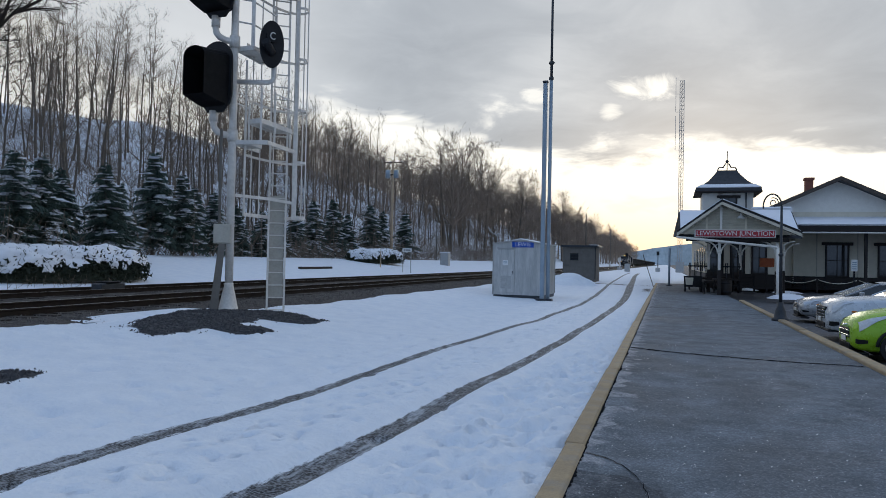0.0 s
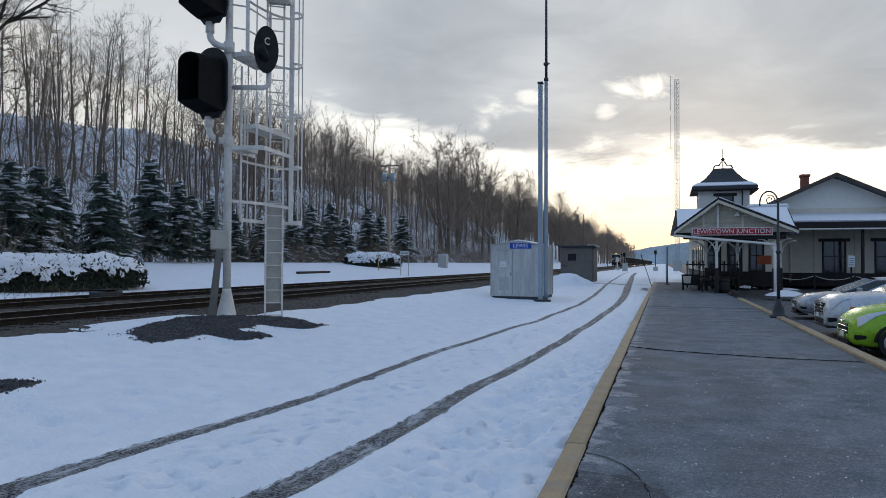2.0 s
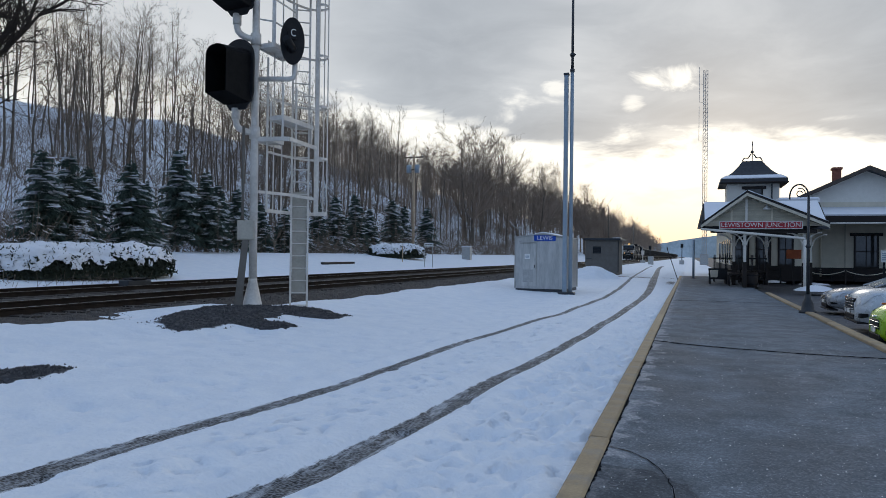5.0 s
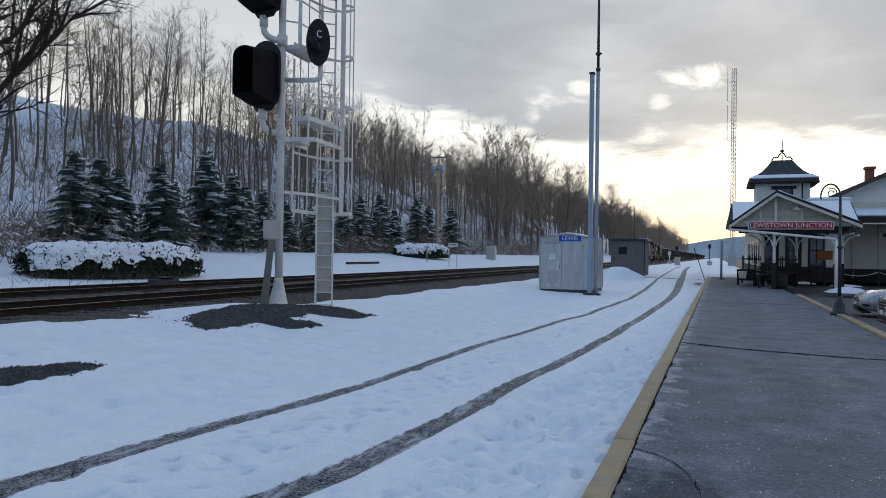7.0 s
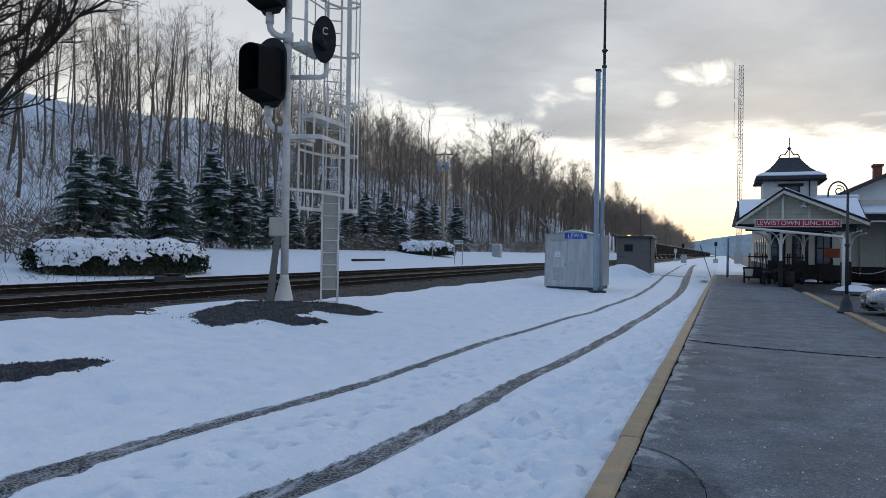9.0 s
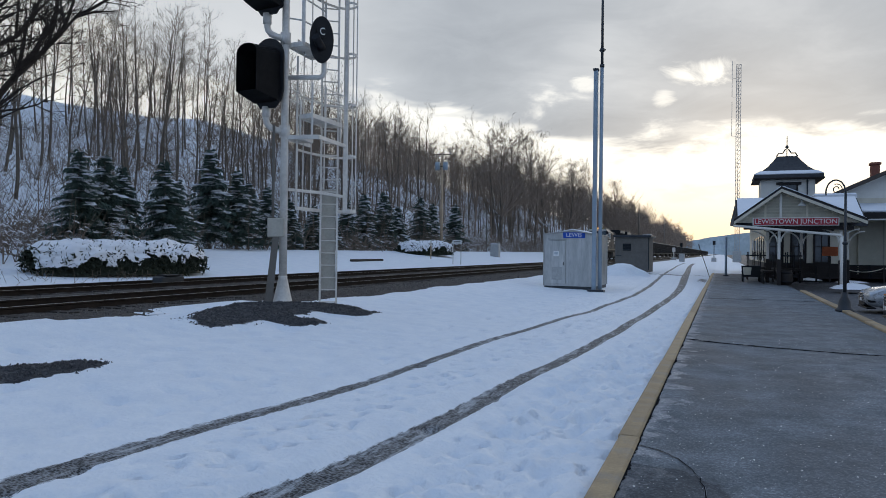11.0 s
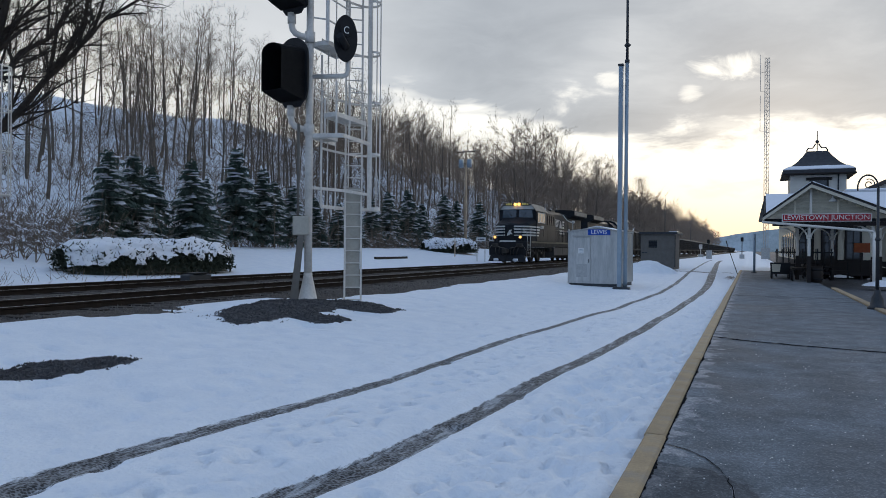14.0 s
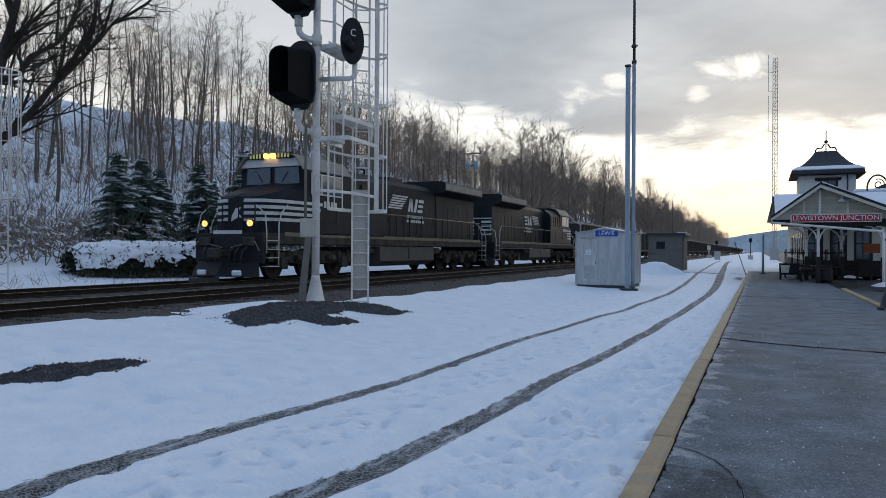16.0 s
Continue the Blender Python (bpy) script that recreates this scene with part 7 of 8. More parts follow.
build_car("sedan", pose(4.22, 26.2, -0.24), "light grey metallic older sedan parked at the kerb", paint("grey_metallic_paint", (0.42, 0.44, 0.46), 0.4), 4.8, 1.84,
          [(0.0, 0.36, 0.58, 0.64, 0.70), (0.1, 0.26, 0.68, 0.74, 0.84), (0.4, 0.22, 0.78, 0.84, 0.91), (1.2, 0.2, 0.88, 0.94, 0.92), (1.5, 0.2, 0.92, 0.97, 0.92), (3.8, 0.2, 0.94, 0.98, 0.92), (4.6, 0.26, 0.92, 0.96, 0.86), (4.8, 0.4, 0.84, 0.88, 0.76)],
          [(1.3, 0.92, 0.96, 0.84), (2.3, 0.92, 1.36, 0.80), (3.1, 0.92, 1.42, 0.80), (3.9, 0.92, 1.30, 0.78), (4.4, 0.92, 0.97, 0.78)],
          (-0.02, 0.38, 0.46, 0.62, 3), (0.10, 0.5, 0.56, 0.76), 0.32, (0.95, 3.8))


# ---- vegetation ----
# twig bark colour lifted to brighten far crowns dark with their own shade
LIFTED_FARTWIG = material("lifted_far_twig_bark", (0.17, 0.13, 0.10), (0.38, 0.30, 0.235), 0.95, scale=0.3, fine=20, bump=0.0)
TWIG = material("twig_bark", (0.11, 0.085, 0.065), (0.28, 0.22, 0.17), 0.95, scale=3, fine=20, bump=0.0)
OLDBARK = material("old_dark_bark", (0.016, 0.013, 0.011), (0.055, 0.044, 0.036), 0.95, scale=5, fine=30, bump=0.4)
SPRUCE = material("spruce_needles", (0.026, 0.046, 0.036), (0.07, 0.105, 0.082), 0.8, scale=4, fine=30, bump=0.0)
HEDGE = material("hedge_leaves", (0.012, 0.018, 0.010), (0.04, 0.05, 0.028), 0.7, scale=5, fine=30, bump=0.0)


class Strands:
    """Gathers tapered bars into one plain mesh."""

    def __init__(self):
        self.v, self.f = [], []

    def bar(self, a, b, r0, r1, n=3):
        d = (b - a)
        if d.length < 1e-5:
            return
        d.normalize()
        u = d.orthogonal().normalized()
        w = d.cross(u)
        i = len(self.v)
        for c, r in ((a, r0), (b, r1)):
            for k in range(n):
                t = k * math.tau / n
                self.v.append(c + (u * math.cos(t) + w * math.sin(t)) * r)
        for k in range(n):
            self.f.append((i + k, i + (k + 1) % n, i + n + (k + 1) % n, i + n + k))

    def tri(self, a, b, c):
        i = len(self.v)
        self.v += [a, b, c]
        self.f.append((i, i + 1, i + 2))

    def mesh(self, name, mat):
        me = bpy.data.meshes.new(name)
        me.from_pydata([tuple(v) for v in self.v], [], self.f)
        me.materials.append(mat)
        return me


def jitter(rnd, d, amount):
    return (d + Vector((rnd.gauss(0, amount), rnd.gauss(0, amount), rnd.gauss(0, amount)))).normalized()


def limb(rnd, st, p, d, length, r, level, up, thin=1.0):
    """One wandering limb with its side branches; level 0 is a bare twig."""
    n = 4 if level > 1 else (3 if level == 1 else 2)
    pts = [p]
    for k in range(n):
        d = jitter(rnd, d + Vector((0, 0, up)), 0.13)
        q = p + d * (length / n)
        r1 = r * (1 - 0.72 * (k + 1) / n)
        r0 = r * (1 - 0.72 * k / n)
        st.bar(p, q, max(r0, 0.007 * thin), max(r1, 0.006 * thin), 4 if level > 1 else 3)
        p = q
        pts.append((q, d, r1))
    if level > 0:
        count = {3: 7, 2: 6, 1: 5}[level]
        for k in range(count):
            i = rnd.randrange(1, n + 1)
            q, dd, rr = pts[i]
            a = dd.orthogonal().normalized()
            a.rotate(Matrix.Rotation(rnd.uniform(0, math.tau), 3, dd))
            dn = (dd * rnd.uniform(0.7, 1.1) + a * rnd.uniform(0.5, 0.9)).normalized()
            limb(rnd, st, q - dd * rnd.uniform(0, length / n * 0.8), dn, length * rnd.uniform(0.38, 0.62), max(rr, r * 0.3) * 0.6, level - 1, up, thin)


def bare_tree(seed, height, spread_, first, branches, level, r, thin=1.0):
    """Trunk and crown meshes of one leafless tree."""
    rnd = random.Random(seed)
    trunk, crown = Strands(), Strands()
    p, d = Vector((0, 0, -0.4)), Vector((0, 0, 1))
    n = 9
    pts = []
    for k in range(n):
        d = jitter(rnd, d + Vector((0, 0, 0.25)), 0.05)
        q = p + d * (height + 0.4) / n
        trunk.bar(p, q, r * (1 - 0.88 * k / n), r * (1 - 0.88 * (k + 1) / n), 7)
        pts.append((p, q, r * (1 - 0.88 * k / n)))
        p = q
    for k in range(branches):
        t = first + (1 - first) * (k + rnd.random()) / branches
        i = min(n - 1, int(t * n))
        a, b, rr = pts[i]
        start = a.lerp(b, t * n - i)
        turn = k * 2.4 + rnd.uniform(-0.5, 0.5)
        lean = rnd.uniform(0.55, 1.0)
        dd = Vector((math.cos(turn) * lean, math.sin(turn) * lean, rnd.uniform(0.45, 1.0))).normalized()
        length = spread_ * (1.15 - 0.75 * t) * rnd.uniform(0.7, 1.2)
        limb(rnd, crown, start, dd, length, rr * 0.5, level, 0.10, thin)
    return trunk.mesh("trunk", BARK), crown.mesh("crown", TWIG)


def plant(name, meshes, m, label, category, group):
    ob = thing(name, m, label, category, group)
    for key, me in meshes:
        o = new(key, me)
        o.parent = ob
        if key == "snow_load":
            tagged(o, "clumps of snow on the boughs", kind="stuff")
    return ob


def build_woods():
    slim = [bare_tree(20 + k, 12.5 + 0.8 * k, 3.9, 0.36, 14, 2, 0.12, 0.9) for k in range(6)]
    oak = [(t, c) for t, c in (bare_tree(90 + k, 16.0, 8.2, 0.20, 20, 3, 0.36, 1.3) for k in range(2))]
    # oak crowns take the brightened bark too
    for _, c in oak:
        c.materials[0] = LIFTED_FARTWIG
    wide = [bare_tree(60 + k, 13.0, 7.0, 0.20, 15, 3, 0.30, 1.0) for k in range(2)]
    rnd = random.Random(77)

    def put(kind, x, y, s, label, group):
        t, c = kind
        m = pose(x, y, land(x, y), rnd.gauss(0, 2), rnd.gauss(0, 2), rnd.uniform(0, 360)) @ Matrix.Scale(s, 4)
        ob = thing("bare_tree", m, label, "tree", group)
        for key, me in (("trunk", t), ("crown", c)):
            o = new(key, me)
            o.parent = ob

    n = 0
    while n < 288:
        y = 8 + 55 * rnd.random() if n < 84 else 55 + 150 * rnd.random() ** 1.1
        x = -35 - (40 if n < 84 else 50) * rnd.random() ** 1.2
        bearing = math.degrees(math.atan2(-x, y))
        if bearing > 60 or y < 8:
            continue
        put(slim[rnd.randrange(6)], x, y, rnd.uniform(0.62, 1.08), "tall slender leafless tree on the snowy hillside", "hillside trees")
        n += 1
    for x, y, s in ((-41, 128, 1.45), (-43, 146, 1.5), (-38, 160, 1.35), (-45, 170, 1.6), (-38, 196, 1.5), (-42, 215, 1.6), (-34, 240, 1.5), (-36, 265, 1.4)):
        put(wide[rnd.randrange(2)], x, y, s, "broad leafless tree with a spreading crown", "spreading trees")
    for k, (x, y, s) in enumerate(((-36.5, 118, 1.08), (-34.5, 168, 1.0), (-36, 141, 0.8))):
        put(oak[k % 2], x, y, s, "large round-crowned leafless oak at the foot of the hill", "spreading trees")
    # farther woods: along the hillside and down the valley
    st = Strands()
    for k in range(860):
        if k < 310:
            y = 62 + 190 * rnd.random()
            x = -38 - 70 * rnd.random() ** 0.9
            h = rnd.uniform(8, 14.5)
            if -x / y > 0.74:
                continue
        else:
            y = 230 + 620 * rnd.random() ** 1.3
            x = -27 - 5 * (y > 500) - 55 * rnd.random() ** 1.5
            h = rnd.uniform(11, 19) * (1.25 if y > 380 else 1.1)
        z = land(x, y)
        base = Vector((x, y, z - 0.2))
        thick = 0.5 if k < 310 else 1.0
        st.bar(base, base + Vector((rnd.gauss(0, 0.3), 0, h * 0.85)), 0.22 * (0.7 if k < 310 else 1), 0.05, 3)
        for j in range(34):
            t = rnd.uniform(0.28, 0.9)
            a = rnd.uniform(0, math.tau)
            q = base + Vector((0, 0, h * t))
            e = q + Vector((math.cos(a), math.sin(a), rnd.uniform(0.5, 1.5))) * rnd.uniform(1.2, 3.8) * (1.15 - t * 0.6)
            st.bar(q, e, 0.06 * thick, 0.025 * thick, 3)
            for i in range(3):
                st.bar(q.lerp(e, rnd.uniform(0.4, 0.9)), e + Vector((rnd.gauss(0, 0.9), rnd.gauss(0, 0.9), rnd.gauss(0.5, 0.7))), 0.03 * thick, 0.014 * thick, 3)
    tagged(new("far_woods", st.mesh("far_woods", LIFTED_FARTWIG)), "distant leafless woods along the foot of the hill", "woods", kind="stuff")
    # brush on the slope
    st, sn = Strands(), Strands()
    for k in range(6100):
        y = 6 + 190 * rnd.random() ** 1.1 if k > 380 else rnd.uniform(8, 26)
        x = -30 - 40 * rnd.random() ** 1.4 if k > 380 else rnd.uniform(-36, -25)
        if math.degrees(math.atan2(-x, y)) > 60:
            continue
        b = Vector((x, y, land(x, y) - 0.05))
        for j in range(3):
            d = Vector((rnd.gauss(0, 0.5), rnd.gauss(0, 0.5), rnd.uniform(0.5, 1))).normalized()
            e = b + d * rnd.uniform(0.7, 2.6)
            st.bar(b, e, 0.022, 0.008, 3)
            if rnd.random() < (0.8 if k < 380 else 0.2):
                c = b.lerp(e, rnd.uniform(0.4, 1.0))
                w = rnd.uniform(0.07, 0.22)
                sn.tri(c + Vector((w, 0, 0.02)), c + Vector((-w * 0.6, w, 0.05)), c + Vector((-w * 0.5, -w, 0.0)))
                sn.tri(c + Vector((w, 0.1, -0.06)), c + Vector((-w * 0.6, w, 0.05)), c + Vector((-w * 0.2, -w, 0.12)))
            st.bar(b.lerp(e, 0.6), e + Vector((rnd.gauss(0, 0.5), rnd.gauss(0, 0.5), rnd.gauss(0.1, 0.3))), 0.012, 0.007, 3)
    for k in range(260):
        y = 6 + 70 * rnd.random()
        x = -29 - 32 * rnd.random() ** 1.2
        if math.degrees(math.atan2(-x, y)) > 60:
            continue
        p = Vector((x, y, land(x, y) - 0.1))
        d, h = Vector((rnd.gauss(0, 0.12), rnd.gauss(0, 0.12), 1)), rnd.uniform(2.2, 6.0)
        st.bar(p, p + d * h, 0.03, 0.008, 3)
        for j in range(11):
            q = p + d * h * rnd.uniform(0.2, 0.95)
            e = q + Vector((rnd.gauss(0, 0.6), rnd.gauss(0, 0.6), rnd.uniform(0.1, 1.1))) * rnd.uniform(0.5, 1.3)
            st.bar(q, e, 0.012, 0.005, 3)
            for i in range(2):
                st.bar(q.lerp(e, rnd.uniform(0.3, 0.8)), e + Vector((rnd.gauss(0, 0.3), rnd.gauss(0, 0.3), rnd.gauss(0.1, 0.25))), 0.008, 0.004, 3)
    tagged(new("undergrowth", st.mesh("undergrowth", TWIG)), "tangled leafless brush on the snowy slope", "undergrowth", kind="stuff")
    tagged(new("brush_snow", sn.mesh("brush_snow", SNOW)), "small clumps of snow lodged in the brush", "snow clumps", kind="stuff")
    # dry weeds in the snow before the hedge
    st = Strands()
    for k in range(170):
        x, y = rnd.uniform(-21.5, -19.6), rnd.uniform(9, 22)
        b = Vector((x, y, land(x, y) - 0.03))
        st.bar(b, b + Vector((rnd.gauss(0, 0.2), rnd.gauss(0, 0.22), rnd.uniform(0.15, 0.5))), 0.008, 0.004, 3)
    tagged(new("dry_weeds", st.mesh("dry_weeds", TWIG)), "sparse dry weed stalks standing in snow", "weeds", kind="stuff")


build_woods()


def build_old_tree():
    """The big dark tree by the far track, its limbs reaching over the line of conifers."""
    rnd = random.Random(4)
    trunk, crown = Strands(), Strands()

    def line(st, pts, r0, r1, n=8):
        for k, (a, b) in enumerate(zip(pts, pts[1:])):
            m = len(pts) - 1
            st.bar(a, b, r0 + (r1 - r0) * k / m, r0 + (r1 - r0) * (k + 1) / m, n)

    def sprout(pts, r, count, length, level):
        for k in range(count):
            i = rnd.randrange(1, len(pts))
            q = pts[i - 1].lerp(pts[i], rnd.random())
            d = (pts[i] - pts[i - 1]).normalized()
            a = d.orthogonal().normalized()
            a.rotate(Matrix.Rotation(rnd.uniform(0, math.tau), 3, d))
            limb(rnd, crown, q, (d + a * 0.9 + Vector((0, 0, 0.3))).normalized(), length * rnd.uniform(0.6, 1.2), r, level, 0.08, 1.2)

    V = Vector
    stem = [V((0, 0, -0.3)), V((0.1, 0.1, 1.8)), V((0, 0.2, 3.6)), V((-0.1, 0.5, 5.6)), V((0.1, 0.9, 6.9))]
    line(trunk, stem, 0.36, 0.23)
    limb1 = [V((0, 0.25, 3.7)), V((0.2, 1.1, 4.6)), V((0.3, 1.9, 5.5)), V((0.2, 2.9, 6.8)), V((0, 4.2, 8.1)), V((0.2, 5.0, 9.2)), V((0.1, 5.9, 10.3))]
    limb2 = [stem[-1], V((0, 1.4, 8.4)), V((0.2, 1.6, 9.8)), V((0.1, 2.1, 12.6))]
    limb3 = [V((0, 0.75, 6.4)), V((0.3, 1.6, 7.0)), V((0.1, 2.1, 7.7)), V((0.3, 3.0, 8.4)), V((0.2, 3.7, 9.4)), V((0.2, 4.2, 10.6))]
    for pts, r in ((limb1, 0.17), (limb2, 0.21), (limb3, 0.12)):
        line(crown, pts, r, 0.04, 7)
        sprout(pts, r * 0.42, 17, 2.9, 2)
    limb4 = [limb1[3], V((0.1, 3.6, 7.6)), V((0.0, 4.4, 9.2))]
    line(crown, limb4, 0.09, 0.03, 6)
    sprout(limb4, 0.04, 5, 1.8, 1)
    plant("old_tree", (("trunk", trunk.mesh("trunk", OLDBARK)), ("crown", crown.mesh("crown", OLDBARK))), pose(-24.15, 14.7, land(-24.15, 14.7)), "large dark leafless tree with heavy crooked limbs", "tree", "")


build_old_tree()


def conifer(seed, h, r, bare):
    """Spruce of drooping boughs: needle sprays and the snow caught on them."""
    rnd = random.Random(seed)
    trunk, green, snow = Strands(), Strands(), Strands()
    trunk.bar(Vector((0, 0, -0.3)), Vector((0, 0, h * 0.96)), 0.13, 0.015, 7)
    whorls = int(h * 5.2)
    for w in range(whorls):
        t = w / whorls
        z = bare + (h - bare) * t ** 0.95
        reach = r * (1 - t) ** 0.8 + 0.1
        for b in range(8 if t < 0.7 else 6):
            z = bare + (h - bare) * min(0.99, max(0.0, t + rnd.gauss(0, 0.025))) ** 0.95
            a = rnd.uniform(0, math.tau)
            L = reach * rnd.uniform(0.5, 1.15) * (1 + 0.4 * noise.noise((math.cos(a) * 1.3, math.sin(a) * 1.3, z * 0.9 + seed)))
            out = Vector((math.cos(a), math.sin(a), 0))
            side = Vector((-out.y, out.x, 0))
            droop = rnd.uniform(0.15, 0.4)
            prev = Vector((0, 0, z))
            steps = max(3, int(L / 0.16))
            for k in range(1, steps + 1):
                u = k / steps
                p = Vector((0, 0, z)) + out * L * u + Vector((0, 0, 0.12 * u - droop * L * u * u))
                w2 = (0.20 + 0.16 * (1 - abs(u - 0.55))) * (0.6 + 0.5 * L)
                for s in (-1, 1):
                    tip = p + side * s * w2 * rnd.uniform(0.5, 0.9) + out * rnd.uniform(0.05, 0.18) + Vector((0, 0, -rnd.uniform(0.08, 0.3)))
                    green.tri(prev, p + Vector((0, 0, 0.04)), tip)
                    green.tri(p, p + side * s * 0.05 + Vector((0, 0, -0.02)), tip + Vector((0, 0, -0.15)) + out * rnd.uniform(-0.1, 0.1))
                prev = p
            if rnd.random() < 0.36 and L > 0.3:
                for k in range(max(4, int(L * 9))):
                    u = rnd.uniform(0.35, 1.0)
                    c = Vector((0, 0, z)) + out * L * u + Vector((0, 0, 0.14 * u - droop * L * u * u + 0.07)) + side * rnd.gauss(0, 0.10)
                    for q in range(2):
                        e1 = (out * rnd.uniform(0.5, 1) + side * rnd.gauss(0, 0.6)) * rnd.uniform(0.12, 0.30)
                        e2 = (side * rnd.uniform(0.5, 1) + out * rnd.gauss(0, 0.5)) * rnd.uniform(0.10, 0.24)
                        dz = Vector((0, 0, rnd.uniform(0.03, 0.10)))
                        snow.tri(c - e1 - e2 * 0.4, c + e1 - e2 * 0.4, c + e2 + dz)
                        snow.tri(c - e1, c + e2 + dz, c - e1 * 0.3 + e2 * 1.5)
    return (("trunk", trunk.mesh("trunk", BARK)), ("crown", green.mesh("crown", SPRUCE)), ("snow_load", snow.mesh("snow_load", SNOW)))


def build_conifers():
    kinds = [conifer(1, 6.0, 1.95, 0.15), conifer(2, 6.0, 1.7, 0.9), conifer(3, 6.0, 2.1, 0.3)]
    rnd = random.Random(2)
    spots = [(-27, 23.1, 4.8, 0), (-27.2, 24.7, 4.8, 2), (-28.5, 27.0, 4.4, 0), (-27, 28.3, 5.0, 0), (-28.6, 31.0, 4.1, 2), (-31, 36.5, 6.7, 1), (-30.5, 38.6, 5.6, 1), (-31, 40.5, 4.9, 1), (-31, 42.7, 4.8, 1), (-31.5, 46.3, 4.2, 0),
             (-31, 49.0, 4.0, 0), (-32.5, 53.5, 4.3, 2), (-33, 58, 4.7, 0), (-33, 61.2, 5.6, 2), (-33, 65.5, 6.0, 0), (-33.5, 70, 4.7, 2), (-33, 75, 6.2, 0), (-34, 81, 5.6, 2), (-33, 86.6, 6.1, 0)]
    for x, y, h, k in spots:
        m = pose(x, y, land(x, y), 0, 0, rnd.uniform(0, 360)) @ Matrix.Scale(h / 6.0, 4)
        plant("spruce", kinds[k], m, "dark blue-green spruce with snow caught on its boughs", "conifer", "row of spruces")


build_conifers()


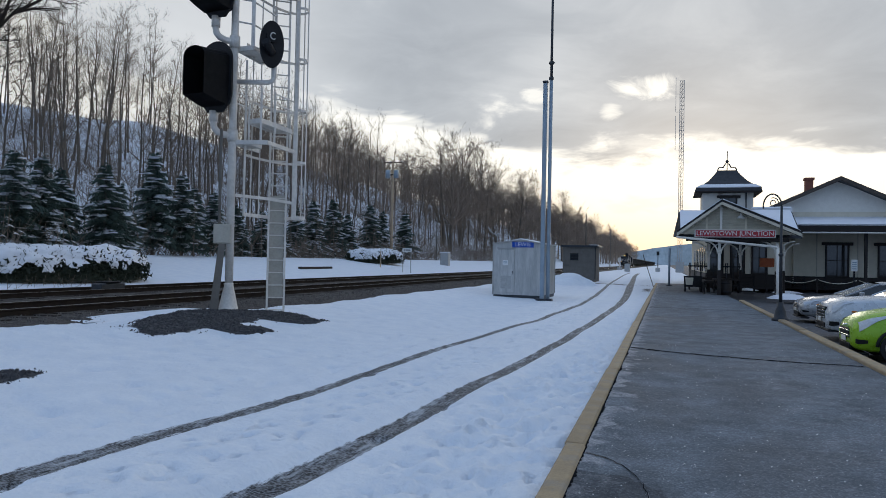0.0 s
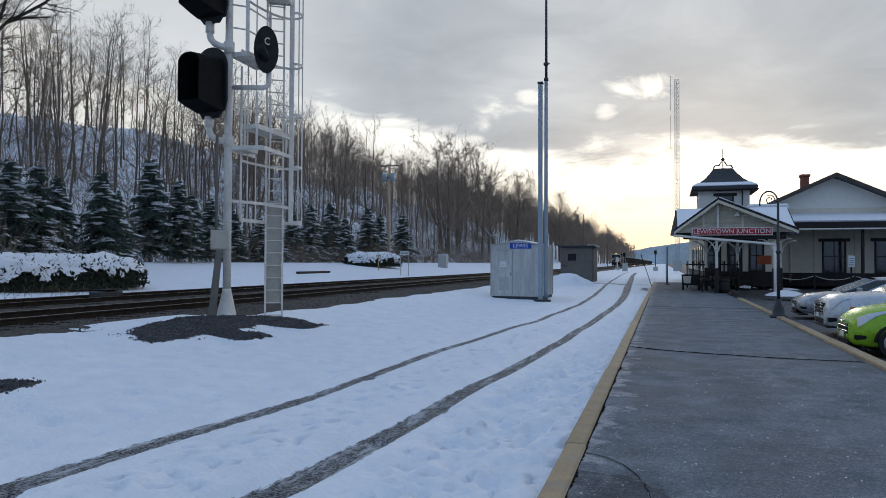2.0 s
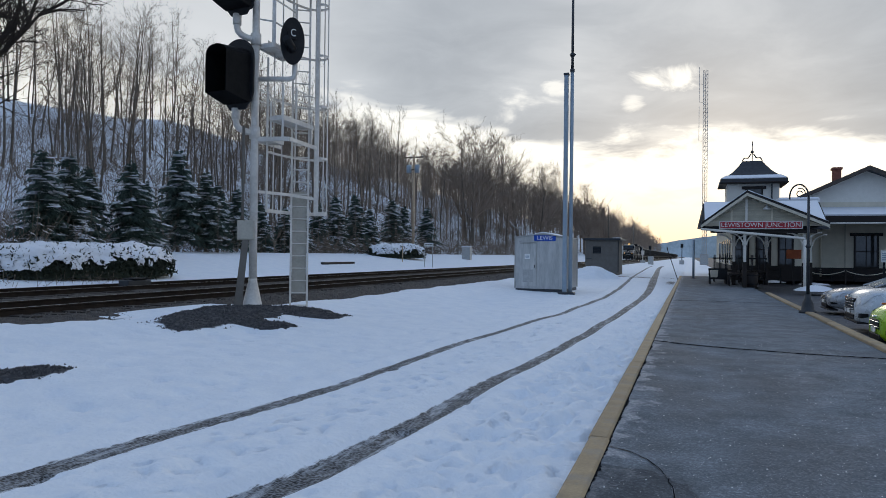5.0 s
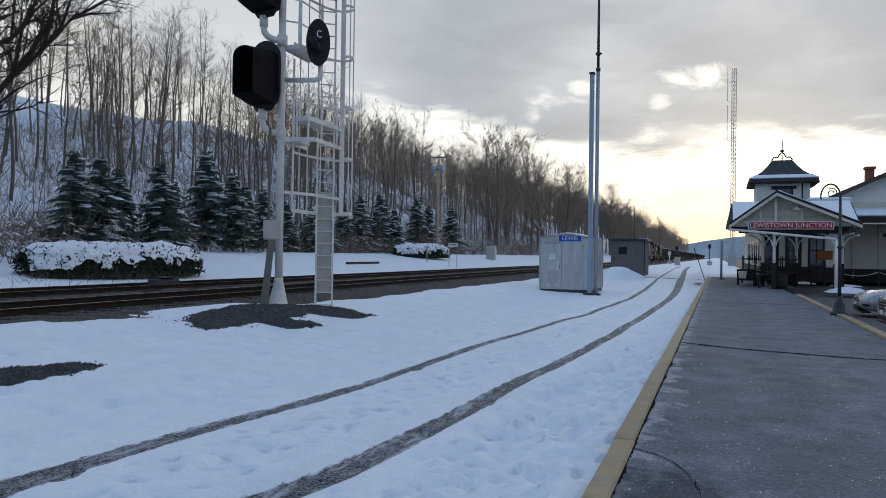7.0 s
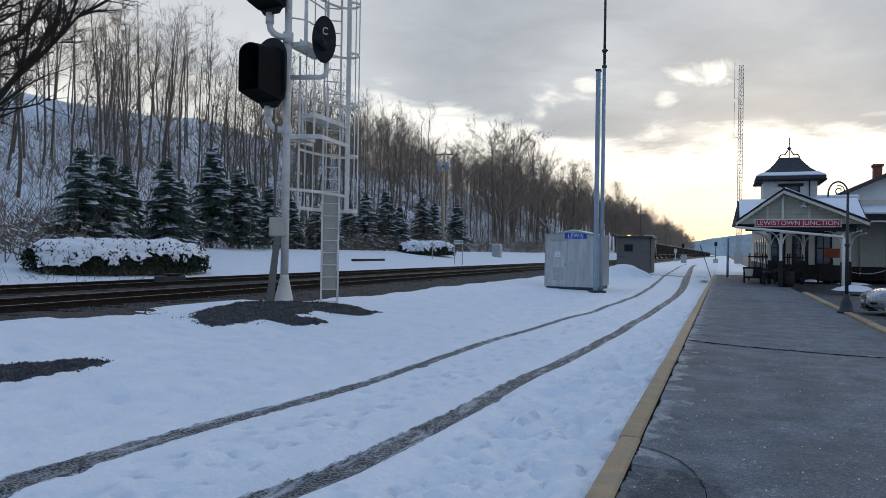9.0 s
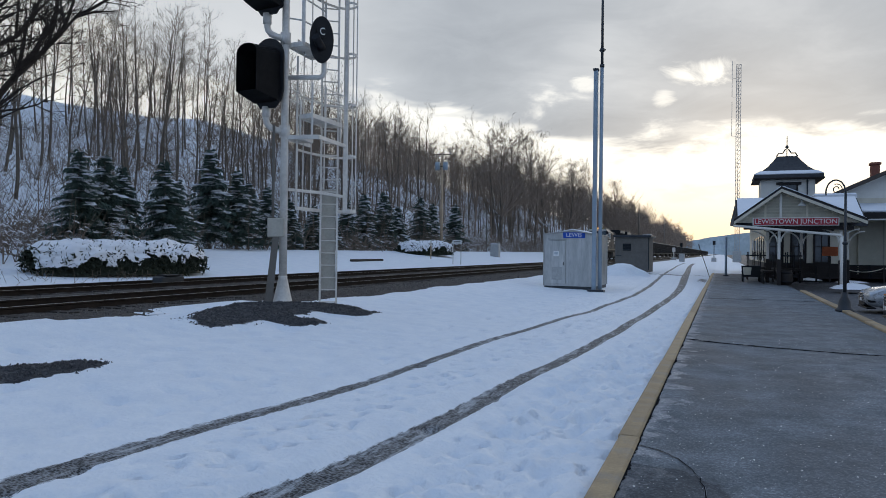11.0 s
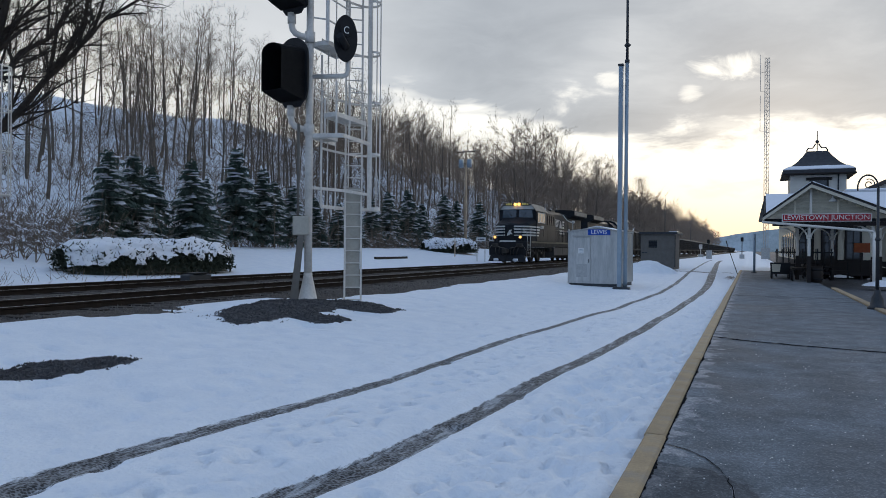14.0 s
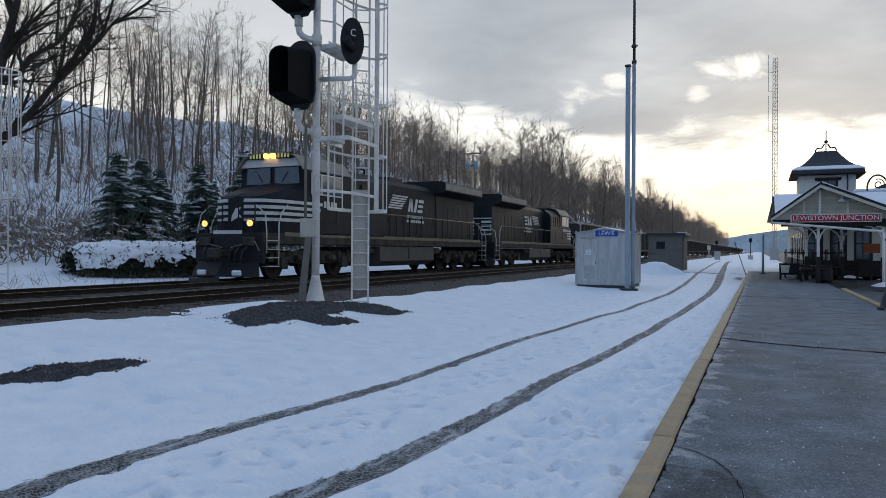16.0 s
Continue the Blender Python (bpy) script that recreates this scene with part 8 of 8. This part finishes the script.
def hedge(x, y, turn, L, W, H, seed, label):
    """A clipped low shrub mass under a thick broken cap of snow."""
    rnd = random.Random(seed)
    ob = thing("snowy_hedge", pose(x, y, land(x, y) - 0.05, 0, 0, turn), label, "hedge", "snow-capped hedges")
    leaf, snow, stem = Strands(), Strands(), Strands()

    def skin(u, v):
        """u along -1..1, v around 0..pi."""
        k = max(0.0, 1 - abs(u) ** 3.5) ** 0.5
        n = 0.12 * noise.noise((u * 3, v * 2, seed)) + 0.06 * noise.noise((u * 9, v * 6, seed))
        return Vector((math.cos(v) * W / 2 * k * (1 + n), u * L / 2, max(0.02, math.sin(v) ** 0.7 * H * (0.55 + 0.45 * k) * (1 + n))))

    for k in range(9000):
        u, v = rnd.uniform(-1, 1), rnd.uniform(0.0, math.pi)
        p = skin(u, v) * rnd.uniform(0.9, 1.02)
        d = Vector((rnd.gauss(0, 1), rnd.gauss(0, 1), rnd.gauss(0.3, 1))).normalized() * rnd.uniform(0.10, 0.24)
        e = Vector((rnd.gauss(0, 1), rnd.gauss(0, 1), rnd.gauss(0, 1))).normalized() * 0.06
        leaf.tri(p - e, p + e, p + d)
    nu, nv = 190, 56
    grid = {}
    for i in range(nu + 1):
        for j in range(nv + 1):
            u, v = -0.97 + 1.94 * (i + rnd.uniform(-0.4, 0.4)) / nu, 0.15 + (math.pi - 0.3) * (j + rnd.uniform(-0.4, 0.4)) / nv
            n = noise.noise((u * L * 0.9, v * 2.2, seed + 5)) + 0.7 * noise.noise((u * L * 2.4, v * 5, seed + 9))
            side = math.sin(v)
            keep = n * 1.25 + (side - 0.12) * 1.5 - 0.9 * math.exp(-((u - 0.35) / 0.4) ** 2) * (1.05 - side)
            grid[i, j] = (len(snow.v), keep)
            snow.v.append(skin(u, v) * (1.0 + 0.0) + Vector((0, 0, 0.05 + 0.05 * max(0, keep))))
    for i in range(nu):
        for j in range(nv):
            q = (grid[i, j], grid[i + 1, j], grid[i + 1, j + 1], grid[i, j + 1])
            if sum(k for _, k in q) / 4 > 0.0:
                snow.f.append(tuple(k for k, _ in q))
    core = Strands()
    for i in range(24):
        for j in range(12):
            a, b = -0.93 + 1.86 * i / 24, -0.93 + 1.86 * (i + 1) / 24
            c, d = math.pi * j / 12, math.pi * (j + 1) / 12
            base = len(core.v)
            core.v += [skin(a, c) * 0.9, skin(b, c) * 0.9, skin(b, d) * 0.9, skin(a, d) * 0.9]
            core.f.append((base, base + 1, base + 2, base + 3))
    for key, me in (("foliage", leaf.mesh("foliage", HEDGE)), ("branch_mass", core.mesh("branch_mass", HEDGE)), ("snow_cap", snow.mesh("snow_cap", SNOW))):
        if key == "snow_cap":
            me.shade_smooth()
        o = new(key, me)
        o.parent = ob


hedge(-22.0, 20.9, -9, 7.6, 3.0, 1.25, 3, "long low evergreen hedge under a thick cap of snow")
hedge(-27.2, 63.2, -35, 6.2, 3.0, 1.3, 8, "dark low shrubs with a cap of snow by the pole")


def build_distance():
    """A low blue-grey ridge that closes the valley."""
    for k, (y, x0, x1, h, mat) in enumerate(((2100, -180, 700, 74, None), (1500, 40, 600, 16, None))):
        n = 60
        verts, faces = [], []
        for i in range(n + 1):
            t = i / n
            x = x0 + (x1 - x0) * t
            top = h * (0.25 + 0.75 * min(1.0, math.sin(min(1.0, t * 2.6) * math.pi / 2))) * (0.9 + 0.12 * noise.noise((t * 6, k, 2)) + 0.03 * noise.noise((t * 40, k, 5)))
            verts += [(x, y, -10), (x, y, top), (x, y + 160, top * 1.02), (x, y + 160, -10)]
        for i in range(n):
            a, b = i * 4, i * 4 + 4
            faces += [(a, b, b + 1, a + 1), (a + 1, b + 1, b + 2, a + 2), (a + 2, b + 2, b + 3, a + 3)]
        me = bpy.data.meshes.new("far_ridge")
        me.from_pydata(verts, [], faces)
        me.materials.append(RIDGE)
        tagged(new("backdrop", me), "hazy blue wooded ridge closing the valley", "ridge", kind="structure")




def painted_haze(g, co, col, p):
    """The lit air before the far ridge, painted on as a faint blue emission."""
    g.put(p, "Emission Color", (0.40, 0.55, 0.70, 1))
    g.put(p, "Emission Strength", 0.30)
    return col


# bluish base and emission both paint the haze of distance
RIDGE = material("hazy_woods", (0.10, 0.14, 0.19), (0.32, 0.40, 0.48), 1.0, scale=0.02, fine=0.12, bump=0.0, spec=0.0, extra=painted_haze)
build_distance()


motions()
